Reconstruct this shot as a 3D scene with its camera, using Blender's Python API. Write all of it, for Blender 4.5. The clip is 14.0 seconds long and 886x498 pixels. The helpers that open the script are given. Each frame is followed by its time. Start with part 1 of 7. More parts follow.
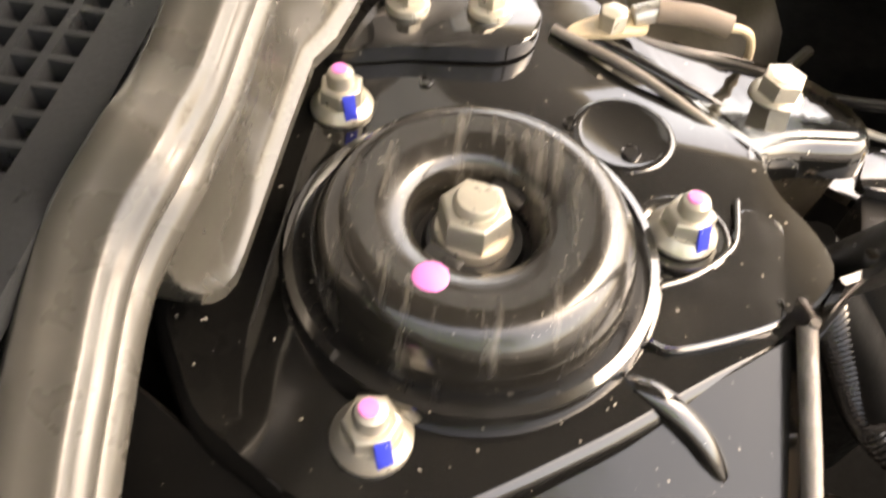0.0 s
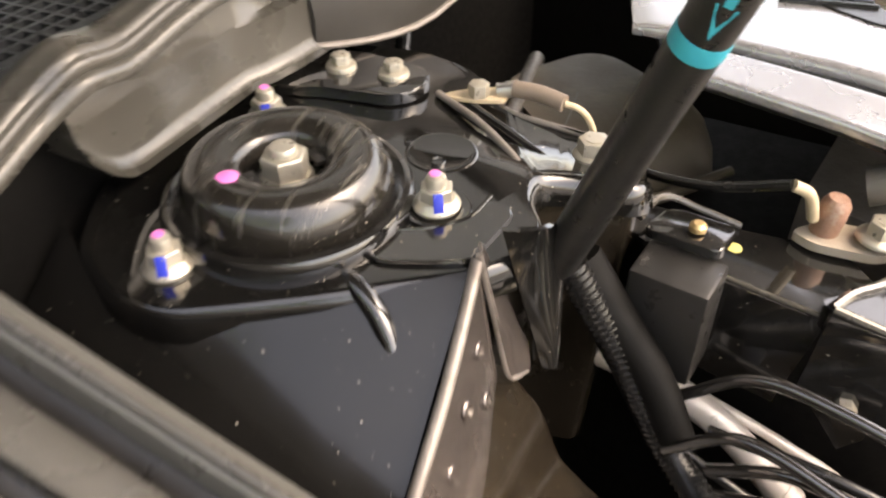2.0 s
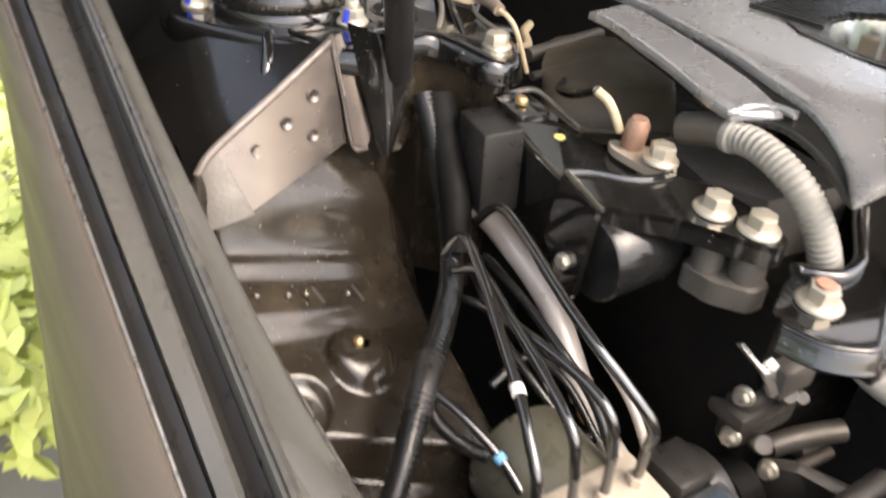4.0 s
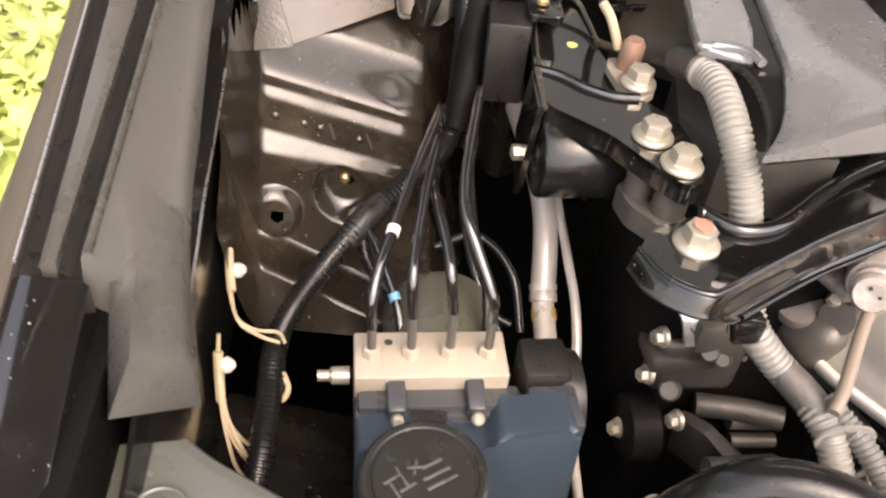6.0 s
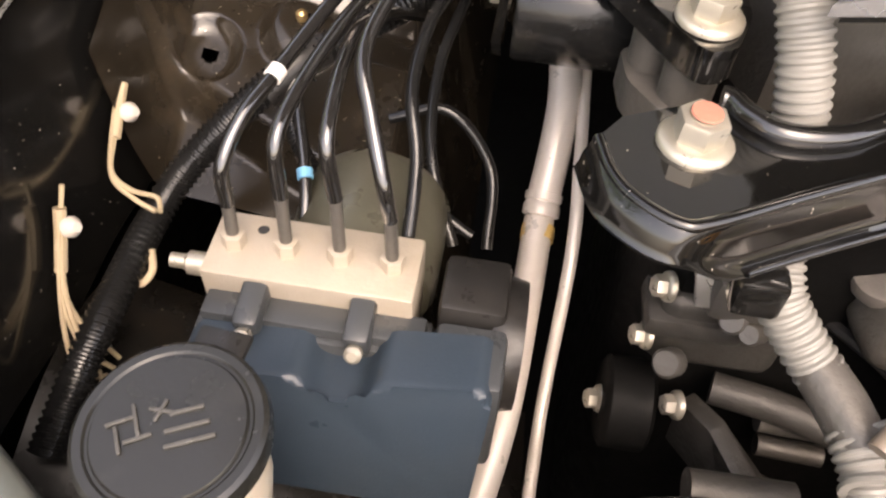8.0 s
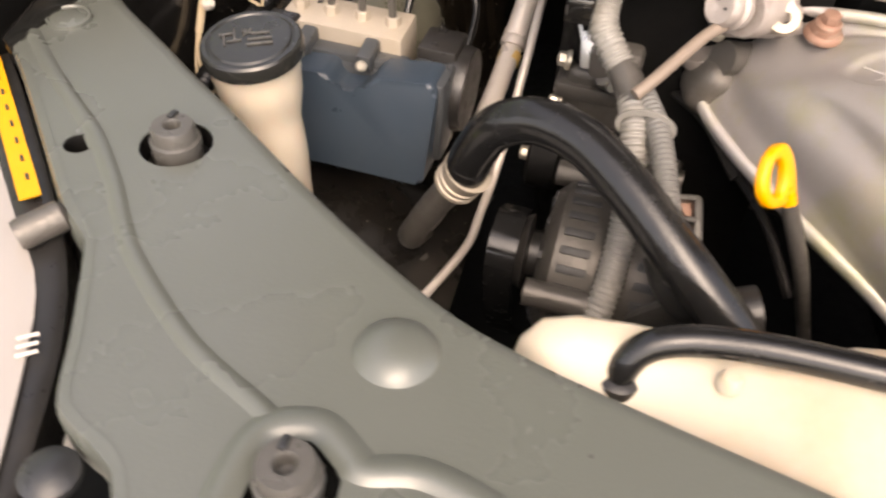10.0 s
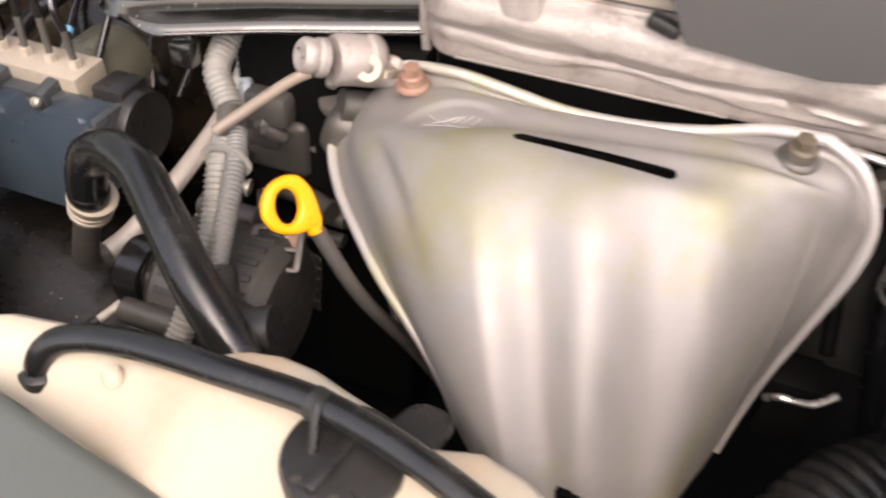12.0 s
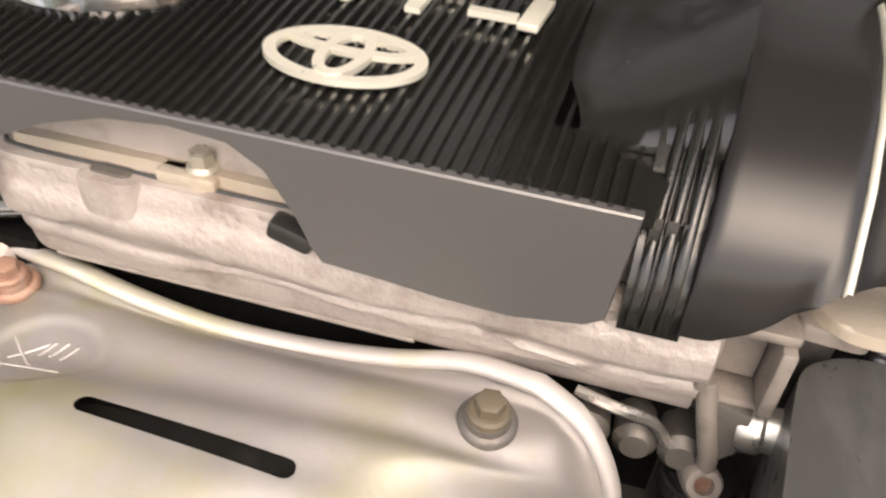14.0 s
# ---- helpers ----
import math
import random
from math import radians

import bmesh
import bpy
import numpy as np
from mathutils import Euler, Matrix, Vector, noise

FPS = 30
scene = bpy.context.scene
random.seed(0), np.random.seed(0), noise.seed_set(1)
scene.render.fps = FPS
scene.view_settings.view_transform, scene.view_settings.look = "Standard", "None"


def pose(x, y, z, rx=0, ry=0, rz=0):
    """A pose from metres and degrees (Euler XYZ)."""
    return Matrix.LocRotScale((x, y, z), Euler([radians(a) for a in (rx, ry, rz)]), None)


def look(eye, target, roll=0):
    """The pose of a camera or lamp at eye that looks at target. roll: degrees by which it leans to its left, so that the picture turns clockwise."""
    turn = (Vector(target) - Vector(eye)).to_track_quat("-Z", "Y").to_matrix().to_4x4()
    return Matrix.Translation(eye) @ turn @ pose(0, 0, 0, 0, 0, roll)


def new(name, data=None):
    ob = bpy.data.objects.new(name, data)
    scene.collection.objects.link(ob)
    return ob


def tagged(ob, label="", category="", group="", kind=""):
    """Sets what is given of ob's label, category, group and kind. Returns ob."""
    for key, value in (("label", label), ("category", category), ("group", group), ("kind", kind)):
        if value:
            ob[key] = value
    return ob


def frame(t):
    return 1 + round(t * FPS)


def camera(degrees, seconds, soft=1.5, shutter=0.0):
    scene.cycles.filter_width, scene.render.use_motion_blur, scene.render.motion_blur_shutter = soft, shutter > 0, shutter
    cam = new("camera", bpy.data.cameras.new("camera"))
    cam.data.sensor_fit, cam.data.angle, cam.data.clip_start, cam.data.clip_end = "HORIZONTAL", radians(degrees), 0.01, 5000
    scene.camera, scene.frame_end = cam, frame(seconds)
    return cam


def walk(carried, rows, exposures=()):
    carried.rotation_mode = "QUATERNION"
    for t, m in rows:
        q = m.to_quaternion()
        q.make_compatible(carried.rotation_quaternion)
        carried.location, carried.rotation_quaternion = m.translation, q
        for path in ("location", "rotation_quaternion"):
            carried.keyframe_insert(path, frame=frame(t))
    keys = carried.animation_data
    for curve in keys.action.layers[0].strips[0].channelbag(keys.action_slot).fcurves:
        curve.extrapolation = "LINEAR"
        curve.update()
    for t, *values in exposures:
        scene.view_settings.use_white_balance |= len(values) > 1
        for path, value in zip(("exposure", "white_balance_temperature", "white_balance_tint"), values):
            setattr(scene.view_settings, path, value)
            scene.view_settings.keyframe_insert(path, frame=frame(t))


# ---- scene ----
cam = camera(57.8, 14.0, 2.2, 0.45)
PATH = [
    (0, (-0.004, 0.016, 1.166), (1.186, 0.074, -0.441), 6.1),
    (0.5, (0.012, -0.004, 1.184), (1.257, 0.11, -0.377), 3.9),
    (1, (0.01, -0.035, 1.194), (1.31, 0.187, -0.31), 2.2),
    (1.5, (-0.04, -0.135, 1.177), (1.336, 0.321, -0.201), -0.5),
    (2, (-0.111, -0.212, 1.188), (1.265, 0.471, -0.093), -1.2),
    (2.5, (-0.188, -0.318, 1.215), (1.109, 0.673, 0.059), -2.6),
    (3, (-0.109, -0.396, 1.232), (1.047, 0.793, 0.114), -2.1),
    (3.5, (-0.079, -0.49, 1.212), (0.942, 0.817, 0.095), 0.1),
    (3.8, (-0.088, -0.567, 1.173), (0.87, 0.783, 0.05), 2.4),
    (4, (-0.084, -0.629, 1.158), (0.81, 0.751, 0.018), 3.1),
    (4.2, (-0.077, -0.664, 1.166), (0.746, 0.738, 0.001), 3.9),
    (6.3, (0.145, -0.786, 1.165), (0.314, 0.698, -0.165), 6.4),
    (6.5, (0.167, -0.774, 1.154), (0.287, 0.691, -0.201), 6.5),
    (7, (0.224, -0.689, 1.083), (0.243, 0.712, -0.345), 6.1),
    (7.2, (0.237, -0.663, 1.062), (0.23, 0.705, -0.397), 6.0),
    (9.3, (0.29, -0.794, 1.048), (0.011, 0.512, -0.441), 2.8),
    (9.5, (0.315, -0.857, 1.07), (0.007, 0.466, -0.398), 2.7),
    (10, (0.414, -0.967, 1.087), (0.045, 0.389, -0.335), 3.4),
    (10.5, (0.483, -0.954, 1.096), (0.033, 0.4, -0.304), 3.5),
    (11, (0.563, -0.915, 1.088), (0.054, 0.431, -0.301), 3.1),
    (11.5, (0.632, -0.886, 1.081), (0.138, 0.501, -0.272), 4.2),
    (12, (0.724, -0.913, 1.11), (0.262, 0.53, -0.195), 4.1),
    (12.5, (0.811, -0.961, 1.143), (0.399, 0.541, -0.112), 4.0),
    (13, (0.851, -0.867, 1.16), (0.491, 0.665, -0.074), 4.0),
    (13.5, (0.819, -0.742, 1.141), (0.498, 0.854, -0.022), 4.9),
    (14, (0.822, -0.674, 1.107), (0.494, 0.878, -0.111), 5.6),
]
EXPOSURES = [(0.0, 3.1, 8600, 15), (0.8, 2.95, 8600, 15), (1.5, 2.55, 8200, 15), (2.0, 2.55, 7900, 15), (2.4, 2.6, 7700, 15), (3.2, 2.3, 7100, 14), (4.2, 2.3, 7300, 14), (6.5, 2.05, 7500, 19), (7.2, 2.0, 7500, 19), (9.3, 2.15, 7800, 17), (10.0, 1.85, 7800, 18), (11.0, 1.7, 7400, 18), (11.5, 1.7, 7000, 19), (12.5, 1.8, 7350, 17), (14.0, 1.8, 7500, 15)]
walk(cam, [(t, look(eye, target, roll)) for t, eye, target, roll in PATH], EXPOSURES)

# ---- world and light ----
world = bpy.data.worlds.new("sky")
scene.world = world
world.use_nodes = True
wn = world.node_tree
sky = wn.nodes.new("ShaderNodeTexSky")
sky.sky_type, sky.sun_disc = "NISHITA", False
sky.sun_elevation, sky.sun_rotation = radians(52), radians(160)
sky.air_density, sky.dust_density = 1.0, 3.2
wn.nodes["Background"].inputs["Strength"].default_value = 0.15
haze = wn.nodes.new("ShaderNodeHueSaturation")
haze.inputs["Saturation"].default_value = 0.62
wn.links.new(sky.outputs[0], haze.inputs["Color"])
wn.links.new(haze.outputs[0], wn.nodes["Background"].inputs["Color"])
sun = new("sun", bpy.data.lights.new("sun", "SUN"))
sun.data.energy, sun.data.angle, sun.data.color = 0.3, radians(50), (1.0, 0.92, 0.80)
sun.matrix_world = look((0.95, -1.9, 2.9), (0.45, -0.4, 0.8))


# ---- materials ----
def mat(name, color, rough=0.5, metal=0.0, var=0.25, scale=25.0, bump=0.15, fine=350.0, coat=0.0, stain=None, stain_amt=0.5,
        stain_scale=12.0, stain_low=0.52, rough_var=0.12, sss=0.0, aniso=None, spec=0.5, speck=None, coat_ior=1.5):
    """A worn surface: two scales of colour, a stain, uneven gloss and fine relief."""
    m = bpy.data.materials.new(name)
    m.use_nodes = True
    nt = m.node_tree
    b = nt.nodes["Principled BSDF"]
    co = nt.nodes.new("ShaderNodeTexCoord")
    src = co.outputs["Object"]
    if aniso:
        mp = nt.nodes.new("ShaderNodeMapping")
        mp.inputs["Scale"].default_value = aniso
        nt.links.new(src, mp.inputs["Vector"])
        src = mp.outputs[0]

    def noise_node(s, detail=4.0, rgh=0.6):
        n = nt.nodes.new("ShaderNodeTexNoise")
        n.inputs["Scale"].default_value, n.inputs["Detail"].default_value, n.inputs["Roughness"].default_value = s, detail, rgh
        nt.links.new(src, n.inputs["Vector"])
        return n.outputs["Fac"]

    def ramp(fac, a, z):
        r = nt.nodes.new("ShaderNodeMapRange")
        r.inputs["From Min"].default_value, r.inputs["From Max"].default_value = 0.3, 0.7
        r.inputs["To Min"].default_value, r.inputs["To Max"].default_value = a, z
        nt.links.new(fac, r.inputs["Value"])
        return r.outputs[0]

    def mix(fac, a, z):
        x = nt.nodes.new("ShaderNodeMix")
        x.data_type = "RGBA"
        for sock, v in ((x.inputs["Factor"], fac), (x.inputs["A"], a), (x.inputs["B"], z)):
            if isinstance(v, (tuple, list)):
                sock.default_value = (*v, 1)
            elif isinstance(v, float):
                sock.default_value = v
            else:
                nt.links.new(v, sock)
        return x.outputs["Result"]

    n1 = noise_node(scale)
    c = mix(n1, tuple(v * (1 - var) for v in color), tuple(min(1, v * (1 + var)) for v in color))
    if stain:
        n2 = noise_node(stain_scale, 6.0, 0.65)
        r = nt.nodes.new("ShaderNodeMapRange")
        r.inputs["From Min"].default_value, r.inputs["From Max"].default_value = stain_low, stain_low + 0.16
        r.inputs["To Max"].default_value = stain_amt
        nt.links.new(n2, r.inputs["Value"])
        c = mix(r.outputs[0], c, stain)
    if speck:
        n3 = noise_node(speck[0], 2.0, 0.5)
        r = nt.nodes.new("ShaderNodeMapRange")
        r.inputs["From Min"].default_value, r.inputs["From Max"].default_value = speck[1], speck[1] + 0.03
        nt.links.new(n3, r.inputs["Value"])
        c = mix(r.outputs[0], c, (0.55, 0.50, 0.42))
    nt.links.new(c, b.inputs["Base Color"])
    nt.links.new(ramp(noise_node(scale * 2.3), max(0.03, rough - rough_var), min(1, rough + rough_var)), b.inputs["Roughness"])
    b.inputs["Metallic"].default_value = metal
    b.inputs["Coat Weight"].default_value = coat
    b.inputs["Coat Roughness"].default_value = 0.06
    b.inputs["Coat IOR"].default_value = coat_ior
    b.inputs["Specular IOR Level"].default_value = spec
    if sss:
        b.inputs["Subsurface Weight"].default_value = sss
        b.inputs["Subsurface Radius"].default_value = (0.02, 0.012, 0.007)
        b.inputs["Subsurface Scale"].default_value = 0.4
    if bump:
        bp = nt.nodes.new("ShaderNodeBump")
        bp.inputs["Strength"].default_value, bp.inputs["Distance"].default_value = bump, 0.002
        nt.links.new(noise_node(fine, 3.0), bp.inputs["Height"])
        nt.links.new(bp.outputs[0], b.inputs["Normal"])
    return m


M = dict(
    body=mat("black_body_paint", (0.009, 0.0086, 0.008), 0.09, 0, 0.3, 30, 0.02, 60, coat=1.0, coat_ior=1.6, spec=0.5, stain=(0.07, 0.06, 0.046), stain_amt=0.16, stain_scale=22, stain_low=0.56, speck=(420, 0.735)),
    armp=mat("gloss_black_steel", (0.006, 0.0058, 0.0054), 0.08, 0, 0.3, 30, 0.02, 60, coat=0.8, spec=0.5, rough_var=0.04, stain=(0.05, 0.043, 0.034), stain_amt=0.10, stain_scale=22, speck=(420, 0.735)),
    cap=mat("scuffed_black_steel", (0.016, 0.014, 0.0115), 0.22, 0.1, 0.5, 14, 0.02, 120, coat=0.35, spec=0.8, stain=(0.26, 0.235, 0.20), stain_amt=0.42, stain_scale=30, stain_low=0.55, aniso=(0.8, 5.0, 1), speck=(380, 0.72)),
    wallp=mat("semi_gloss_black_paint", (0.009, 0.0086, 0.008), 0.17, 0, 0.3, 18, 0.03, 30, coat=0.22, spec=0.45, rough_var=0.06, stain=(0.03, 0.026, 0.021), stain_amt=0.12, stain_scale=14, speck=(420, 0.735)),
    alloym=mat("dusty_cast_aluminium", (0.25, 0.22, 0.195), 0.46, 0.4, 0.2, 22, 0.3, 260, stain=(0.12, 0.10, 0.085), stain_amt=0.6, stain_scale=40),
    fenderp=mat("dusty_fender_paint", (0.082, 0.069, 0.056), 0.55, 0, 0.2, 9, 0.05, 200, stain=(0.12, 0.10, 0.085), stain_amt=0.5, stain_scale=8, aniso=(1, 0.25, 3), spec=0.3),
    brown=mat("dusty_brown_black_paint", (0.021, 0.0165, 0.0115), 0.20, 0, 0.35, 14, 0.11, 34, coat=0.24, spec=0.42, stain=(0.085, 0.066, 0.045), stain_amt=0.45, stain_scale=12, speck=(420, 0.74)),
    floorp=mat("oily_black_floor", (0.010, 0.0088, 0.0074), 0.3, 0, 0.4, 14, 0.1, 60, spec=0.3, stain=(0.030, 0.023, 0.015), stain_amt=0.5, stain_scale=16, speck=(300, 0.74)),
    dull=mat("dull_black_plastic", (0.018, 0.017, 0.016), 0.36, 0, 0.3, 40, 0.08, 500, stain=(0.07, 0.06, 0.05), stain_amt=0.3),
    rubber=mat("black_rubber_hose", (0.010, 0.010, 0.010), 0.19, 0, 0.3, 40, 0.08, 300, stain=(0.06, 0.055, 0.045), stain_amt=0.3),
    # near-black, for black metal and for shade in gaps, holes and depths
    void=mat("black_metal_and_deep_shade", (0.0045, 0.0043, 0.004), 0.6, 0, 0.3, 40, 0.1, 300, spec=0.12),
    shroud=mat("grey_grained_plastic", (0.098, 0.106, 0.092), 0.28, 0, 0.08, 5, 0.07, 420, spec=0.8, rough_var=0.05),
    lidp=mat("scuffed_black_plastic", (0.050, 0.049, 0.046), 0.36, 0, 0.25, 40, 0.08, 400, stain=(0.10, 0.094, 0.085), stain_amt=0.5, stain_scale=20, aniso=(1, 0.35, 1)),
    greyp=mat("grey_plastic_panel", (0.078, 0.075, 0.068), 0.30, 0, 0.15, 14, 0.15, 700, stain=(0.085, 0.076, 0.064), stain_amt=0.45, stain_scale=10),
    railp=mat("light_grey_rail_plastic", (0.100, 0.097, 0.086), 0.36, 0, 0.12, 14, 0.12, 700, stain=(0.09, 0.083, 0.074), stain_amt=0.3, stain_scale=7, stain_low=0.48),
    seal=mat("weatherstrip_rubber", (0.056, 0.052, 0.044), 0.30, 0, 0.25, 20, 0.02, 300, coat=0.28, stain=(0.115, 0.102, 0.084), stain_amt=0.5, stain_scale=16),
    cowlm=mat("dusty_grey_metal", (0.066, 0.061, 0.051), 0.27, 0.15, 0.15, 12, 0.02, 200, coat=0.35, stain=(0.105, 0.092, 0.074), stain_amt=0.4, stain_scale=9),
    cowld=mat("dark_grey_sheet_metal", (0.040, 0.037, 0.033), 0.42, 0.1, 0.15, 12, 0.02, 200, stain=(0.055, 0.049, 0.041), stain_amt=0.4, stain_scale=9),
    # pale colour of the reflectors added under the bonnet
    pad=mat("pale_blue_reflector", (0.80, 0.85, 0.90), 0.5, 0.0, 0.12, 14, 0.3, 60),
    bare=mat("dusty_bare_primer", (0.15, 0.128, 0.116), 0.20, 0.7, 0.2, 16, 0.04, 120, coat=0.3, stain=(0.17, 0.135, 0.115), stain_amt=0.6, stain_scale=30),
    zinc=mat("zinc_plated_steel", (0.52, 0.48, 0.40), 0.36, 0.65, 0.15, 60, 0.1, 300, stain=(0.42, 0.36, 0.25), stain_amt=0.5, stain_scale=60),
    rust=mat("rusty_steel", (0.30, 0.175, 0.125), 0.6, 0.35, 0.3, 120, 0.3, 500, stain=(0.42, 0.35, 0.29), stain_amt=0.6, stain_scale=90),
    steel=mat("bare_steel", (0.55, 0.53, 0.49), 0.32, 0.9, 0.15, 50, 0.08, 300),
    alloy=mat("cast_aluminium", (0.385, 0.342, 0.312), 0.48, 0.35, 0.24, 18, 0.55, 220, stain=(0.19, 0.148, 0.125), stain_amt=0.7, stain_scale=26),
    alloyw=mat("light_cast_aluminium", (0.44, 0.385, 0.31), 0.5, 0.3, 0.12, 30, 0.3, 300, stain=(0.42, 0.33, 0.22), stain_amt=0.4, stain_scale=25),
    altm=mat("oily_grey_aluminium", (0.080, 0.074, 0.066), 0.42, 0.45, 0.3, 30, 0.3, 300, stain=(0.05, 0.042, 0.034), stain_amt=0.6, stain_scale=30),
    conduitd=mat("dark_corrugated_plastic", (0.15, 0.147, 0.137), 0.34, 0, 0.15, 20, 0.06, 300, stain=(0.08, 0.07, 0.058), stain_amt=0.5),
    alloyd=mat("dull_grey_aluminium", (0.135, 0.125, 0.112), 0.45, 0.5, 0.25, 30, 0.3, 300, stain=(0.1, 0.085, 0.07), stain_amt=0.6, stain_scale=20),
    shield=mat("aluminised_heat_shield", (0.55, 0.52, 0.495), 0.53, 0.36, 0.20, 9, 0.14, 60, stain=(0.50, 0.48, 0.25), stain_amt=0.75, stain_scale=8, stain_low=0.50),
    white=mat("milky_plastic", (0.49, 0.43, 0.335), 0.42, 0, 0.06, 8, 0.06, 300, stain=(0.46, 0.30, 0.17), stain_amt=0.75, stain_scale=5, stain_low=0.50, sss=0.25),
    blue=mat("blue_grey_plastic", (0.030, 0.044, 0.060), 0.38, 0, 0.12, 16, 0.1, 600, stain=(0.045, 0.056, 0.066), stain_amt=0.4),
    capp=mat("satin_grey_cap_plastic", (0.020, 0.020, 0.018), 0.20, 0, 0.15, 20, 0.06, 500, spec=0.6, stain=(0.07, 0.066, 0.056), stain_amt=0.3),
    olive=mat("olive_grey_cast_metal", (0.120, 0.115, 0.085), 0.35, 0.3, 0.2, 20, 0.1, 200, stain=(0.10, 0.09, 0.06), stain_amt=0.5),
    hgrey=mat("slate_grey_plastic", (0.048, 0.052, 0.055), 0.34, 0, 0.12, 20, 0.08, 500),
    darkg=mat("dark_grey_plastic", (0.024, 0.025, 0.026), 0.36, 0, 0.2, 20, 0.1, 500),
    conduit=mat("grey_corrugated_plastic", (0.235, 0.226, 0.205), 0.42, 0, 0.15, 20, 0.06, 300, stain=(0.17, 0.15, 0.12), stain_amt=0.5),
    pipe=mat("aluminium_pipe", (0.66, 0.60, 0.54), 0.36, 0.25, 0.12, 20, 0.06, 200, stain=(0.4, 0.34, 0.26), stain_amt=0.4),
    blackpipe=mat("black_coated_pipe", (0.014, 0.013, 0.012), 0.14, 0, 0.3, 40, 0.03, 200, coat=1.0, coat_ior=1.8),
    beige=mat("beige_tape_wire", (0.48, 0.39, 0.26), 0.55, 0, 0.2, 60, 0.2, 500, stain=(0.36, 0.27, 0.15), stain_amt=0.4, stain_scale=50),
    yellow=mat("yellow_plastic", (0.90, 0.36, 0.005), 0.35, 0, 0.08, 30, 0.05, 300),
    label=mat("yellow_paper_label", (0.70, 0.33, 0.008), 0.5, 0, 0.05, 30, 0.03, 300),
    # black for print, seams and the shade of slots and holes drawn solid
    ink=mat("black_ink_and_slot_shade", (0.03, 0.03, 0.03), 0.6, 0, 0.2, 60, 0.0),
    paper=mat("white_paper_label", (0.66, 0.60, 0.54), 0.55, 0, 0.06, 30, 0.05, 300),
    cover=mat("silver_grey_plastic", (0.080, 0.077, 0.075), 0.32, 0.1, 0.06, 9, 0.02, 700, rough_var=0.03, spec=0.9),
    # darker copy of the cover plastic, for the shade on the right shoulder
    shoulderp=mat("shaded_cover_plastic", (0.016, 0.015, 0.0145), 0.24, 0.0, 0.06, 9, 0.02, 700, rough_var=0.03, spec=0.3),
    # brighter copy of the cover plastic, for the panels that catch the sky
    silver=mat("lit_cover_plastic", (0.46, 0.46, 0.47), 0.27, 0.75, 0.04, 9, 0.0, 300, rough_var=0.03, spec=0.9),
    coverb=mat("black_ribbed_plastic", (0.012, 0.012, 0.011), 0.17, 0, 0.2, 20, 0.06, 600),
    badge=mat("satin_silver_badge", (0.74, 0.71, 0.60), 0.38, 0.5, 0.05, 40, 0.0),
    pink=mat("pink_paint_mark", (0.80, 0.20, 0.55), 0.5, 0, 0.08, 100, 0.05, 500),
    bluep=mat("blue_paint_mark", (0.03, 0.05, 0.50), 0.45, 0, 0.15, 120, 0.05, 500),
    yellowp=mat("yellow_paint_mark", (0.75, 0.68, 0.22), 0.5, 0, 0.1, 100, 0.05, 500),
    bluering=mat("pale_blue_ring", (0.16, 0.42, 0.62), 0.5, 0, 0.1, 80, 0.0),
    whitering=mat("white_ring", (0.80, 0.78, 0.74), 0.5, 0, 0.05, 80, 0.0),
    orange=mat("amber_band", (0.66, 0.44, 0.15), 0.5, 0, 0.15, 80, 0.05),
    teal=mat("teal_print", (0.015, 0.36, 0.47), 0.45, 0, 0.15, 90, 0.0),
    brass=mat("brass_fitting", (0.60, 0.42, 0.20), 0.35, 0.8, 0.2, 80, 0.1),
    tan=mat("dusty_tan_casting", (0.105, 0.085, 0.058), 0.5, 0.1, 0.2, 10, 0.15, 200, stain=(0.18, 0.14, 0.092), stain_amt=0.6, stain_scale=14),
    shrink=mat("brown_grey_sleeve", (0.21, 0.165, 0.13), 0.5, 0, 0.12, 40, 0.1, 300),
    lens=mat("cream_lamp_lens", (0.36, 0.33, 0.30), 0.22, 0, 0.06, 6, 0.02, 100, coat=0.5),
    chrome=mat("chrome_reflector", (0.75, 0.74, 0.72), 0.12, 1.0, 0.05, 20, 0.0),
    grey_ground=mat("worn_concrete", (0.22, 0.205, 0.185), 0.85, 0, 0.2, 3, 0.4, 60, stain=(0.2, 0.185, 0.16), stain_amt=0.6, stain_scale=1.2),
    leaf=mat("green_leaf", (0.22, 0.32, 0.05), 0.5, 0, 0.5, 3, 0.0),
    leafy=mat("yellow_green_leaf", (0.56, 0.62, 0.20), 0.5, 0, 0.45, 6, 0.0),
    bark=mat("brown_bark", (0.16, 0.10, 0.06), 0.8, 0, 0.35, 20, 0.5, 80),
)

# ---- building helpers ----
ORG = {}


def finish(name, bm, material, angle=38):
    me = bpy.data.meshes.new(name)
    bmesh.ops.recalc_face_normals(bm, faces=bm.faces[:])
    bm.to_mesh(me)
    bm.free()
    for p in me.polygons:
        p.use_smooth = True
    me.set_sharp_from_angle(angle=radians(angle))
    me.materials.append(material)
    return me


def thing(name, base, label, category, group="", kind=""):
    ob = tagged(new(name), label, category, group, kind)
    ob.location = base
    ob.empty_display_size = 0.02
    ORG[ob.name] = Vector(base)
    return ob


def part(name, bm, material, parent, label="", angle=38):
    me = finish(name, bm, material, angle)
    ob = new(name, me)
    ob.parent = parent
    base = ORG[parent.name]
    me.transform(Matrix.Translation(-base))
    ORG[ob.name] = base
    return tagged(ob, label)


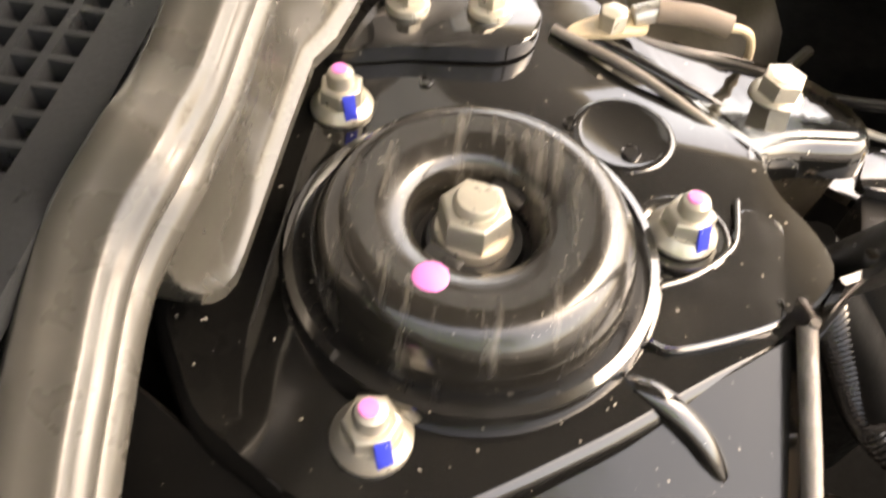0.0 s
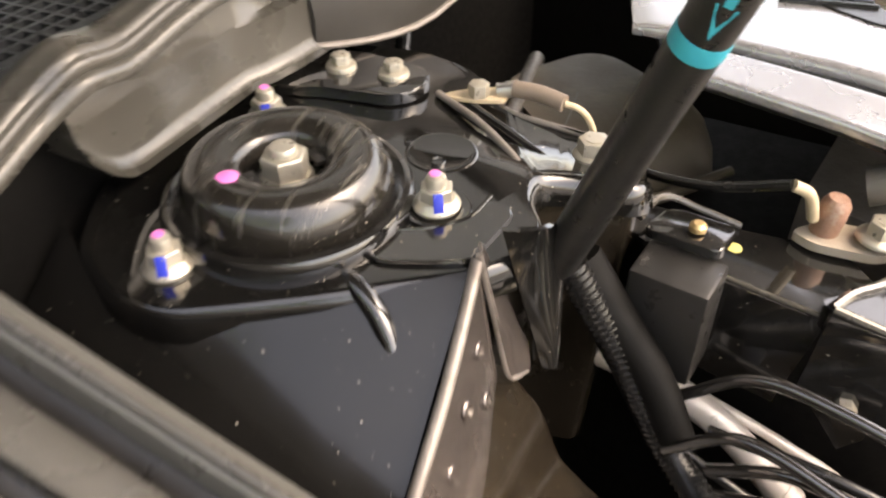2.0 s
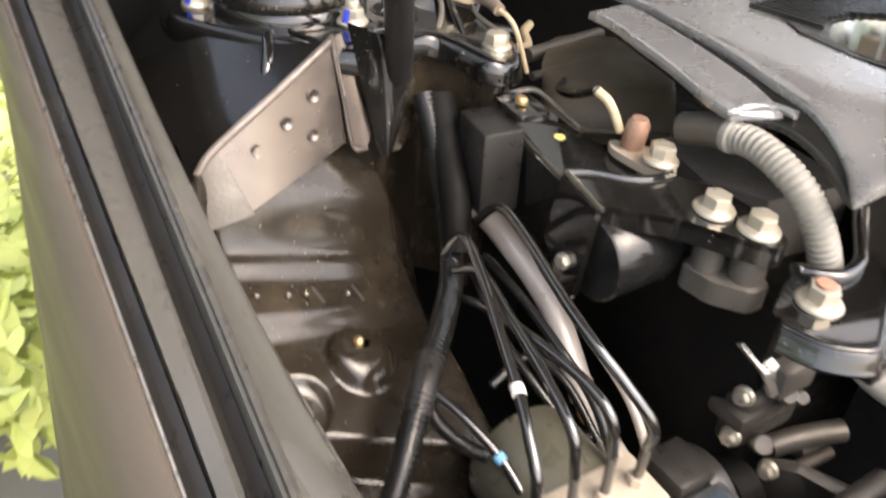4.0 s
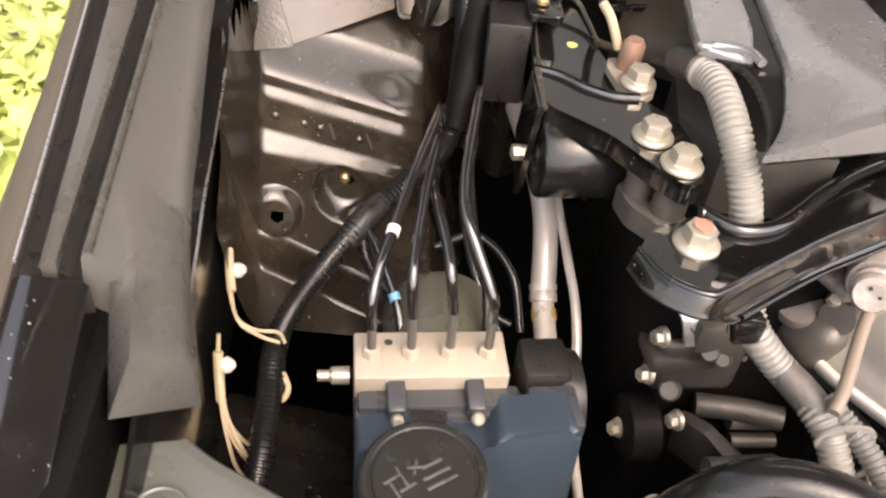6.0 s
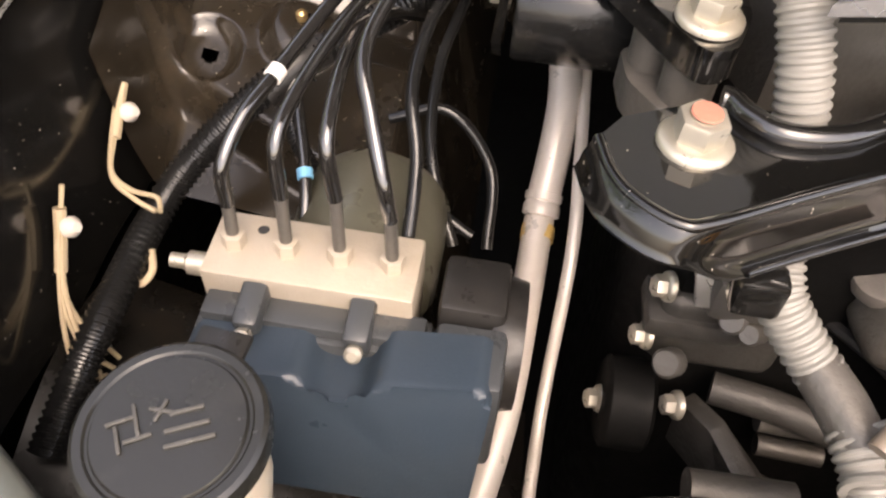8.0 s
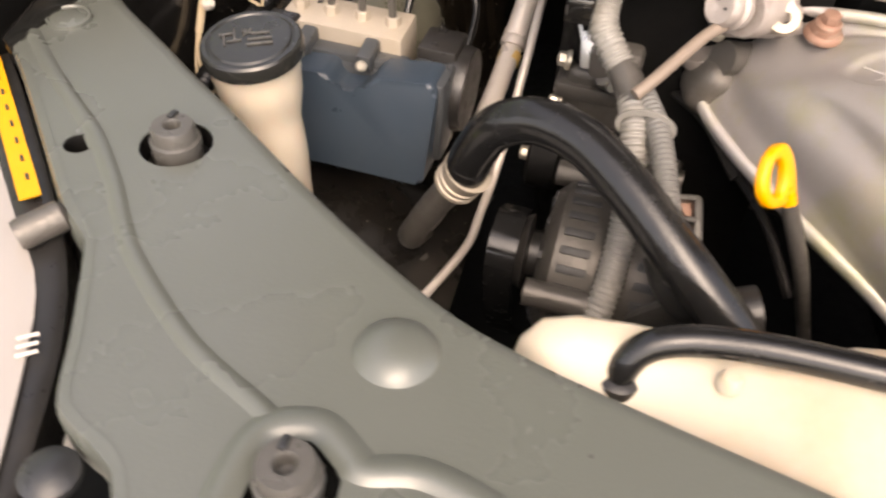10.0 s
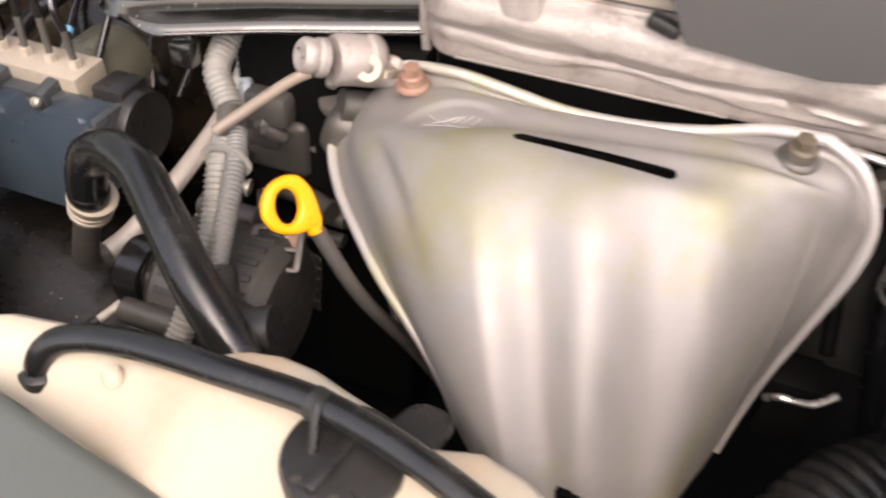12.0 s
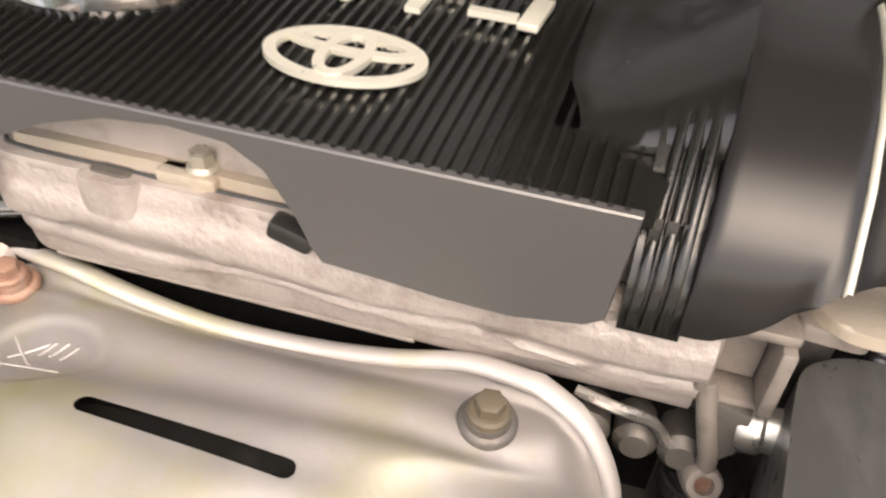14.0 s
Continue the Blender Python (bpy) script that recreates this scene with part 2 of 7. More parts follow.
def solid(name, bm, material, label, category, kind="", group="", angle=38):
    """A top-level thing that is one mesh, its origin at the middle of its base."""
    me = finish(name, bm, material, angle)
    co = np.empty(len(me.vertices) * 3)
    me.vertices.foreach_get("co", co)
    co = co.reshape(-1, 3)
    lo, hi = co.min(0), co.max(0)
    base = Vector(((lo[0] + hi[0]) / 2, (lo[1] + hi[1]) / 2, lo[2]))
    me.transform(Matrix.Translation(-base))
    ob = new(name, me)
    ob.location = base
    ORG[ob.name] = base
    return tagged(ob, label, category, group, kind)


def merge(bm, sub):
    me = bpy.data.meshes.new("tmp")
    sub.to_mesh(me)
    sub.free()
    bm.from_mesh(me)
    bpy.data.meshes.remove(me)
    return bm


def along(p, n, spin=0.0):
    """A matrix at p whose z axis runs along n."""
    return Matrix.Translation(p) @ Vector(n).to_track_quat("Z", "Y").to_matrix().to_4x4() @ Matrix.Rotation(radians(spin), 4, "Z")


def curve(pts, n=8):
    """Catmull-Rom points through pts."""
    P = [Vector(p) for p in pts]
    if len(P) < 3:
        return [P[0].lerp(P[-1], i / n) for i in range(n + 1)]
    P = [P[0] * 2 - P[1]] + P + [P[-1] * 2 - P[-2]]
    out = []
    for i in range(1, len(P) - 2):
        a, b, c, d = P[i - 1:i + 3]
        for k in range(n):
            t = k / n
            out.append(0.5 * ((2 * b) + (c - a) * t + (2 * a - 5 * b + 4 * c - d) * t * t + (3 * b - a - 3 * c + d) * t ** 3))
    out.append(P[-2])
    return out


def sweep(bm, pts, ring, caps=True, scale=None, up=None):
    """Carry a closed ring of (u, v) points along pts."""
    P = [Vector(p) for p in pts]
    rows = []
    side = None
    for i, p in enumerate(P):
        t = (P[min(i + 1, len(P) - 1)] - P[max(i - 1, 0)]).normalized()
        if side is None:
            ref = Vector(up) if up else (Vector((0, 0, 1)) if abs(t.z) < 0.9 else Vector((1, 0, 0)))
            side = t.cross(ref).normalized()
        else:
            side = (side - t * side.dot(t)).normalized()
        upv = side.cross(t)
        s = scale(i / (len(P) - 1)) if scale else 1.0
        rows.append([bm.verts.new(p + side * (u * s) + upv * (v * s)) for u, v in ring])
    n = len(ring)
    for a, b in zip(rows, rows[1:]):
        for k in range(n):
            bm.faces.new((a[k], a[(k + 1) % n], b[(k + 1) % n], b[k]))
    if caps:
        bm.faces.new(rows[0][::-1])
        bm.faces.new(rows[-1])
    return bm


def circle(r, n=14, sy=1.0):
    return [(r * math.cos(2 * math.pi * k / n), r * sy * math.sin(2 * math.pi * k / n)) for k in range(n)]


def tube(pts, r, seg=14, n=8, bm=None, scale=None, smooth=True):
    bm = bm or bmesh.new()
    return sweep(bm, curve(pts, n) if smooth else pts, circle(r, seg), True, scale)


def corrugated(pts, r, pitch=0.0042, seg=16, depth=0.12, bm=None):
    """A ribbed conduit: rings every pitch along a smooth path."""
    bm = bm or bmesh.new()
    P = curve(pts, 24)
    L = [0.0]
    for a, b in zip(P, P[1:]):
        L.append(L[-1] + (b - a).length)
    out, sc = [], []
    steps = int(L[-1] / pitch) * 4
    j = 0
    for i in range(steps + 1):
        s = L[-1] * i / steps
        while j < len(L) - 2 and L[j + 1] < s:
            j += 1
        f = (s - L[j]) / max(1e-9, L[j + 1] - L[j])
        out.append(P[j].lerp(P[j + 1], f))
        sc.append(1.0 if i % 4 in (0, 1) else 1 - depth)
    return sweep(bm, out, circle(r, seg), True, lambda t: sc[round(t * (len(sc) - 1))])


def lathe(profile, m=None, seg=32, bm=None, caps=True):
    """Turn (r, z) points round the z axis of m."""
    bm = bm or bmesh.new()
    m = m or Matrix()
    rows = []
    for r, z in profile:
        if r < 1e-6:
            rows.append([bm.verts.new(m @ Vector((0, 0, z)))])
        else:
            rows.append([bm.verts.new(m @ Vector((r * math.cos(2 * math.pi * k / seg), r * math.sin(2 * math.pi * k / seg), z))) for k in range(seg)])
    for a, b in zip(rows, rows[1:]):
        for k in range(seg):
            q = [a[k % len(a)], a[(k + 1) % len(a)], b[(k + 1) % len(b)], b[k % len(b)]]
            q = [v for i, v in enumerate(q) if v not in q[:i]]
            if len(q) > 2:
                bm.faces.new(q)
    for row in (rows[0], rows[-1]):
        if caps and len(row) > 2:
            bm.faces.new(row)
    return bm


def box(size, m=None, bevel=0.0, seg=2, bm=None):
    sub = bmesh.new()
    bmesh.ops.create_cube(sub, size=1.0)
    bmesh.ops.scale(sub, vec=size, verts=sub.verts)
    if bevel:
        bmesh.ops.bevel(sub, geom=sub.edges[:], offset=bevel, segments=seg, affect="EDGES", profile=0.5)
    if m:
        bmesh.ops.transform(sub, matrix=m, verts=sub.verts)
    return merge(bm, sub) if bm else sub


def between(x0, x1, y0, y1, z0, z1, bevel=0.0, seg=2, bm=None):
    return box((x1 - x0, y1 - y0, z1 - z0), Matrix.Translation(((x0 + x1) / 2, (y0 + y1) / 2, (z0 + z1) / 2)), bevel, seg, bm)


def prism(outline, z0, z1, m=None, bevel=0.0, seg=2, bm=None, inset=0.0):
    """An outline of (x, y) points made solid from z0 to z1."""
    sub = bmesh.new()
    lo = [sub.verts.new((x, y, z0)) for x, y in outline]
    hi = [sub.verts.new((x, y, z1)) for x, y in outline]
    n = len(outline)
    sub.faces.new(lo[::-1])
    top = sub.faces.new(hi)
    for k in range(n):
        sub.faces.new((lo[k], lo[(k + 1) % n], hi[(k + 1) % n], hi[k]))
    if bevel:
        bmesh.ops.bevel(sub, geom=list(top.edges), offset=bevel, segments=seg, affect="EDGES", profile=0.5)
    if m:
        bmesh.ops.transform(sub, matrix=m, verts=sub.verts)
    return merge(bm, sub) if bm else sub


def rounded(pts, r=0.006, n=4):
    """Round the corners of a closed outline."""
    out = []
    P = [Vector(p) for p in pts]
    for i, p in enumerate(P):
        a, b = (P[i - 1] - p), (P[(i + 1) % len(P)] - p)
        k = min(r, a.length * 0.45, b.length * 0.45)
        a, b = p + a.normalized() * k, p + b.normalized() * k
        for j in range(n + 1):
            t = j / n
            out.append(tuple((a * (1 - t) ** 2 + p * (2 * t * (1 - t)) + b * t * t)))
    return out


def panel(outline, holes, z, thick, bm=None, height=None):
    """A sheet with holes through it; height(x, y) may shape it."""
    sub = bmesh.new()
    edges = []
    for loop in (outline, *holes):
        vs = [sub.verts.new((x, y, z)) for x, y in loop]
        edges += [sub.edges.new((vs[k], vs[(k + 1) % len(vs)])) for k in range(len(vs))]
    bmesh.ops.triangle_fill(sub, use_beauty=True, use_dissolve=False, edges=edges)
    g = bmesh.ops.extrude_face_region(sub, geom=sub.faces[:])
    bmesh.ops.translate(sub, vec=(0, 0, -thick), verts=[v for v in g["geom"] if isinstance(v, bmesh.types.BMVert)])
    if height:
        for v in sub.verts:
            v.co.z += height(v.co.x, v.co.y)
    return merge(bm, sub) if bm else sub


def sheet(fn, nu, nv, thick=0.0, bm=None):
    """A surface fn(u, v) with u, v from 0 to 1; thick makes it a shell."""
    sub = bmesh.new()
    g = [[sub.verts.new(fn(i / nu, j / nv)) for j in range(nv + 1)] for i in range(nu + 1)]
    for i in range(nu):
        for j in range(nv):
            sub.faces.new((g[i][j], g[i + 1][j], g[i + 1][j + 1], g[i][j + 1]))
    if thick:
        bmesh.ops.recalc_face_normals(sub, faces=sub.faces[:])
        bmesh.ops.solidify(sub, geom=sub.faces[:], thickness=thick)
    return merge(bm, sub) if bm else sub


def loft(rings, caps=True, bm=None, closed=True):
    bm = bm or bmesh.new()
    rows = [[bm.verts.new(p) for p in ring] for ring in rings]
    n = len(rows[0])
    for a, b in zip(rows, rows[1:]):
        for k in range(n if closed else n - 1):
            bm.faces.new((a[k], a[(k + 1) % n], b[(k + 1) % n], b[k]))
    if caps and closed:
        bm.faces.new(rows[0][::-1])
        bm.faces.new(rows[-1])
    return bm


def facets(verts, faces, thick=0.0, bm=None, bevel=0.0):
    sub = bmesh.new()
    vs = [sub.verts.new(v) for v in verts]
    for f in faces:
        sub.faces.new([vs[i] for i in f])
    if thick:
        bmesh.ops.recalc_face_normals(sub, faces=sub.faces[:])
        bmesh.ops.solidify(sub, geom=sub.faces[:], thickness=thick)
    if bevel:
        bmesh.ops.bevel(sub, geom=sub.edges[:], offset=bevel, segments=2, affect="EDGES", profile=0.5)
    return merge(bm, sub) if bm else sub


def hexring(r, n=6):
    return [(r * math.cos(math.pi / 3 * k), r * math.sin(math.pi / 3 * k)) for k in range(6)]


def bolt(name, p, n, flange, label, head=None, high=0.010, material=None, dish=True, group="", spin=10, category="bolt"):
    """A flange bolt: a washer face, a hexagon head with a rounded top and a shallow dish in it."""
    material = material or M["zinc"]
    head = head or flange * 0.72
    m = along(p, n, spin)
    ob = thing(name, p, label, category, group)
    part("flange", lathe([(0, 0), (flange, 0), (flange, 0.0018), (flange * 0.94, 0.0030), (head * 0.98, 0.0042), (0, 0.0042)], m, 24), material, ob)
    h = prism(hexring(head), 0.003, 0.003 + high, m, 0.0012, 2)
    if dish:
        lathe([(head * 0.60, 0.0034 + high), (head * 0.56, 0.0026 + high), (0, 0.0022 + high)], m, 18, h)
    part("head", h, material, ob)
    return ob


def lerp(a, b, t):
    return a + (b - a) * t


def table(t, rows):
    """Linear reading of rows (t, values...)."""
    for a, b in zip(rows, rows[1:]):
        if t <= b[0] or b is rows[-1]:
            f = max(0.0, min(1.0, (t - a[0]) / (b[0] - a[0])))
            return [lerp(x, y, f) for x, y in zip(a[1:], b[1:])]


def smooth(t, rows):
    """Smooth reading of rows (t, values...)."""
    T = [r[0] for r in rows]
    i = max(k for k in range(len(T) - 1) if T[k] <= t or k == 0)
    a, b = rows[i], rows[i + 1]
    h = b[0] - a[0]
    f = max(0.0, min(1.0, (t - a[0]) / h))
    pa, nb = rows[max(0, i - 1)], rows[min(len(rows) - 1, i + 2)]
    out = []
    for k in range(1, len(a)):
        ma = (b[k] - pa[k]) / (b[0] - pa[0])
        mb = (nb[k] - a[k]) / (nb[0] - a[0])
        out.append((2 * f ** 3 - 3 * f ** 2 + 1) * a[k] + (f ** 3 - 2 * f ** 2 + f) * h * ma + (3 * f ** 2 - 2 * f ** 3) * b[k] + (f ** 3 - f ** 2) * h * mb)
    return out


def words(text, size, m, depth=0.0012):
    """Raised lettering in the built-in font, as a bmesh."""
    cu = bpy.data.curves.new("text", "FONT")
    cu.body, cu.size, cu.extrude, cu.offset = text, size, depth, size * 0.018
    ob = new("text", cu)
    bpy.context.view_layer.update()
    me = bpy.data.meshes.new_from_object(ob.evaluated_get(bpy.context.evaluated_depsgraph_get()))
    bpy.data.objects.remove(ob)
    bm = bmesh.new()
    bm.from_mesh(me)
    bpy.data.meshes.remove(me)
    bmesh.ops.transform(bm, matrix=m, verts=bm.verts)
    return bm

# ---- surroundings ----
ground = sheet(lambda u, v: (lerp(-90, 90, u), lerp(-90, 90, v), 0.0), 6, 6)
solid("ground", ground, M["grey_ground"], "worn pale concrete ground under the car", "ground", "structure")

# near-black tray and walls, added to close the engine bay below and give its shade
bay = thing("engine_bay", (0.65, -0.3, 0.3), "near-black tray and walls standing in for the engine bay's dark depths", "engine bay", kind="structure")
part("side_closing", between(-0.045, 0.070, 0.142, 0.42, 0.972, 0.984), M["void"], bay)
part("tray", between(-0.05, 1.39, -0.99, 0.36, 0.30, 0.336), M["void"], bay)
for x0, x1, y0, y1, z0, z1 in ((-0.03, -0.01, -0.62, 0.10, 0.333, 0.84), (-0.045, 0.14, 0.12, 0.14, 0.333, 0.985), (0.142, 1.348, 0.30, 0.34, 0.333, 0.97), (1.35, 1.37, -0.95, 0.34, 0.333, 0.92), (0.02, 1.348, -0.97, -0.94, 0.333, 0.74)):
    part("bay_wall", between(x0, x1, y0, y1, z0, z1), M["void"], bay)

# open bonnet above, leaning forward from the cowl, with pale reflectors added under it
HOOD_A, HOOD_B = Vector((0, 0.44, 1.09)), Vector((0, -0.60, 1.765))


def hood_fn(u, v, lift=0.0):
    p = HOOD_A.lerp(HOOD_B, v)
    w = 0.74 - 0.16 * max(0.0, v - 0.55) ** 2 / 0.2
    return (0.65 + w * (2 * u - 1), p.y + 0.04 * math.sin(math.pi * v) + 0.05 * (2 * u - 1) ** 2 - lift * 0.6, p.z - lift * 0.9)


hood = thing("bonnet", (0.65, 0.44, 1.09), "open black bonnet held up over the engine bay", "car bonnet", kind="structure")
part("bonnet_skin", sheet(hood_fn, 18, 14, 0.02), M["body"], hood)
# two unseen pale panels, placed to brighten reflections in paint and cover
for u0, u1 in ((0.31, 0.535), (0.70, 0.90)):
    part("reflector_pad", sheet(lambda u, v: hood_fn(lerp(u0, u1, u), lerp(0.13, 0.50, v), 0.016), 12, 10, 0.008), M["pad"], hood, "pale reflector added under the bonnet, out of view")

# ---- right-hand fender and its rail ----
INNER = [(-0.60, 0.026, 0.806), (-0.52, 0.028, 0.824), (-0.35, 0.014, 0.868), (-0.20, 0.011, 0.911), (0.0, 0.014, 0.974), (0.125, 0.020, 1.012)]
GROOVE = [(-0.60, -0.030, 0.846), (-0.52, -0.030, 0.864), (-0.20, -0.017, 0.934), (0.125, -0.004, 1.012)]
OUTER = [(-0.60, -0.058, 0.838), (-0.52, -0.057, 0.862), (-0.20, -0.054, 0.949), (0.125, -0.050, 1.036)]
STATIONS = [-0.462, -0.42, -0.36, -0.30, -0.22, -0.14, -0.06, 0.02, 0.08, 0.118]


def rail_ring(y, kind):
    ix, iz = table(y, INNER)
    gx, gz = table(y, GROOVE)
    ox, oz = table(y, OUTER)
    if kind == "inner":
        pts = [(ix, iz - 0.026), (ix, iz - 0.002), (ix - 0.003, iz + 0.004), (ix - 0.006, iz + 0.006), (lerp(ix, gx, 0.5), lerp(iz, gz, 0.5) + 0.007), (gx + 0.009, gz + 0.007), (gx + 0.005, gz + 0.004), (gx + 0.003, gz - 0.012), (gx + 0.002, gz - 0.03)]
    elif kind == "groove":
        pts = [(gx + 0.0035, gz - 0.03), (gx + 0.003, gz - 0.006), (gx - 0.003, gz - 0.010), (gx - 0.009, gz - 0.006), (gx - 0.010, gz - 0.03)]
    elif kind == "outer":
        pts = [(gx - 0.0095, gz - 0.03), (gx - 0.008, gz + 0.001), (gx - 0.011, gz + 0.004), (lerp(gx, ox, 0.6), oz - 0.004), (ox + 0.0125, oz - 0.004), (ox + 0.0115, oz - 0.03)]
    elif kind == "band":
        pts = [(ox + 0.0112, oz - 0.03), (ox + 0.0110, oz - 0.010), (ox + 0.006, oz - 0.012), (ox + 0.001, oz - 0.008), (ox + 0.001, oz - 0.03)]
    else:
        k = 0.013 + 0.10 * max(0.0, -y)
        pts = [(ox + 0.0005, oz - 0.03), (ox, oz - 0.002), (ox - 0.003, oz + 0.001), (ox - 0.2 * k - 0.003, oz - 0.004), (ox - 0.5 * k, oz - 0.025), (ox - 0.8 * k, oz - 0.06), (ox - k, oz - 0.10), (ox - k, oz - 0.132), (ox - k + 0.002, oz - 0.139), (ox - k + 0.008, oz - 0.139), (ox - k + 0.010, oz - 0.132), (ox - k + 0.010, oz - 0.10)]
    return [Vector((x, y, z)) for x, z in pts]


fender = thing("fender", (-0.06, -0.2, 0.45), "dusty dark front fender with grey rail covers along its top", "car fender", kind="structure")
part("outer_skin", loft([rail_ring(y, "skin") for y in [-0.62, -0.56, -0.51] + STATIONS + [0.3, 0.5]]), M["fenderp"], fender)
part("rail_cover", loft([rail_ring(y, "inner") for y in STATIONS]), M["railp"], fender, "grey plastic rail cover")
part("rubber_strip", loft([rail_ring(y, "groove") for y in STATIONS]), M["dull"], fender, "black rubber strip in the groove")
part("outer_cover", loft([rail_ring(y, "outer") for y in STATIONS]), M["greyp"], fender, "grey outer rail strip")
part("black_band", loft([rail_ring(y, "band") for y in STATIONS]), M["dull"], fender, "glossy black sealing band")
edge = [rail_ring(y, "skin")[1] + Vector((0.0005, 0, 0.001)) for y in STATIONS]
part("worn_edge", sweep(bmesh.new(), edge, circle(0.0010, 6)), M["steel"], fender, "bright worn edge of the fender")
ridge = [Vector((table(y, GROOVE)[0] + 0.009, y, table(y, GROOVE)[1] + 0.007)) for y in STATIONS]
part("bead", sweep(bmesh.new(), ridge, circle(0.0026, 8)), M["seal"], fender, "raised bead along the rail")
# flared front end of the rail cover
flare = []
for t in range(9):
    f = t / 8
    y = -0.40 - 0.092 * f
    ix, iz = table(y, INNER)
    gx, gz = table(y, GROOVE)
    w = 0.006 * f ** 1.5
    lx = lerp(gx + 0.010, -0.006, f)
    flare.append([Vector((p[0], p[1] - f * max(0.0, ix - p[0]), p[2] - 0.26 * f * max(0.0, ix - p[0]))) for p in ((ix + w * 0.9, y, iz - 0.010), (ix - 0.002 + w * 0.4, y, iz + 0.006), (ix - 0.010, y, iz + 0.013), (lerp(ix, lx, 0.6), y, lerp(iz, gz, 0.5) + 0.012), (lx, y, lerp(gz + 0.007, iz + 0.004, f)), (lx, y, gz - 0.035), (ix + w, y, iz - 0.035))])
part("end_cap", loft(flare), M["greyp"], fender, "flared grey end of the rail cover", 85)
# front corner: black block
part("corner_block", loft([[Vector(p) for p in ((-0.020, y, z - 0.05), (-0.020, y, z - 0.004), (-0.024, y, z), (-0.052, y, z + 0.004), (-0.058, y, z), (-0.058, y, z - 0.05))] for y, z in ((-0.468, 0.870), (-0.50, 0.862), (-0.56, 0.846), (-0.60, 0.836))]), M["body"], fender, "glossy black corner block")

# inner wall below the rail, with the worn edge of its flange
def wall_fn(u, v):
    y = lerp(-0.60, 0.12, u)
    return (lerp(0.004, 0.019, v ** 0.8) + 0.0015 * math.sin(31 * u) * v, y, lerp(table(y, INNER)[1] - 0.012, 0.66, v))


inner = thing("inner_fender_wall", (0.02, -0.25, 0.66), "black painted inner fender wall", "body panel", kind="structure")
part("wall", sheet(wall_fn, 40, 14, 0.003), M["wallp"], inner)
part("worn_edge", tube([(0.0215, -0.222, 0.859), (0.0215, -0.299, 0.848), (0.022, -0.36, 0.844), (0.0225, -0.40, 0.838), (0.022, -0.427, 0.831), (0.022, -0.484, 0.820)], 0.0011, 6), M["steel"], inner, "thin bright worn edge")
part("flange", sheet(lambda u, v: (lerp(0.008, 0.0215, v), lerp(-0.50, -0.10, u), table(lerp(-0.50, -0.10, u), [(-0.50, 0.818), (-0.427, 0.831), (-0.36, 0.844), (-0.222, 0.859), (-0.10, 0.89)])[0] + 0.006 * (1 - v)), 30, 3, 0.0015), M["body"], inner)

# ---- wheel apron ----
PROF = [(0.04, 0.930), (0.10, 0.884), (0.125, 0.858), (0.1385, 0.818), (0.1410, 0.8145), (0.1465, 0.8125), (0.1490, 0.8105), (0.1565, 0.8015), (0.1590, 0.7995), (0.1700, 0.7930), (0.1830, 0.7855), (0.1855, 0.7830), (0.1950, 0.7705), (0.1980, 0.7680), (0.2200, 0.7560), (0.2620, 0.7340), (0.30, 0.715), (0.50, 0.62)]


def apron_z(x, y):
    d = -y - 0.02 * (x - 0.036)
    z = sum(table(d + 0.0016 * k, PROF)[0] for k in range(-3, 4)) / 7 - table(d, [(0.04, 0.31), (0.19, 0.31), (0.225, 0.15), (0.5, 0.15)])[0] * (x - 0.036)
    # left fillet up into the fender wall
    z += 0.045 * max(0.0, (0.042 - x) / 0.016) ** 2
    # pressed dish round the drain hole, raised pad round the clip
    r = math.hypot(x - 0.055, y + 0.244)
    z -= 0.007 * max(0.0, 1 - (r / 0.021) ** 6)
    r = math.hypot(x - 0.112, y + 0.222)
    z += 0.012 * max(0.0, 1 - (r / 0.026) ** 6)
    # step down ahead of the dish
    z -= 0.030 * max(0.0, min(1.0, (-y - 0.262 - 0.35 * (x - 0.05)) / 0.010))
    # fall away towards the middle of the bay
    z -= 2.0 * max(0.0, x - 0.185) + 3.0 * max(0.0, x - 0.205)
    return z


apron = thing("wheel_apron", (0.1, -0.25, 0.6), "black wheel apron with brown dust and pressed ridges", "body panel", kind="structure")
ab = bmesh.new()
NX, NY = 84, 230
gv = [[ab.verts.new((lerp(0.018, 0.240, i / NX), lerp(-0.46, -0.045, j / NY), apron_z(lerp(0.018, 0.240, i / NX), lerp(-0.46, -0.045, j / NY)))) for j in range(NY + 1)] for i in range(NX + 1)]
for i in range(NX):
    for j in range(NY):
        c = (gv[i][j].co + gv[i + 1][j + 1].co) / 2
        if c.z < 0.868 and c.y > -0.318 and math.hypot(c.x - 0.055, c.y + 0.244) > 0.0052 and math.hypot(c.x - 0.114, c.y + 0.2185) > 0.0060:
            ab.faces.new((gv[i][j], gv[i + 1][j], gv[i + 1][j + 1], gv[i][j + 1]))
part("pressing", ab, M["brown"], apron, "", 60)
for x, y in ((0.052, -0.1715), (0.076, -0.172), (0.090, -0.172), (0.124, -0.173)):
    z = apron_z(x, y)
    part("spot_weld", lathe([(0.0042, -0.001), (0.0034, 0.0014), (0.0018, 0.0006), (0, 0.0)], along((x, y, z), (0.2, -0.5, 0.85)), 12), M["brown"], apron)
for x in (0.1005, 0.134):
    # dark bar stands in for the shade inside a slot
    part("notch", box((0.0022, 0.016, 0.0016), along((x, -0.1715, apron_z(x, -0.1715)), (0.2, -0.5, 0.85)), 0.0004), M["ink"], apron, "narrow slot drawn as a dark bar for its shade")
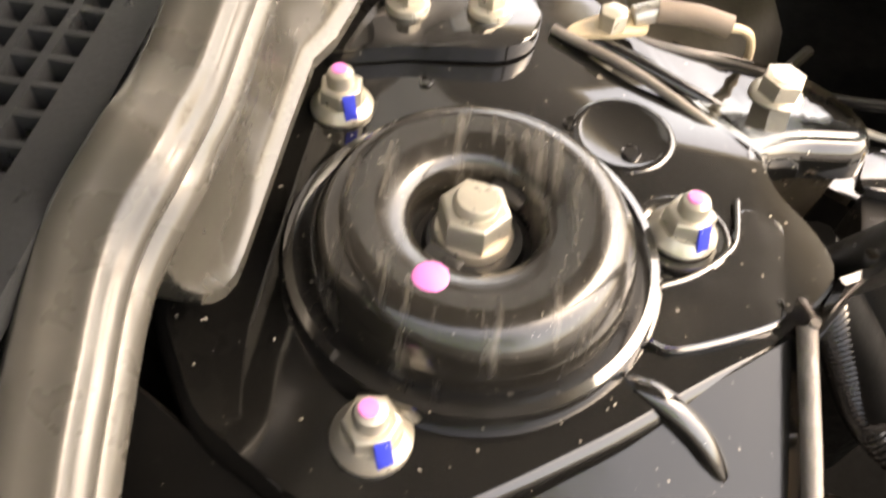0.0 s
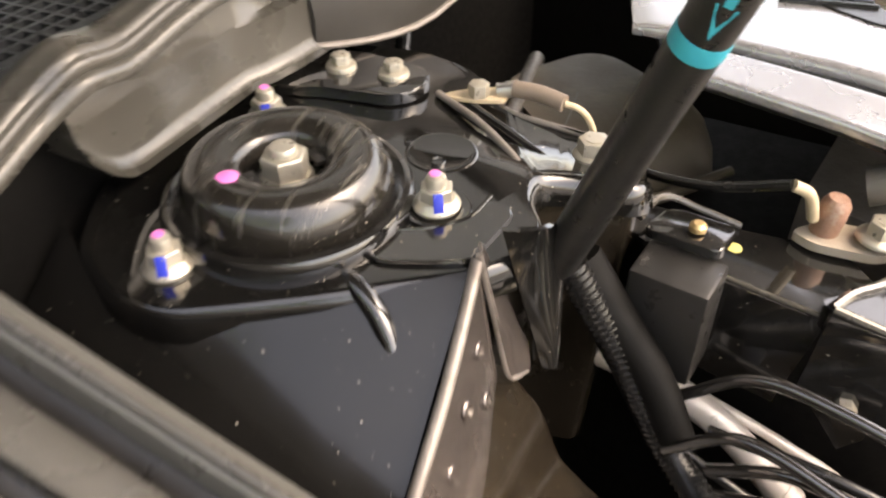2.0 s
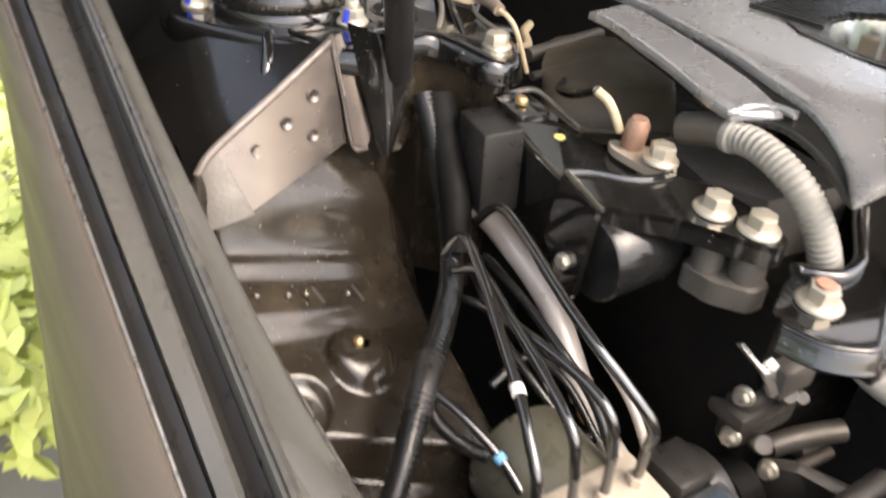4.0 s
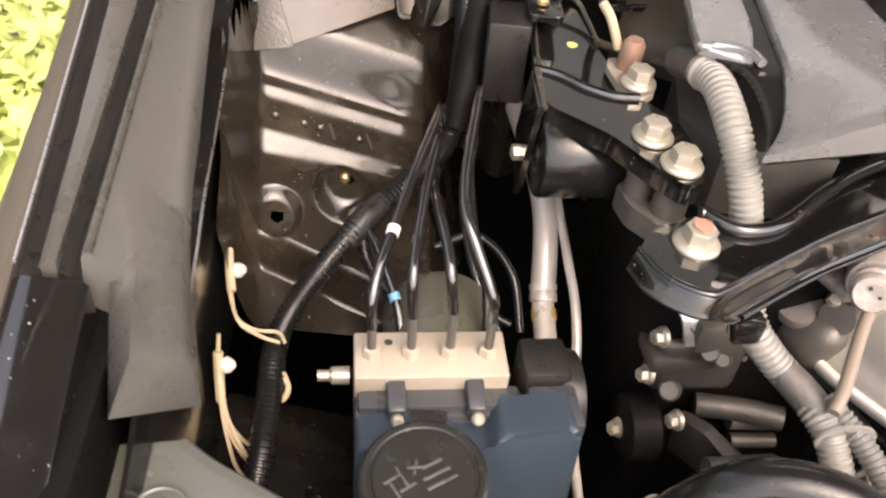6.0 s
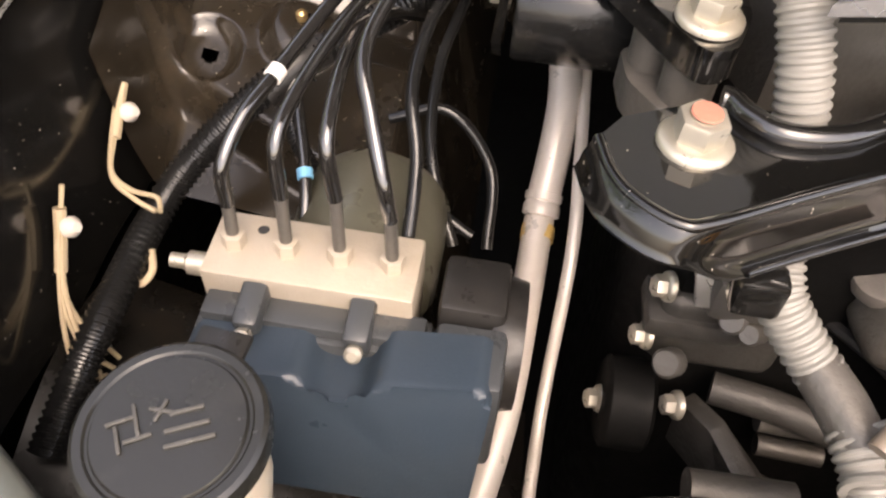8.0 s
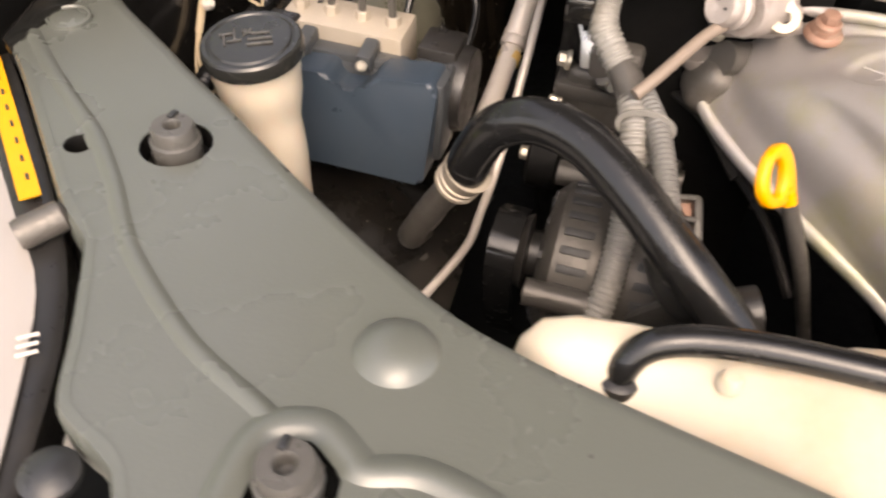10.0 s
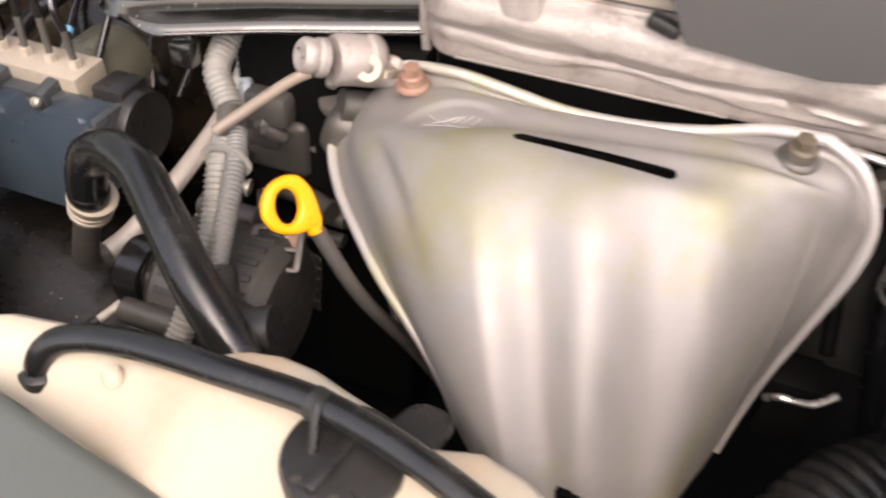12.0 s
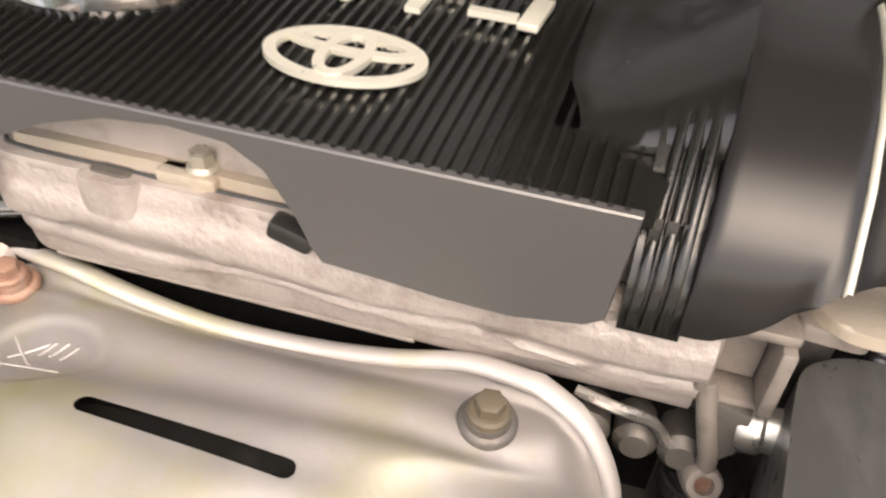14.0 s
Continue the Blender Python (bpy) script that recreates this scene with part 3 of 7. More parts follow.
part("clip", lathe([(0.004, -0.002), (0.004, 0.003), (0.002, 0.005), (0, 0.005)], Matrix.Translation((0.112, -0.218, apron_z(0.112, -0.218))), 12), M["brass"], apron, "brass-coloured clip")
# dark deck ahead of the apron, with a round cap
deck = sheet(lambda u, v: (lerp(0.02, 0.30, u), lerp(-0.66, -0.36, v), 0.640 - 0.10 * u - 0.02 * math.sin(6 * v)), 16, 16, 0.004)
solid("lower_deck", deck, M["floorp"], "black lower deck of the wheel apron", "body panel", "structure")

# ---- strut tower ----
T0 = Matrix.Translation
TOP = rounded([(0.149, -0.095), (0.181, -0.119), (0.200, -0.112), (0.216, -0.099), (0.240, -0.094), (0.256, -0.116), (0.262, -0.147), (0.275, -0.152), (0.290, -0.143), (0.304, -0.126), (0.310, -0.098),
               (0.309, -0.05), (0.336, -0.02), (0.345, 0.03), (0.335, 0.09), (0.25, 0.115), (0.19, 0.12), (0.13, 0.115), (0.09, 0.09), (0.068, 0.05), (0.068, 0.02), (0.086, -0.008), (0.108, -0.04), (0.130, -0.068)], 0.010, 3)


def tower_h(x, y):
    r = math.hypot(x - 0.163, y - 0.014)
    h = 0.0
    if x > 0.235 and y < 0.0:
        h -= 0.016 * min(1.0, (x - 0.235) / 0.05) * min(1.0, -y / 0.09)
    return h


tower = thing("strut_tower", (0.16, 0.0, 0.85), "glossy black strut tower with a pressed top plate", "strut tower", kind="structure")
tb = panel(TOP, [], 0.937, 0.003)
bmesh.ops.subdivide_edges(tb, edges=tb.edges[:], cuts=2, use_grid_fill=True)
for v in tb.verts:
    v.co.z += tower_h(v.co.x, v.co.y)
part("top_plate", tb, M["armp"], tower, "", 50)
# rolled edge and skirt under the plate
TOPV = [Vector((x, y, 0.9345 + tower_h(x, y))) for x, y in TOP]
ctr = Vector((0.2, -0.0, 0))


def skirt(dz, out):
    ring = []
    n = len(TOPV)
    for k, p in enumerate(TOPV):
        t = (TOPV[(k + 1) % n] - TOPV[k - 1]).normalized()
        ring.append(p + Vector((t.y, -t.x, 0)) * out + Vector((0, 0, dz)))
    return ring


part("skirt", loft([skirt(0.0022, -0.005), skirt(0.0018, -0.001), skirt(0.0002, 0.002), skirt(-0.0035, 0.0042), skirt(-0.009, 0.0055), skirt(-0.016, 0.0062), skirt(-0.017, 0.004)], caps=False), M["armp"], tower, "", 60)
wl = facets([(0.070, 0.060, 0.931), (0.086, -0.008, 0.931), (0.109, -0.044, 0.931), (0.149, -0.097, 0.938),
             (0.005, 0.07, 0.872), (0.022, -0.02, 0.870), (0.034, -0.075, 0.870), (0.052, -0.107, 0.877),
             (0.030, -0.115, 0.862), (0.010, 0.12, 0.86), (0.10, 0.115, 0.931)],
            [(0, 4, 5, 1), (1, 5, 6, 2), (2, 6, 7, 3), (10, 9, 4, 0), (6, 8, 7)], 0.002)
part("side_wall", wl, M["wallp"], tower, "", 60)
back = loft([[Vector((x, y, 0.925)) for x, y in TOP], [Vector((lerp(x, 0.2, 0.12) , lerp(y, 0.0, 0.10), 0.70)) for x, y in TOP]], caps=False)
part("core", back, M["brown"], tower)
gus = facets([(0.150, -0.101, 0.942), (0.046, -0.114, 0.876), (0.066, -0.136, 0.838), (0.1560, -0.110, 0.8630), (0.100, -0.109, 0.9115), (0.112, -0.124, 0.851)],
             [(0, 4, 5, 3), (4, 1, 2, 5)], 0.003)
part("gusset_plate", gus, M["bare"], tower, "bare dusty gusset plate with spot welds", 25)
part("gusset_flange", tube([(0.151, -0.100, 0.9435), (0.100, -0.108, 0.9125), (0.051, -0.1125, 0.8815), (0.036, -0.115, 0.866)], 0.0034, 10), M["alloym"], tower, "bright folded edge")


def on_gusset(u, v):
    """A place on the gusset plate: u from its peak to its foot, v from its upper edge down."""
    a = Vector((0.150, -0.101, 0.942)).lerp(Vector((0.046, -0.114, 0.876)), u)
    b = Vector(smooth(u, [(0, 0.1560, -0.110, 0.8630), (0.48, 0.112, -0.124, 0.851), (1.0, 0.066, -0.136, 0.838)]))
    return a.lerp(b, v)


for u, v in ((0.22, 0.30), (0.46, 0.34), (0.72, 0.36), (0.30, 0.66)):
    n = (on_gusset(u + 0.05, v) - on_gusset(u - 0.05, v)).cross(on_gusset(u, v + 0.05) - on_gusset(u, v - 0.05)).normalized()
    n = n if n.y < 0 else -n
    part("spot_weld", lathe([(0.0052, -0.003), (0.0052, 0.0030), (0.0044, 0.0038), (0.0030, 0.0034), (0.0016, 0.0024), (0, 0.0022)], along(on_gusset(u, v), n), 16), M["bare"], tower)
tab = facets([(0.053, -0.1160, 0.8815), (0.036, -0.1180, 0.8670), (0.034, -0.1400, 0.8330), (0.068, -0.1395, 0.8370), (0.062, -0.1290, 0.8560)], [(0, 1, 4), (1, 2, 3, 4)], 0.003, None, 0.0008)
part("gusset_tab", tab, M["alloyd"], tower, "folded tab at the gusset foot", 25)
part("prong", facets([(0.150, -0.100, 0.947), (0.160, -0.096, 0.947), (0.173, -0.119, 0.874), (0.168, -0.122, 0.862), (0.159, -0.114, 0.861)], [(0, 1, 2, 3, 4)], 0.003, None, 0.0008), M["bare"], tower, "bare pale prong", 25)
part("prong_edge", tube([(0.150, -0.101, 0.948), (0.155, -0.108, 0.905), (0.1595, -0.1155, 0.862), (0.168, -0.123, 0.861)], 0.0018, 8), M["alloym"], tower, "pale worn edge")
part("blade", sheet(lambda u, v: Vector((0.160, -0.100, 0.957)).lerp(Vector((0.181, -0.119, 0.953)), u) * (1 - v) ** 2 + Vector((0.166, -0.110, 0.915)).lerp(Vector((0.214, -0.122, 0.915)), u) * (2 * v * (1 - v)) + Vector((0.174, -0.121, 0.859)).lerp(Vector((0.184, -0.123, 0.855)), u) * v ** 2 + Vector((0, -0.008 - 0.006 * math.sin(math.pi * u), 0)), 8, 14, 0.003), M["body"], tower, "glossy black curved blade", 40)
part("prong", facets([(0.196, -0.113, 0.914), (0.217, -0.112, 0.906), (0.209, -0.122, 0.864), (0.195, -0.128, 0.856), (0.183, -0.123, 0.853)], [(0, 1, 2, 3, 4)], 0.003, None, 0.0008), M["brown"], tower, "dusty brown prong", 25)
# pressed details on the plate
for x, y, r in ((0.226, -0.043, 0.0042), (0.144, -0.060, 0.0042), (0.168, -0.083, 0.0046), (0.238, -0.018, 0.003), (0.250, 0.043, 0.003)):
    part("locating_hole", lathe([(r, 0.9372), (r * 0.9, 0.9384), (r * 0.7, 0.9365), (r * 0.5, 0.9345), (0, 0.934)], Matrix.Translation((x, y, 0.0)), 14), M["body"], tower)
part("raised_step", prism(rounded([(0.141, -0.044), (0.152, -0.043), (0.168, -0.064), (0.186, -0.081), (0.205, -0.084), (0.199, -0.100), (0.163, -0.096), (0.152, -0.095), (0.137, -0.058)], 0.005, 4), 0.9368, 0.9388, None, 0.0010), M["body"], tower, "", 12)
for pts in ([(0.139, -0.047), (0.148, -0.042), (0.158, -0.047), (0.168, -0.064), (0.178, -0.075), (0.188, -0.081), (0.207, -0.083)], [(0.139, -0.047), (0.137, -0.057), (0.146, -0.079), (0.155, -0.094), (0.163, -0.094)]):
    part("pressed_edge", tube([(x, y, 0.9386) for x, y in pts], 0.0012, 8), M["body"], tower)
for x, y in ((0.187, -0.061),):
    part("round_pressing", lathe([(0.0185, 0.9365), (0.0180, 0.9384), (0.0165, 0.9388), (0.0150, 0.9380), (0, 0.9378)], T0((x, y, 0)) if x != 0.187 else T0((x, y, 0.0004)), 32), M["body"], tower, "", 50)
part("round_pressing", lathe([(0.0215, 0.9366), (0.0204, 0.9376), (0.0190, 0.9379), (0.0178, 0.9376), (0.0165, 0.9372), (0, 0.9371)], T0((0.236, -0.040, 0)), 36), M["armp"], tower, "", 50)
part("pressed_rib", tube([(0.126, -0.040, 0.934), (0.120, -0.052, 0.9345), (0.114, -0.066, 0.926), (0.107, -0.076, 0.915), (0.100, -0.084, 0.904)], 0.0055, 12, scale=lambda t: 1.0 - 0.75 * abs(2 * t - 0.9) ** 3), M["body"], tower)
# arm that carries the mount bolt: two raised lips
part("arm_lip", tube([(0.297, -0.008, 0.937), (0.280, -0.044, 0.934), (0.258, -0.076, 0.930), (0.243, -0.091, 0.927), (0.250, -0.106, 0.924), (0.262, -0.146, 0.922)], 0.0024, 10), M["alloym"], tower, "worn bright lip of the arm")
part("arm_rib", tube([(0.300, -0.022, 0.934), (0.285, -0.060, 0.928), (0.272, -0.098, 0.919)], 0.004, 10), M["armp"], tower)
part("arm_lip", tube([(0.335, -0.010, 0.932), (0.311, -0.05, 0.927), (0.311, -0.098, 0.922), (0.302, -0.128, 0.921)], 0.0022, 10), M["alloym"], tower)

# ---- strut mount cap ----
C = Matrix.Translation((0.163, 0.014, 0))
mount = thing("strut_mount", (0.163, 0.014, 0.937), "round black strut mount cap with a pink paint dot", "strut mount")
part("flange", lathe([(0.050, 0.9365), (0.0665, 0.937), (0.0665, 0.942), (0.0645, 0.9455), (0.0615, 0.9465), (0.0585, 0.945), (0.0555, 0.9425), (0.052, 0.942)], C, 56), M["body"], mount)
part("dome", lathe([(0.0555, 0.940), (0.0560, 0.946), (0.0550, 0.953), (0.0520, 0.960), (0.0485, 0.9645), (0.0448, 0.9668), (0.0400, 0.9674), (0.0330, 0.9664), (0.0270, 0.9646), (0.0238, 0.9625), (0.0218, 0.9585), (0.0208, 0.952), (0.0204, 0.944)], C, 64), M["cap"], mount)
part("well", lathe([(0.0206, 0.9455), (0.018, 0.9465), (0.0165, 0.950), (0, 0.950)], C, 40), M["dull"], mount, "dark rubber well")
for a in (150, 330):
    part("stop_tab", box((0.007, 0.014, 0.003), C @ Matrix.Rotation(radians(a), 4, "Z") @ Matrix.Translation((0.0185, 0, 0.9560)), 0.001), M["dull"], mount)
nm = C @ Matrix.Translation((0.002, 0.001, 0.0))
nut = bmesh.new()
lathe([(0, 0.948), (0.0145, 0.948), (0.0145, 0.950), (0.0130, 0.9525), (0, 0.9525)], nm, 28, nut)
prism(hexring(0.0125), 0.951, 0.9645, nm @ Matrix.Rotation(0.35, 4, "Z"), 0.0018, 3, nut)
part("centre_nut", nut, M["zinc"], mount, "dusty zinc centre nut")
part("rod_end", lathe([(0.0078, 0.963), (0.0078, 0.9665), (0.0066, 0.9685), (0, 0.969)], nm, 24), M["zinc"], mount)
part("paint_dot", lathe([(0.0058, 0.9), (0.0058, 0.9005), (0.005, 0.901), (0, 0.901)], Matrix.Translation((0.1325, 0.0255, 0.0664)), 14), M["pink"], mount, "pink paint dot")


def stud_nut(p, spin):
    """A flange nut on a stud: orange stud end with a pink dab, blue paint on one flat."""
    ob = thing("flange_nut", p, "zinc flange nut with pink and blue paint marks", "nut", "nuts on the strut tower")
    m = Matrix.Translation(p) @ Matrix.Rotation(radians(spin), 4, "Z")
    part("washer_face", lathe([(0, 0), (0.0125, 0), (0.0128, 0.0016), (0.0118, 0.0032), (0.0095, 0.0055), (0, 0.0055)], m, 28), M["zinc"], ob)
    part("hexagon", prism(hexring(0.0092), 0.004, 0.0128, m, 0.0016, 3), M["zinc"], ob)
    part("stud", lathe([(0.0054, 0.010), (0.0056, 0.0165), (0.0048, 0.0185), (0.003, 0.0195), (0, 0.0197)], m, 18), M["zinc"], ob, "dusty stud end")
    part("pink_dab", lathe([(0.0034, 0.0185), (0.0030, 0.0200), (0, 0.0204)], m @ Matrix.Translation((0.0006, 0.0004, 0)), 10), M["pink"], ob, "pink paint dab")
    part("blue_mark", box((0.0052, 0.0012, 0.0125), m @ Matrix.Rotation(radians(-58 - spin), 4, "Z") @ Matrix.Translation((0.0, -0.0098, 0.0068)) @ Matrix.Rotation(radians(-18), 4, "X"), 0.0004), M["bluep"], ob, "blue paint mark")
    return ob


for p, s in (((0.229, 0.074, 0.937), 8), ((0.187, -0.061, 0.939), 22), ((0.092, 0.036, 0.937), 40)):
    stud_nut(p, s)

# cowl brace plate and its bolts
brace = thing("cowl_brace", (0.285, 0.04, 0.938), "black brace plate bolted to the strut tower", "bracket")
part("plate", prism(rounded([(0.250, 0.088), (0.262, 0.052), (0.268, 0.012), (0.278, 0.0), (0.297, -0.003), (0.311, 0.006), (0.314, 0.06), (0.300, 0.082)], 0.007, 4), 0.938, 0.9455, None, 0.0016), M["body"], brace)
for p in ((0.288, 0.057, 0.9455), (0.293, 0.021, 0.9455)):
    bolt("brace_bolt", p, (0, 0, 1), 0.0100, "small zinc flange bolt with a dished head", high=0.007, head=0.0066, group="bolts on the brace")
bolt("mount_arm_bolt", (0.291, -0.114, 0.9205), (0.02, 0.0, 1), 0.0125, "zinc flange bolt on the tower arm", high=0.010, head=0.0100)
terminal = thing("earth_terminal", (0.302, -0.04, 0.935), "beige taped earth cable on a ring terminal", "earth cable")
part("ring_terminal", prism(rounded([(0.292, -0.012), (0.300, -0.016), (0.316, -0.036), (0.318, -0.050), (0.303, -0.052), (0.296, -0.034)], 0.004, 3), 0.936, 0.9385, None, 0.0008), M["beige"], terminal)
part("crimp", tube([(0.310, -0.044, 0.940), (0.313, -0.056, 0.943)], 0.0052, 10), M["steel"], terminal)
part("sleeve", tube([(0.312, -0.054, 0.943), (0.312, -0.072, 0.943), (0.310, -0.088, 0.941)], 0.0054, 12), M["shrink"], terminal)
part("wire", tube([(0.310, -0.088, 0.941), (0.313, -0.096, 0.938), (0.317, -0.102, 0.930), (0.322, -0.106, 0.915), (0.330, -0.108, 0.89)], 0.0021, 8), M["beige"], terminal)
part("screw", prism(hexring(0.0068), 0.9385, 0.947, Matrix.Translation((0.303, -0.034, 0)), 0.001), M["zinc"], terminal)

# ---- cowl ----
cowl = thing("cowl_panel", (0.3, 0.12, 0.9), "dusty grey cowl panel under the windscreen", "cowl panel", kind="structure")
# upright face and lower lip
LIPY = [(0.10, 0.0885), (0.235, 0.0885), (0.25, 0.0825), (0.30, 0.074), (1.1, 0.074)]


def wall_ring(x):
    f = table(x, LIPY)[0]
    up = 0.03 * (x - 0.12)
    rise = 0.030 * max(0.0, (0.138 - x) / 0.030) ** 2
    return [Vector((x, y, z)) for y, z in ((0.125, 1.002 + up), (0.096, 1.000 + up), (0.093, 0.990), (f + 0.005, 0.9875), (f + 0.004, 0.962 + 0.7 * rise), (f + 0.002, 0.957 + 0.75 * rise), (f - 0.002, 0.954 + 0.8 * rise), (f - 0.002, 0.949 + 0.8 * rise), (0.115, 0.949 + 0.8 * rise))]


part("front_wall", loft([wall_ring(x) for x in (0.108, 0.114, 0.121, 0.130, 0.140, 0.15, 0.20, 0.236, 0.25, 0.27, 0.31, 0.36, 0.45, 0.60, 0.80, 1.05)]), M["cowlm"], cowl)

def bulge(u, v):
    x = lerp(0.293, 0.62, u)
    zlow, front = smooth(x, [(0.293, 0.956, 0.072), (0.325, 0.952, 0.048), (0.365, 0.951, 0.030), (0.395, 0.961, 0.018), (0.430, 0.973, 0.012), (0.460, 0.992, 0.004), (0.500, 1.003, 0.003), (0.560, 1.008, -0.004), (0.620, 1.012, -0.008)])
    if v < 0.25:
        f = v / 0.25
        return (x, lerp(front + 0.045, front + 0.006, f), zlow + 0.002 - 0.004 * math.sin(math.pi * f * 0.5))
    f = (v - 0.25) / 0.75
    return (x, front + 0.006 * (1 - f) ** 2 + 0.05 * f ** 3 + 0.004 * f, lerp(zlow - 0.002, 1.034, f))


part("wiper_motor_cover", sheet(bulge, 30, 16, 0.003), M["cowld"], cowl, "rounded grey cover bulging forward")
part("cover_lip", tube([Vector(bulge(i / 20, 0.25)) for i in range(21)], 0.0026, 8, smooth=False), M["alloym"], cowl, "pale worn lip")
part("cover_side", facets([bulge(0, 0.0), bulge(0, 0.25), bulge(0, 0.6), bulge(0, 1.0), (0.293, 0.10, 1.02), (0.293, 0.10, 0.96)], [(0, 1, 2, 3, 4, 5)], 0.003), M["cowld"], cowl)
# weatherstrip: lower lip, hollow bulb and upper lip
SEAL = [(0.012, 0.085, 0.992), (0.040, 0.095, 0.994), (0.065, 0.100, 0.998), (0.095, 0.103, 1.006), (0.120, 0.097, 1.016), (0.15, 0.098, 1.012), (0.20, 0.097, 1.020), (0.30, 0.092, 1.030), (0.45, 0.094, 1.040), (0.70, 0.105, 1.050), (1.20, 0.115, 1.060)]
strip = thing("weatherstrip", (0.3, 0.1, 0.99), "dusty rubber weatherstrip along the cowl edge", "weatherstrip")
S = curve(SEAL, 8)
part("bulb", loft([[p + Vector((0, a, b)) for a, b in ((0.011, 0.009), (0.008, 0.0125), (0.002, 0.0115), (-0.0030, 0.0093), (-0.0045, 0.0097), (-0.0063, 0.0086), (-0.0074, 0.0066), (-0.0085, 0.0054), (-0.0096, 0.0050), (-0.0110, 0.0028), (-0.0105, -0.0010), (0.0, -0.006), (0.010, 0.0))] for p in S]), M["seal"], strip, "", 75)
part("lower_lip", loft([[p + Vector((0, a, b)) for a, b in ((-0.0085, -0.0010), (-0.0120, -0.0030), (-0.0140, -0.0070), (-0.0130, -0.0105), (-0.009, -0.011), (0.0, -0.007))] for p in S]), M["cowlm"], strip, "pale worn lower lip", 60)

# plastic grille behind the strip
cowlg = thing("cowl_grille", (0.2, 0.2, 1.0), "black slotted plastic cowl grille", "cowl grille")
holes = []
GX, GY = 0.0105, 0.0102
for bx0, cols in ((0.088, 12), (0.226, 16)):
    for i in range(cols):
        for j in range(11):
            x, y = bx0 + GX * i, 0.126 + GY * j
            holes.append([(x, y), (x + 0.0083, y), (x + 0.0083, y + 0.0076), (x, y + 0.0076)])
part("slotted_panel", panel([(0.062, 0.112), (0.90, 0.112), (0.90, 0.36), (0.06, 0.36)], holes, 1.018, 0.008), M["darkg"], cowlg)
# near-black sheet gives the dark seen through the grille slots
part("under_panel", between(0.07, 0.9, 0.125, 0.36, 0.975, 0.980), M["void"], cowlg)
part("raised_border", tube([(0.080, 0.122, 1.019), (0.080, 0.243, 1.019), (0.42, 0.243, 1.019)], 0.003, 8, smooth=False), M["darkg"], cowlg)
# hinge corner of the fender
hinge = thing("hinge_cover", (0.0, 0.2, 1.0), "grey rubber corner flap beside the cowl", "corner flap")
part("flap", loft([[Vector((x + dx, y, z + dz)) for dx, dz in ((-0.020, -0.02), (-0.022, 0.012), (-0.008, 0.024), (0.010, 0.018), (0.016, -0.004), (0.012, -0.02))] for x, y, z in ((0.018, 0.118, 1.005), (0.022, 0.15, 1.02), (0.034, 0.19, 1.035), (0.040, 0.26, 1.05), (0.030, 0.36, 1.06))]), M["seal"], hinge)

# ---- bonnet gas strut ----
RA, RB = Vector((0.1955, -0.1235, 0.912)), Vector((0.163, -0.178, 1.064))
ax = (RB - RA).normalized()
prop = thing("gas_strut", RA, "black bonnet gas strut with teal lettering and a teal ring", "gas strut")
part("cylinder", lathe([(0, 0.004), (0.0095, 0.004), (0.0106, 0.008), (0.0106, 0.60), (0.008, 0.61), (0, 0.61)], along(RA, ax), 28), M["dull"], prop)
part("end_fitting", lathe([(0, -0.012), (0.006, -0.012), (0.0075, -0.006), (0.0075, 0.006), (0, 0.006)], along(RA, ax), 20), M["dull"], prop)
part("rod", lathe([(0.0045, 0.61), (0.0045, 0.75), (0, 0.75)], along(RA, ax), 16), M["steel"], prop)
ring_h = (RB - RA).length
part("teal_ring", lathe([(0.01075, ring_h - 0.004), (0.0109, ring_h - 0.003), (0.0109, ring_h + 0.003), (0.01075, ring_h + 0.004)], along(RA, ax), 28), M["teal"], prop, "teal ring")


def on_rod(h0, h1, a0, a1, r=0.01085):
    """A patch of print wrapped on the cylinder, between two heights and two angles."""
    m = along(RA, ax)
    return sheet(lambda u, v: m @ Vector((r * math.cos(radians(lerp(a0, a1, u))), r * math.sin(radians(lerp(a0, a1, u))), lerp(h0, h1, v))), 6, 1)


def on_rod_arrow(h, a):
    m = along(RA, ax)
    r = 0.0109
    f = lambda da, z: m @ Vector((r * math.cos(radians(a + da)), r * math.sin(radians(a + da)), z))
    bm = facets([f(-9, h + 0.030), f(9, h + 0.030), f(9, h + 0.014), f(-9, h + 0.014)], [(0, 1, 2, 3)])
    return facets([f(-22, h + 0.014), f(22, h + 0.014), f(0, h)], [(0, 1, 2)], bm=bm)


VIEW = math.degrees(math.atan2(*( (along(RA, ax).inverted().to_3x3() @ Vector((-0.28, -0.24, 0.15))).yx)))
for off in (-28, 62):
    part("arrow", on_rod_arrow(ring_h + 0.008, VIEW + off), M["teal"], prop, "teal arrow")
    rnd = random.Random(5)
    h = ring_h + 0.044
    while h < ring_h + 0.30:
        w = rnd.uniform(0.003, 0.007)
        part("print_bar", on_rod(h, h + w, VIEW + off - 14, VIEW + off + 4), M["teal"], prop)
        part("print_bar", on_rod(h, h + w * 0.8, VIEW + off + 8, VIEW + off + 15), M["teal"], prop)
        h += w + rnd.uniform(0.0014, 0.004)

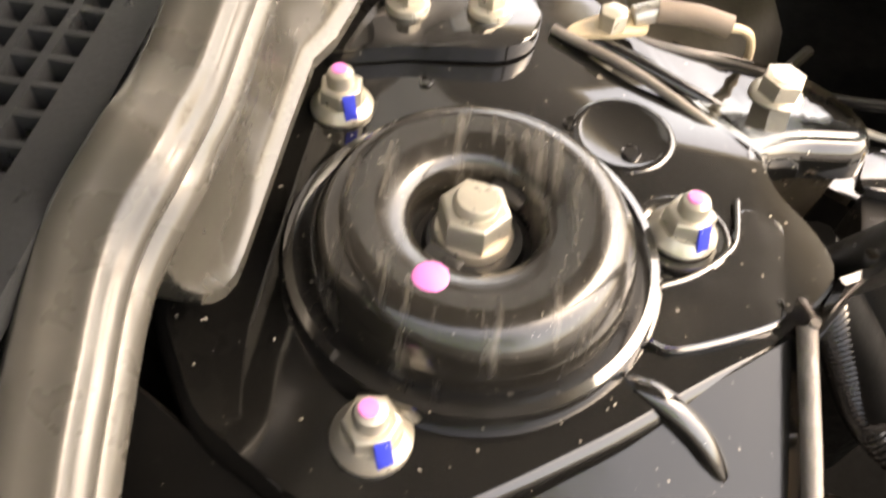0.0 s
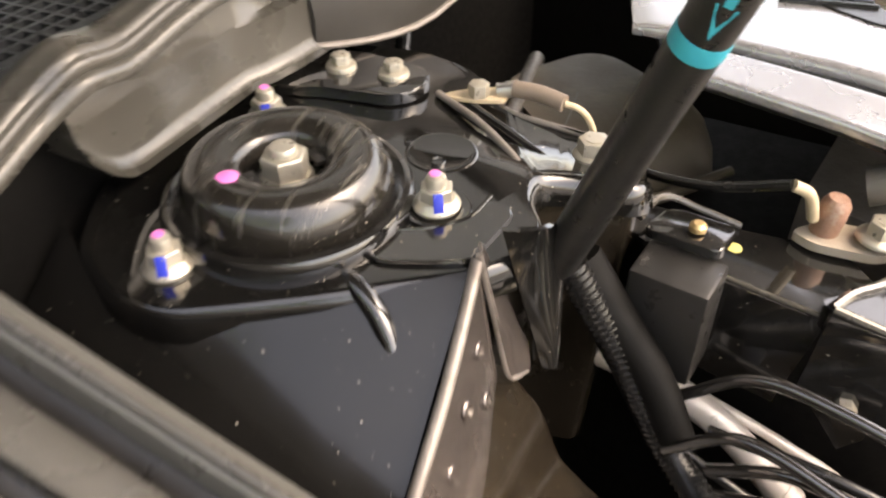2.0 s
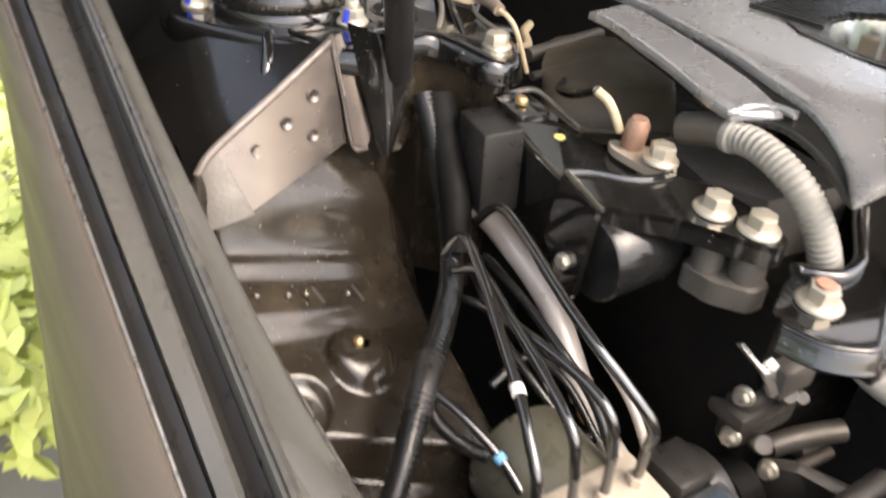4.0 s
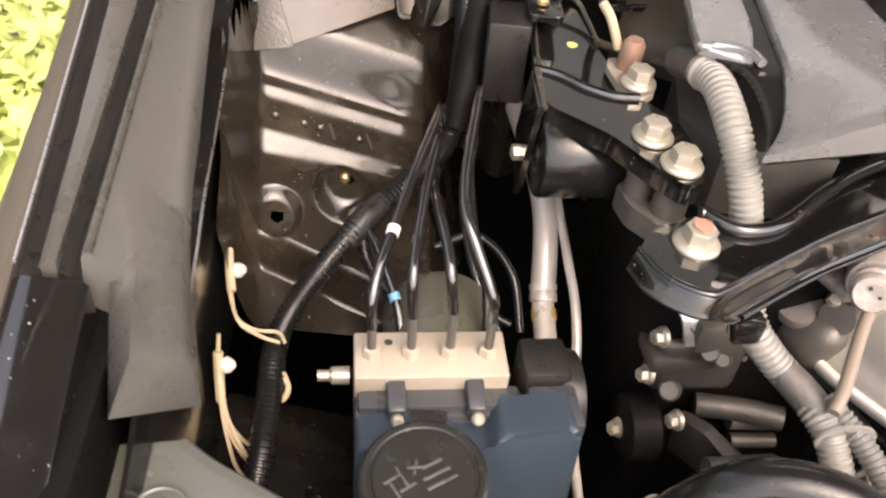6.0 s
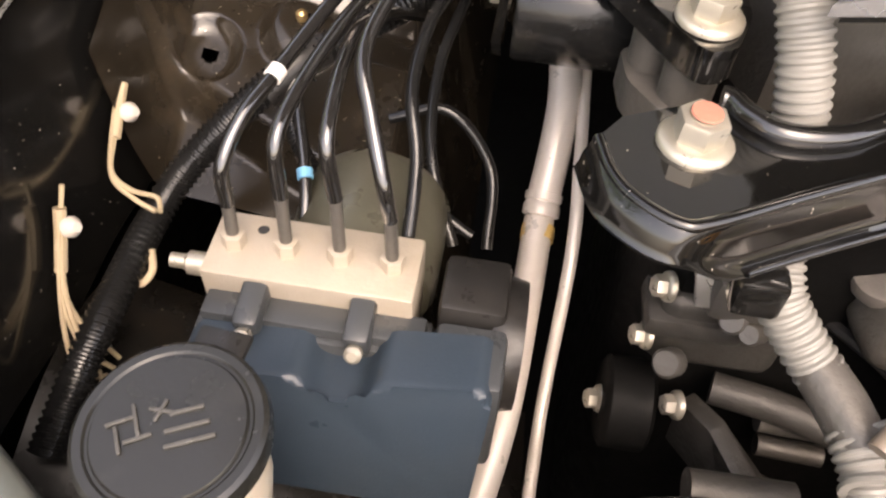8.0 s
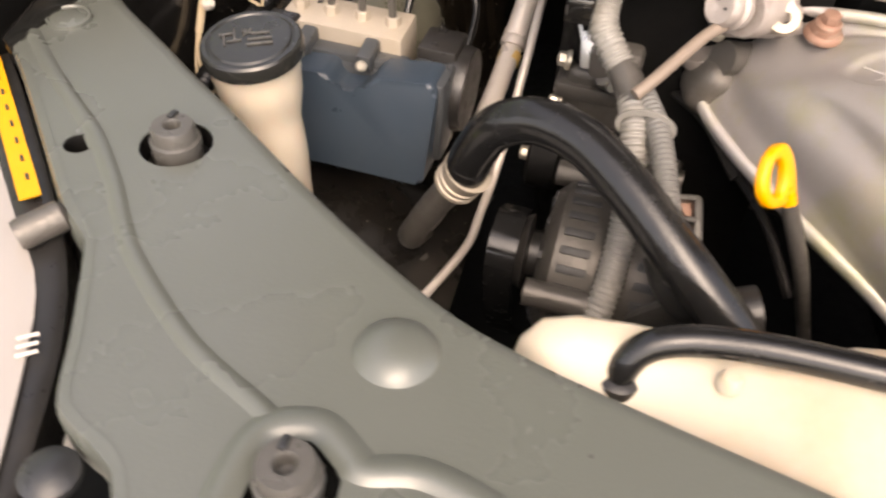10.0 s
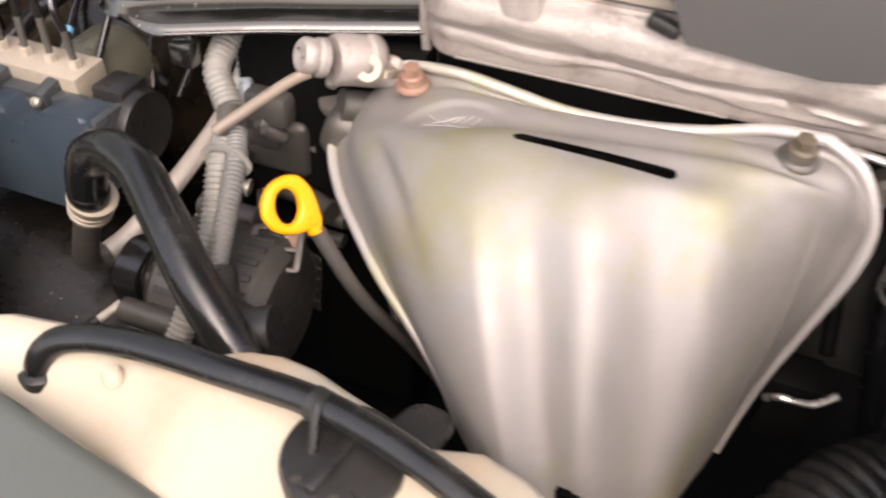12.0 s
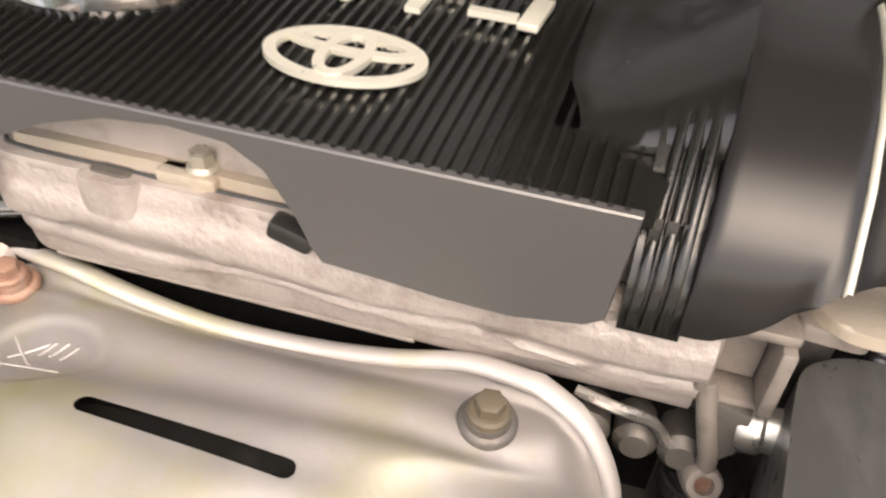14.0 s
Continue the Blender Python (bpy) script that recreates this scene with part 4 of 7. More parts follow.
# ---- engine mount ----
emount = thing("engine_mount", (0.29, -0.3, 0.8), "black engine mount bracket with a round rubber bush", "engine mount")
UP = rounded([(0.250, -0.262), (0.256, -0.255), (0.285, -0.283), (0.300, -0.292), (0.322, -0.294), (0.342, -0.318), (0.350, -0.360), (0.342, -0.384), (0.330, -0.388), (0.316, -0.372), (0.290, -0.335), (0.252, -0.304)], 0.007, 4)
tilt = lambda x, y: 0.10 * (y + 0.30)
part("upper_plate", panel(UP, [], 0.884, 0.005, None, tilt), M["body"], emount)
part("plate_edge", loft([[Vector((x, y, z + tilt(x, y))) for x, y in UP] for z in (0.8835, 0.880, 0.868)], caps=False), M["body"], emount)
part("rolled_lip", tube([(0.252, -0.261, 0.8885), (0.268, -0.270, 0.8885), (0.285, -0.285, 0.887), (0.303, -0.2935, 0.886), (0.321, -0.295, 0.886)], 0.0032, 8), M["body"], emount)
# pale tube laid along the plate edge as a drawn highlight
part("lip_highlight", tube([(0.252, -0.262, 0.8885), (0.2515, -0.303, 0.880)], 0.0026, 8), M["cowlm"], emount)
part("front_flange", facets([(0.251, -0.303, 0.880), (0.253, -0.262, 0.886), (0.249, -0.258, 0.835), (0.246, -0.300, 0.810), (0.247, -0.29, 0.795)], [(0, 1, 2, 3), (3, 2, 4)], 0.005), M["body"], emount)
part("bush_shell", lathe([(0.012, 0.0), (0.031, 0.0), (0.0325, 0.002), (0.0325, 0.058), (0.031, 0.060), (0.012, 0.060)], along((0.252, -0.298, 0.838), (1, 0, 0)), 40), M["rubber"], emount)
part("bush_rubber", lathe([(0.0, 0.002), (0.029, 0.003), (0.029, 0.057), (0, 0.057)], along((0.253, -0.298, 0.838), (1, 0, 0)), 32), M["rubber"], emount)
bolt("bush_bolt", (0.248, -0.284, 0.830), (-1, -0.1, 0.05), 0.0085, "zinc bolt through the rubber bush", high=0.008)
for p, hgt in (((0.319, -0.338, 0.8805), 0), ((0.331, -0.367, 0.8775), 0)):
    bolt("mount_bolt", p, (0.03, -0.06, 1), 0.0145, "zinc flange bolt with a dished head", head=0.0098, high=0.010, group="engine mount bolts")
spacer = bmesh.new()
lathe([(0.012, 0.0), (0.0125, 0.040), (0, 0.040)], Matrix.Translation((0.331, -0.368, 0.836)), 24, spacer)
lathe([(0.011, 0.0), (0.0115, 0.036), (0, 0.036)], Matrix.Translation((0.317, -0.345, 0.840)), 24, spacer)
prism(rounded([(0.303, -0.335), (0.325, -0.330), (0.344, -0.358), (0.341, -0.383), (0.322, -0.384), (0.306, -0.362)], 0.006), 0.822, 0.840, None, 0.002, 2, spacer)
solid("mount_spacer", spacer, M["alloyd"], "bare grey cast spacer under the mount bolts", "spacer")

# arm from the mount to the engine
arm = thing("engine_bracket", (0.40, -0.42, 0.82), "black pressed steel engine mount arm", "mount arm")
FRONT = curve([(0.291, -0.427, 0.858), (0.296, -0.445, 0.858), (0.304, -0.457, 0.858), (0.319, -0.467, 0.858), (0.332, -0.464, 0.858), (0.371, -0.441, 0.858), (0.421, -0.414, 0.859), (0.469, -0.393, 0.860), (0.535, -0.365, 0.862)], 6)
BACK = curve([(0.300, -0.413, 0.858), (0.326, -0.400, 0.858), (0.341, -0.396, 0.858), (0.348, -0.405, 0.858), (0.362, -0.4145, 0.858), (0.386, -0.410, 0.858), (0.412, -0.392, 0.858), (0.434, -0.375, 0.859), (0.475, -0.350, 0.860), (0.535, -0.325, 0.862)], 6)
part("top_plate", panel([(p.x, p.y) for p in FRONT] + [(p.x, p.y) for p in BACK[::-1]], [], 0.858, 0.004), M["armp"], arm)


def face_ring(p):
    """The folded front face under the plate's edge, taller along the free length."""
    f = max(0.0, min(1.0, (p.x - 0.322) / 0.032))
    f = f * f * (3 - 2 * f)
    h = 0.55 + 0.45 * f
    o = Vector((-0.85, -0.5, 0)).lerp(Vector((-0.35, -0.93, 0)), max(0.0, min(1.0, (p.x - 0.300) / 0.03))).normalized()
    return [p + o * a + Vector((0, 0, b)) for a, b in ((0.0, 0.0010), (0.0020, 0.0), (0.0040, -0.0035), (0.0058, -0.0110 * h), (0.0068, -0.0190 * h), (0.0086, -0.0240 * h), (0.0130 * h, -0.0265 * h), (0.0130 * h, -0.0290 * h), (0.002, -0.0270 * h), (-0.002, -0.006))]


part("front_face", loft([face_ring(p) for p in FRONT]), M["armp"], arm, "", 50)
part("worn_edge", tube([p + Vector((0, 0.0, -0.0012)) for p in FRONT], 0.0026, 12, smooth=False), M["armp"], arm, "rounded upper edge")
part("worn_edge", tube([face_ring(p)[6] for p in FRONT if p.x > 0.35], 0.0018, 12, smooth=False), M["armp"], arm, "rolled lower edge")
part("loop_rim", tube([p + Vector((0, 0, 0.003)) for p in BACK if p.x > 0.338], 0.0050, 10, smooth=False), M["body"], arm, "rolled rim round the cable opening")
part("end_box", between(0.352, 0.372, -0.462, -0.448, 0.806, 0.826, 0.003), M["body"], arm)
bolt("arm_bolt", (0.327, -0.424, 0.8582), (0.02, -0.04, 1), 0.0150, "zinc flange bolt with red paint in its head", head=0.0102, high=0.011, group="engine mount bolts")
red = lathe([(0.0062, 0.0), (0.006, 0.0006), (0, 0.0007)], along((0.3274, -0.4246, 0.8735), (0.02, -0.04, 1)), 14)
solid("paint_dab", red, mat("red_brown_paint", (0.50, 0.20, 0.14), 0.5), "faded red paint dab on a bolt head", "paint mark")

# rusty stud and bolt behind the plate
bolt("stud_plate_bolt", (0.323, -0.280, 0.889), (0.05, -0.05, 1), 0.0135, "zinc flange bolt beside a rusty stud", head=0.0095, high=0.010)
stud = thing("rusty_stud", (0.324, -0.25, 0.885), "rusty stud with a beige cable lug", "stud")
part("stud_end", lathe([(0.0085, 0.0), (0.009, 0.012), (0.0085, 0.022), (0.006, 0.026), (0, 0.026)], along((0.3235, -0.250, 0.884), (0.05, -0.1, 1)), 18), M["rust"], stud)
part("lug", prism(rounded([(0.308, -0.246), (0.316, -0.232), (0.334, -0.250), (0.337, -0.285), (0.322, -0.298), (0.310, -0.280)], 0.006), 0.880, 0.886, None, 0.001), M["alloyw"], stud)
part("lead", tube([(0.317, -0.242, 0.897), (0.308, -0.236, 0.918), (0.303, -0.226, 0.925)], 0.0036, 10), M["beige"], stud)
part("cable", tube([(0.303, -0.226, 0.925), (0.320, -0.180, 0.90), (0.350, -0.130, 0.88), (0.40, -0.08, 0.86)], 0.0034, 10), M["rubber"], stud)

# body-side beam with the yellow paint spot, the relay under it
beam = thing("mount_rail", (0.285, -0.2, 0.85), "black mount rail with a yellow paint spot", "mount rail")
BR = rounded([(0.258, -0.262), (0.290, -0.288), (0.322, -0.262), (0.312, -0.205), (0.306, -0.150), (0.278, -0.142), (0.266, -0.165)], 0.006)
part("plate", panel(BR, [], 0.880, 0.005, None, lambda x, y: 0.12 * (y + 0.205) if y > -0.23 else -0.003), M["body"], beam)
part("side", facets([(0.266, -0.165, 0.884), (0.258, -0.262, 0.876), (0.262, -0.25, 0.80), (0.270, -0.165, 0.81)], [(0, 1, 2, 3)], 0.004), M["body"], beam)
part("edge", tube([(0.268, -0.166, 0.885), (0.262, -0.215, 0.880), (0.257, -0.262, 0.8765)], 0.0016, 8), M["cowlm"], beam)
part("yellow_spot", lathe([(0.0046, 0.0), (0.0044, 0.0008), (0, 0.001)], along((0.292, -0.205, 0.8802), (0, 0, 1)), 16), M["yellowp"], beam, "yellow paint spot")
part("lip", tube([(0.276, -0.150, 0.897), (0.300, -0.158, 0.899), (0.309, -0.180, 0.890), (0.313, -0.205, 0.882)], 0.0022, 8), M["cowlm"], beam)
relay = thing("relay_box", (0.245, -0.18, 0.83), "small black relay box hung below the tower arm", "relay")
part("case", box((0.034, 0.046, 0.070), Matrix.Translation((0.244, -0.181, 0.860)) @ Matrix.Rotation(radians(-8), 4, "Z"), 0.0025), M["dull"], relay)
part("screw", lathe([(0.005, 0), (0.005, 0.003), (0.003, 0.005), (0, 0.005)], Matrix.Translation((0.268, -0.184, 0.905)), 14), M["brass"], relay, "brass screw")
part("bracket", prism(rounded([(0.255, -0.200), (0.282, -0.205), (0.286, -0.165), (0.26, -0.155)], 0.006), 0.897, 0.903, None, 0.0014), M["body"], relay)

# tan casting seen below the engine cover
cast = thing("tan_casting", (0.42, -0.1, 0.7), "dusty tan casting beside the engine cover", "engine casting")
part("body", loft([[Vector((0.37 + 0.11 * v + w, -0.19 + 0.17 * v + dy, z)) for w, dy in rounded([(-0.055, 0.03), (0.05, -0.05), (0.12, 0.06), (0.03, 0.12)], 0.035, 5)] for v, z in ((0.3, 0.66), (0.3, 0.80), (0.35, 0.842), (0.42, 0.861), (0.5, 0.866))]), M["tan"], cast)
for k, z in enumerate((0.815, 0.838)):
    part("rib", tube([(0.344, -0.112, z), (0.440, -0.185, z)], 0.004, 8), M["tan"], cast)
part("pipe", tube([(0.400, -0.018, 0.862), (0.46, -0.008, 0.862), (0.510, 0.0, 0.862)], 0.0075, 14), M["alloyd"], cast)
part("thin_pipe", tube([(0.372, -0.064, 0.862), (0.42, -0.060, 0.862), (0.460, -0.054, 0.862)], 0.0042, 12), M["alloyd"], cast)
loopc = thing("rear_cable", (0.42, 0.0, 0.85), "beige sheathed cable curling behind the gas strut", "cable")
part("cable", tube([(0.46, 0.06, 0.86), (0.43, 0.03, 0.866), (0.41, 0.0, 0.862), (0.36, 0.012, 0.872), (0.35, 0.05, 0.87)], 0.005, 12), M["beige"], loopc)
part("dark_cable", tube([(0.40, 0.07, 0.93), (0.36, 0.05, 0.905), (0.355, 0.015, 0.89), (0.39, -0.01, 0.885)], 0.006, 12), M["rubber"], loopc)

# ---- brake hydraulic unit ----
hyd = thing("hydraulic_unit", (0.19, -0.43, 0.64), "brake hydraulic unit with a blue-grey control box and cast block", "hydraulic unit")
T_ = Matrix.Translation
blockm = T_((0.171, -0.4125, 0.7235)) @ Matrix.Rotation(radians(4), 4, "X")
part("block", box((0.106, 0.040, 0.052), blockm, 0.0016), M["alloyw"], hyd, "pale cast block")
part("motor", lathe([(0.0, 0.0), (0.042, 0.0), (0.0445, 0.006), (0.0445, 0.062), (0.040, 0.070), (0.014, 0.074), (0.012, 0.080), (0, 0.080)], along((0.186, -0.394, 0.702), (0, 1, 0.06)), 40), M["olive"], hyd, "olive-grey pump motor")
ec = bmesh.new()
ECU = rounded([(0.118, 0.655), (0.264, 0.655), (0.268, 0.735), (0.262, 0.741), (0.216, 0.736), (0.206, 0.722), (0.186, 0.720), (0.176, 0.732), (0.118, 0.728)], 0.006, 4)
em = Matrix(((1, 0, 0, 0), (0, 0, -1, 0), (0, 1, 0, 0), (0, 0, 0, 1)))
prism(ECU, 0.444, 0.476, em, 0.004, 3, ec)
for v in ec.verts:
    v.co.y -= 0.22 * (0.73 - v.co.z)
part("control_box", ec, M["blue"], hyd, "blue-grey control box lid")
part("housing", between(0.118, 0.235, -0.452, -0.428, 0.690, 0.728, 0.003), M["hgrey"], hyd, "dark grey housing")
part("housing_step", between(0.120, 0.232, -0.448, -0.43, 0.7245, 0.734, 0.003), M["hgrey"], hyd)
part("housing_end", between(0.2365, 0.272, -0.470, -0.4335, 0.665, 0.738, 0.004), M["hgrey"], hyd)
for x in (0.146, 0.200):
    part("post", box((0.013, 0.030, 0.018), T_((x, -0.440, 0.735)) @ Matrix.Rotation(radians(12), 4, "X"), 0.003), M["hgrey"], hyd)
    part("screw", lathe([(0.0045, 0), (0.0045, 0.004), (0.0026, 0.006), (0, 0.006)], along((x, -0.457, 0.733), (0, -0.9, 0.5)), 12), M["zinc"], hyd)
part("connector", between(0.236, 0.270, -0.432, -0.395, 0.665, 0.745, 0.004), M["dull"], hyd, "black plug")
part("connector_ring", lathe([(0.020, 0), (0.034, 0.002), (0.036, 0.010), (0.034, 0.018), (0.020, 0.018)], along((0.262, -0.418, 0.705), (1, 0.0, 0.0)), 28), M["dull"], hyd)
part("side_bolt", lathe([(0.0065, 0), (0.0065, 0.012), (0.004, 0.014), (0.004, 0.022), (0, 0.022)], along((0.115, -0.414, 0.728), (-1, 0, 0)), 12), M["zinc"], hyd)
part("label_bar", box((0.026, 0.0006, 0.0028), T_((0.163, -0.4525, 0.722)), 0), M["cowlm"], hyd)
for x in (0.130, 0.157, 0.184, 0.2105):
    part("port_nut", prism(hexring(0.0064), 0.748, 0.757, T_((x, -0.4145, 0.0)) @ Matrix.Rotation(0.3, 4, "Z"), 0.001), M["alloyw"], hyd)
# black disc drawn for the shade in the port
part("port_hole", lathe([(0.003, 0.7505), (0.0022, 0.7508), (0, 0.7500)], T_((0.142, -0.404, 0)), 12), M["ink"], hyd)

PIPES = [
    [(0.130, -0.4145, 0.752), (0.1295, -0.413, 0.775), (0.1290, -0.410, 0.797), (0.1345, -0.392, 0.812), (0.143, -0.370, 0.8195), (0.158, -0.325, 0.831), (0.174, -0.281, 0.839), (0.188, -0.235, 0.838), (0.196, -0.20, 0.80)],
    [(0.157, -0.4145, 0.752), (0.1565, -0.413, 0.785), (0.1550, -0.408, 0.812), (0.158, -0.388, 0.823), (0.166, -0.345, 0.829), (0.173, -0.312, 0.830), (0.184, -0.265, 0.828), (0.192, -0.225, 0.80)],
    [(0.184, -0.4145, 0.752), (0.1830, -0.414, 0.790), (0.1795, -0.411, 0.818), (0.178, -0.392, 0.828), (0.176, -0.360, 0.829), (0.176, -0.320, 0.822), (0.185, -0.270, 0.800), (0.195, -0.23, 0.775)],
    [(0.2105, -0.4150, 0.752), (0.2095, -0.417, 0.785), (0.2065, -0.419, 0.808), (0.197, -0.400, 0.830), (0.1895, -0.378, 0.846), (0.194, -0.340, 0.853), (0.208, -0.276, 0.860), (0.217, -0.235, 0.855), (0.222, -0.20, 0.82)],
]
for k, pts in enumerate(PIPES):
    pl = thing("brake_pipe", pts[0], "black coated brake pipe rising from the hydraulic block", "brake pipe", "brake pipes")
    part("bare_end", tube(pts[:2], 0.0032, 10), M["alloyd"], pl, "bare pale pipe end")
    part("coated_pipe", tube(pts[1:], 0.0037, 12), M["blackpipe"], pl)
    if k == 0:
        a, b = Vector(pts[4]), Vector(pts[5])
        part("white_ring", lathe([(0.0037, 0), (0.0046, 0.0004), (0.0046, 0.0066), (0.0037, 0.007)], along(a, b - a), 16), M["whitering"], pl, "white marking ring")
low = thing("brake_pipe", (0.2, -0.37, 0.70), "brown-grey brake pipe with a pale blue ring", "brake pipe", "brake pipes")
part("coated_pipe", tube([(0.155, -0.385, 0.72), (0.150, -0.355, 0.742), (0.138, -0.320, 0.760), (0.128, -0.29, 0.765)], 0.0036, 10), M["blackpipe"], low)
part("blue_ring", lathe([(0.0036, 0), (0.0045, 0.0004), (0.0045, 0.006), (0.0036, 0.0064)], along((0.150, -0.355, 0.742), (-0.012, 0.035, 0.018)), 16), M["bluering"], low, "pale blue marking ring")
for pts in ([(0.214, -0.395, 0.74), (0.213, -0.365, 0.775), (0.205, -0.335, 0.80), (0.208, -0.28, 0.81), (0.22, -0.22, 0.80)],
            [(0.235, -0.35, 0.70), (0.215, -0.315, 0.735), (0.210, -0.26, 0.76), (0.22, -0.20, 0.78)],
            [(0.165, -0.33, 0.70), (0.20, -0.325, 0.715), (0.245, -0.34, 0.70)],
            [(0.185, -0.29, 0.74), (0.22, -0.285, 0.748), (0.25, -0.30, 0.72), (0.255, -0.34, 0.69)]):
    solid("brake_pipe", tube(pts, 0.0036, 10), M["rubber"], "black coated brake pipe bending behind the hydraulic block", "brake pipe", group="brake pipes")

# ---- wiring on the left ----
har = thing("wiring_harness", (0.1, -0.3, 0.7), "black corrugated wiring harness across the wheel apron", "wiring harness")
part("conduit", corrugated([(0.214, -0.128, 0.90), (0.212, -0.165, 0.845), (0.200, -0.205, 0.790), (0.165, -0.250, 0.778), (0.128, -0.288, 0.768), (0.098, -0.318, 0.748), (0.072, -0.342, 0.722), (0.060, -0.366, 0.705), (0.058, -0.405, 0.700), (0.055, -0.45, 0.69), (0.045, -0.50, 0.66)], 0.0098), M["rubber"], har)
part("tape", tube([(0.112, -0.304, 0.757), (0.128, -0.288, 0.768), (0.142, -0.273, 0.772)], 0.0104, 14), M["dull"], har, "wrapped tape")
part("branch", corrugated([(0.125, -0.290, 0.762), (0.130, -0.310, 0.742), (0.150, -0.335, 0.728), (0.175, -0.345, 0.722)], 0.0055, 0.003), M["rubber"], har)
for strands, tape, cl in ((([(0.020, -0.277, 0.755), (0.020, -0.303, 0.745), (0.024, -0.317, 0.736), (0.026, -0.332, 0.728), (0.032, -0.352, 0.722), (0.046, -0.360, 0.718), (0.062, -0.362, 0.717), (0.068, -0.372, 0.716)],
                             [(0.021, -0.290, 0.750), (0.022, -0.312, 0.738), (0.026, -0.336, 0.728), (0.034, -0.356, 0.721), (0.050, -0.365, 0.716), (0.064, -0.370, 0.714)]),
                            [(0.022, -0.300, 0.746), (0.024, -0.317, 0.736), (0.026, -0.330, 0.729)], (0.028, -0.314, 0.736)),
                           (([(0.024, -0.386, 0.742), (0.023, -0.398, 0.722), (0.025, -0.416, 0.700), (0.036, -0.430, 0.686), (0.048, -0.434, 0.672), (0.058, -0.437, 0.660)],
                             [(0.024, -0.400, 0.722), (0.026, -0.418, 0.700), (0.034, -0.434, 0.684), (0.044, -0.442, 0.670), (0.057, -0.442, 0.656)],
                             [(0.024, -0.402, 0.722), (0.026, -0.420, 0.699), (0.031, -0.436, 0.682), (0.036, -0.446, 0.668), (0.044, -0.449, 0.657), (0.056, -0.445, 0.654)],
                             [(0.025, -0.402, 0.720), (0.029, -0.421, 0.698), (0.040, -0.438, 0.680), (0.050, -0.447, 0.664), (0.054, -0.452, 0.655)]),
                            [(0.0235, -0.394, 0.732), (0.0235, -0.400, 0.720), (0.025, -0.414, 0.702)], (0.027, -0.398, 0.722))):
    w = thing("clip_wires", cl, "beige wires taped to a white plastic clip", "wires", "taped wires")
    for pts in strands:
        part("wire", tube(pts, 0.0015, 6), M["beige"], w)
    part("tape", tube(tape, 0.0036, 8), M["beige"], w)
    part("clip", lathe([(0.0, 0), (0.006, 0.001), (0.006, 0.004), (0.003, 0.008), (0, 0.008)], along(cl, (1, -0.2, 0.4)), 12), M["paper"], w, "off-white clip")
solid("stray_wire", tube([(0.067, -0.390, 0.703), (0.071, -0.400, 0.699), (0.068, -0.407, 0.695), (0.061, -0.409, 0.693), (0.059, -0.414, 0.688)], 0.0022, 8), M["beige"], "short beige wire end beside the harness", "wire")

# near-black tube added in place of the shadowed relays and hoses
part("shade_filler", tube([(0.226, -0.128, 0.895), (0.222, -0.150, 0.870), (0.214, -0.182, 0.835), (0.204, -0.205, 0.800)], 0.0150, 14, scale=lambda t: 1 - 0.25 * t), M["void"], har, "near-black filler for the shadowed parts beside the harness")

# ---- air conditioning lines ----
ac = thing("ac_pipe", (0.285, -0.35, 0.6), "pale aluminium air conditioning pipe", "pipe")
part("upper_pipe", tube([(0.262, -0.10, 0.80), (0.278, -0.16, 0.772), (0.291, -0.226, 0.729), (0.2865, -0.288, 0.675)], 0.0112, 16), M["pipe"], ac)
part("joint", lathe([(0.010, 0), (0.0125, 0.001), (0.0125, 0.006), (0.0112, 0.007), (0.0125, 0.010), (0.0125, 0.016), (0.010, 0.017)], along((0.2875, -0.276, 0.685), (-0.004, -0.075, -0.062)), 20), M["pipe"], ac)
part("amber_band", lathe([(0.0098, 0), (0.0112, 0.0005), (0.0112, 0.010), (0.0098, 0.0105)], along((0.2868, -0.2935, 0.6695), (-0.01, -0.3, -0.12)), 20), M["orange"], ac, "amber plastic band")
part("lower_pipe", tube([(0.2865, -0.290, 0.673), (0.2845, -0.34, 0.652), (0.280, -0.41, 0.630), (0.271, -0.462, 0.612), (0.262, -0.492, 0.606)], 0.0100, 16), M["pipe"], ac)
part("elbow", tube([(0.264, -0.489, 0.606), (0.260, -0.502, 0.607), (0.264, -0.512, 0.622), (0.282, -0.520, 0.662), (0.302, -0.528, 0.700)], 0.0115, 16), M["alloyd"], ac, "dull cast elbow")
hn = Vector((0.024, -0.009, 0.046)).normalized()
part("ferrule", lathe([(0.012, 0), (0.0175, 0.001), (0.0178, 0.005), (0.0166, 0.006), (0.0178, 0.008), (0.0178, 0.011), (0.0166, 0.012), (0.0178, 0.014), (0.0178, 0.019), (0.0192, 0.021), (0.0192, 0.0235), (0.012, 0.024)], along((0.301, -0.527, 0.697), hn), 28), M["alloyw"], ac, "ribbed crimp ferrule")
hose = thing("ac_hose", (0.307, -0.531, 0.69), "thick glossy black rubber hose arching over the bay", "hose")
part("rubber_hose", tube([(0.307, -0.531, 0.712), (0.317, -0.536, 0.742), (0.332, -0.541, 0.768), (0.357, -0.546, 0.782), (0.390, -0.560, 0.784), (0.425, -0.585, 0.774), (0.462, -0.612, 0.755), (0.500, -0.632, 0.728), (0.535, -0.648, 0.690), (0.56, -0.66, 0.63)], 0.0155, 20, 10), M["rubber"], hose)
part("end_cuff", tube([(0.309, -0.532, 0.716), (0.312, -0.5335, 0.726)], 0.0162, 20), M["rubber"], hose)
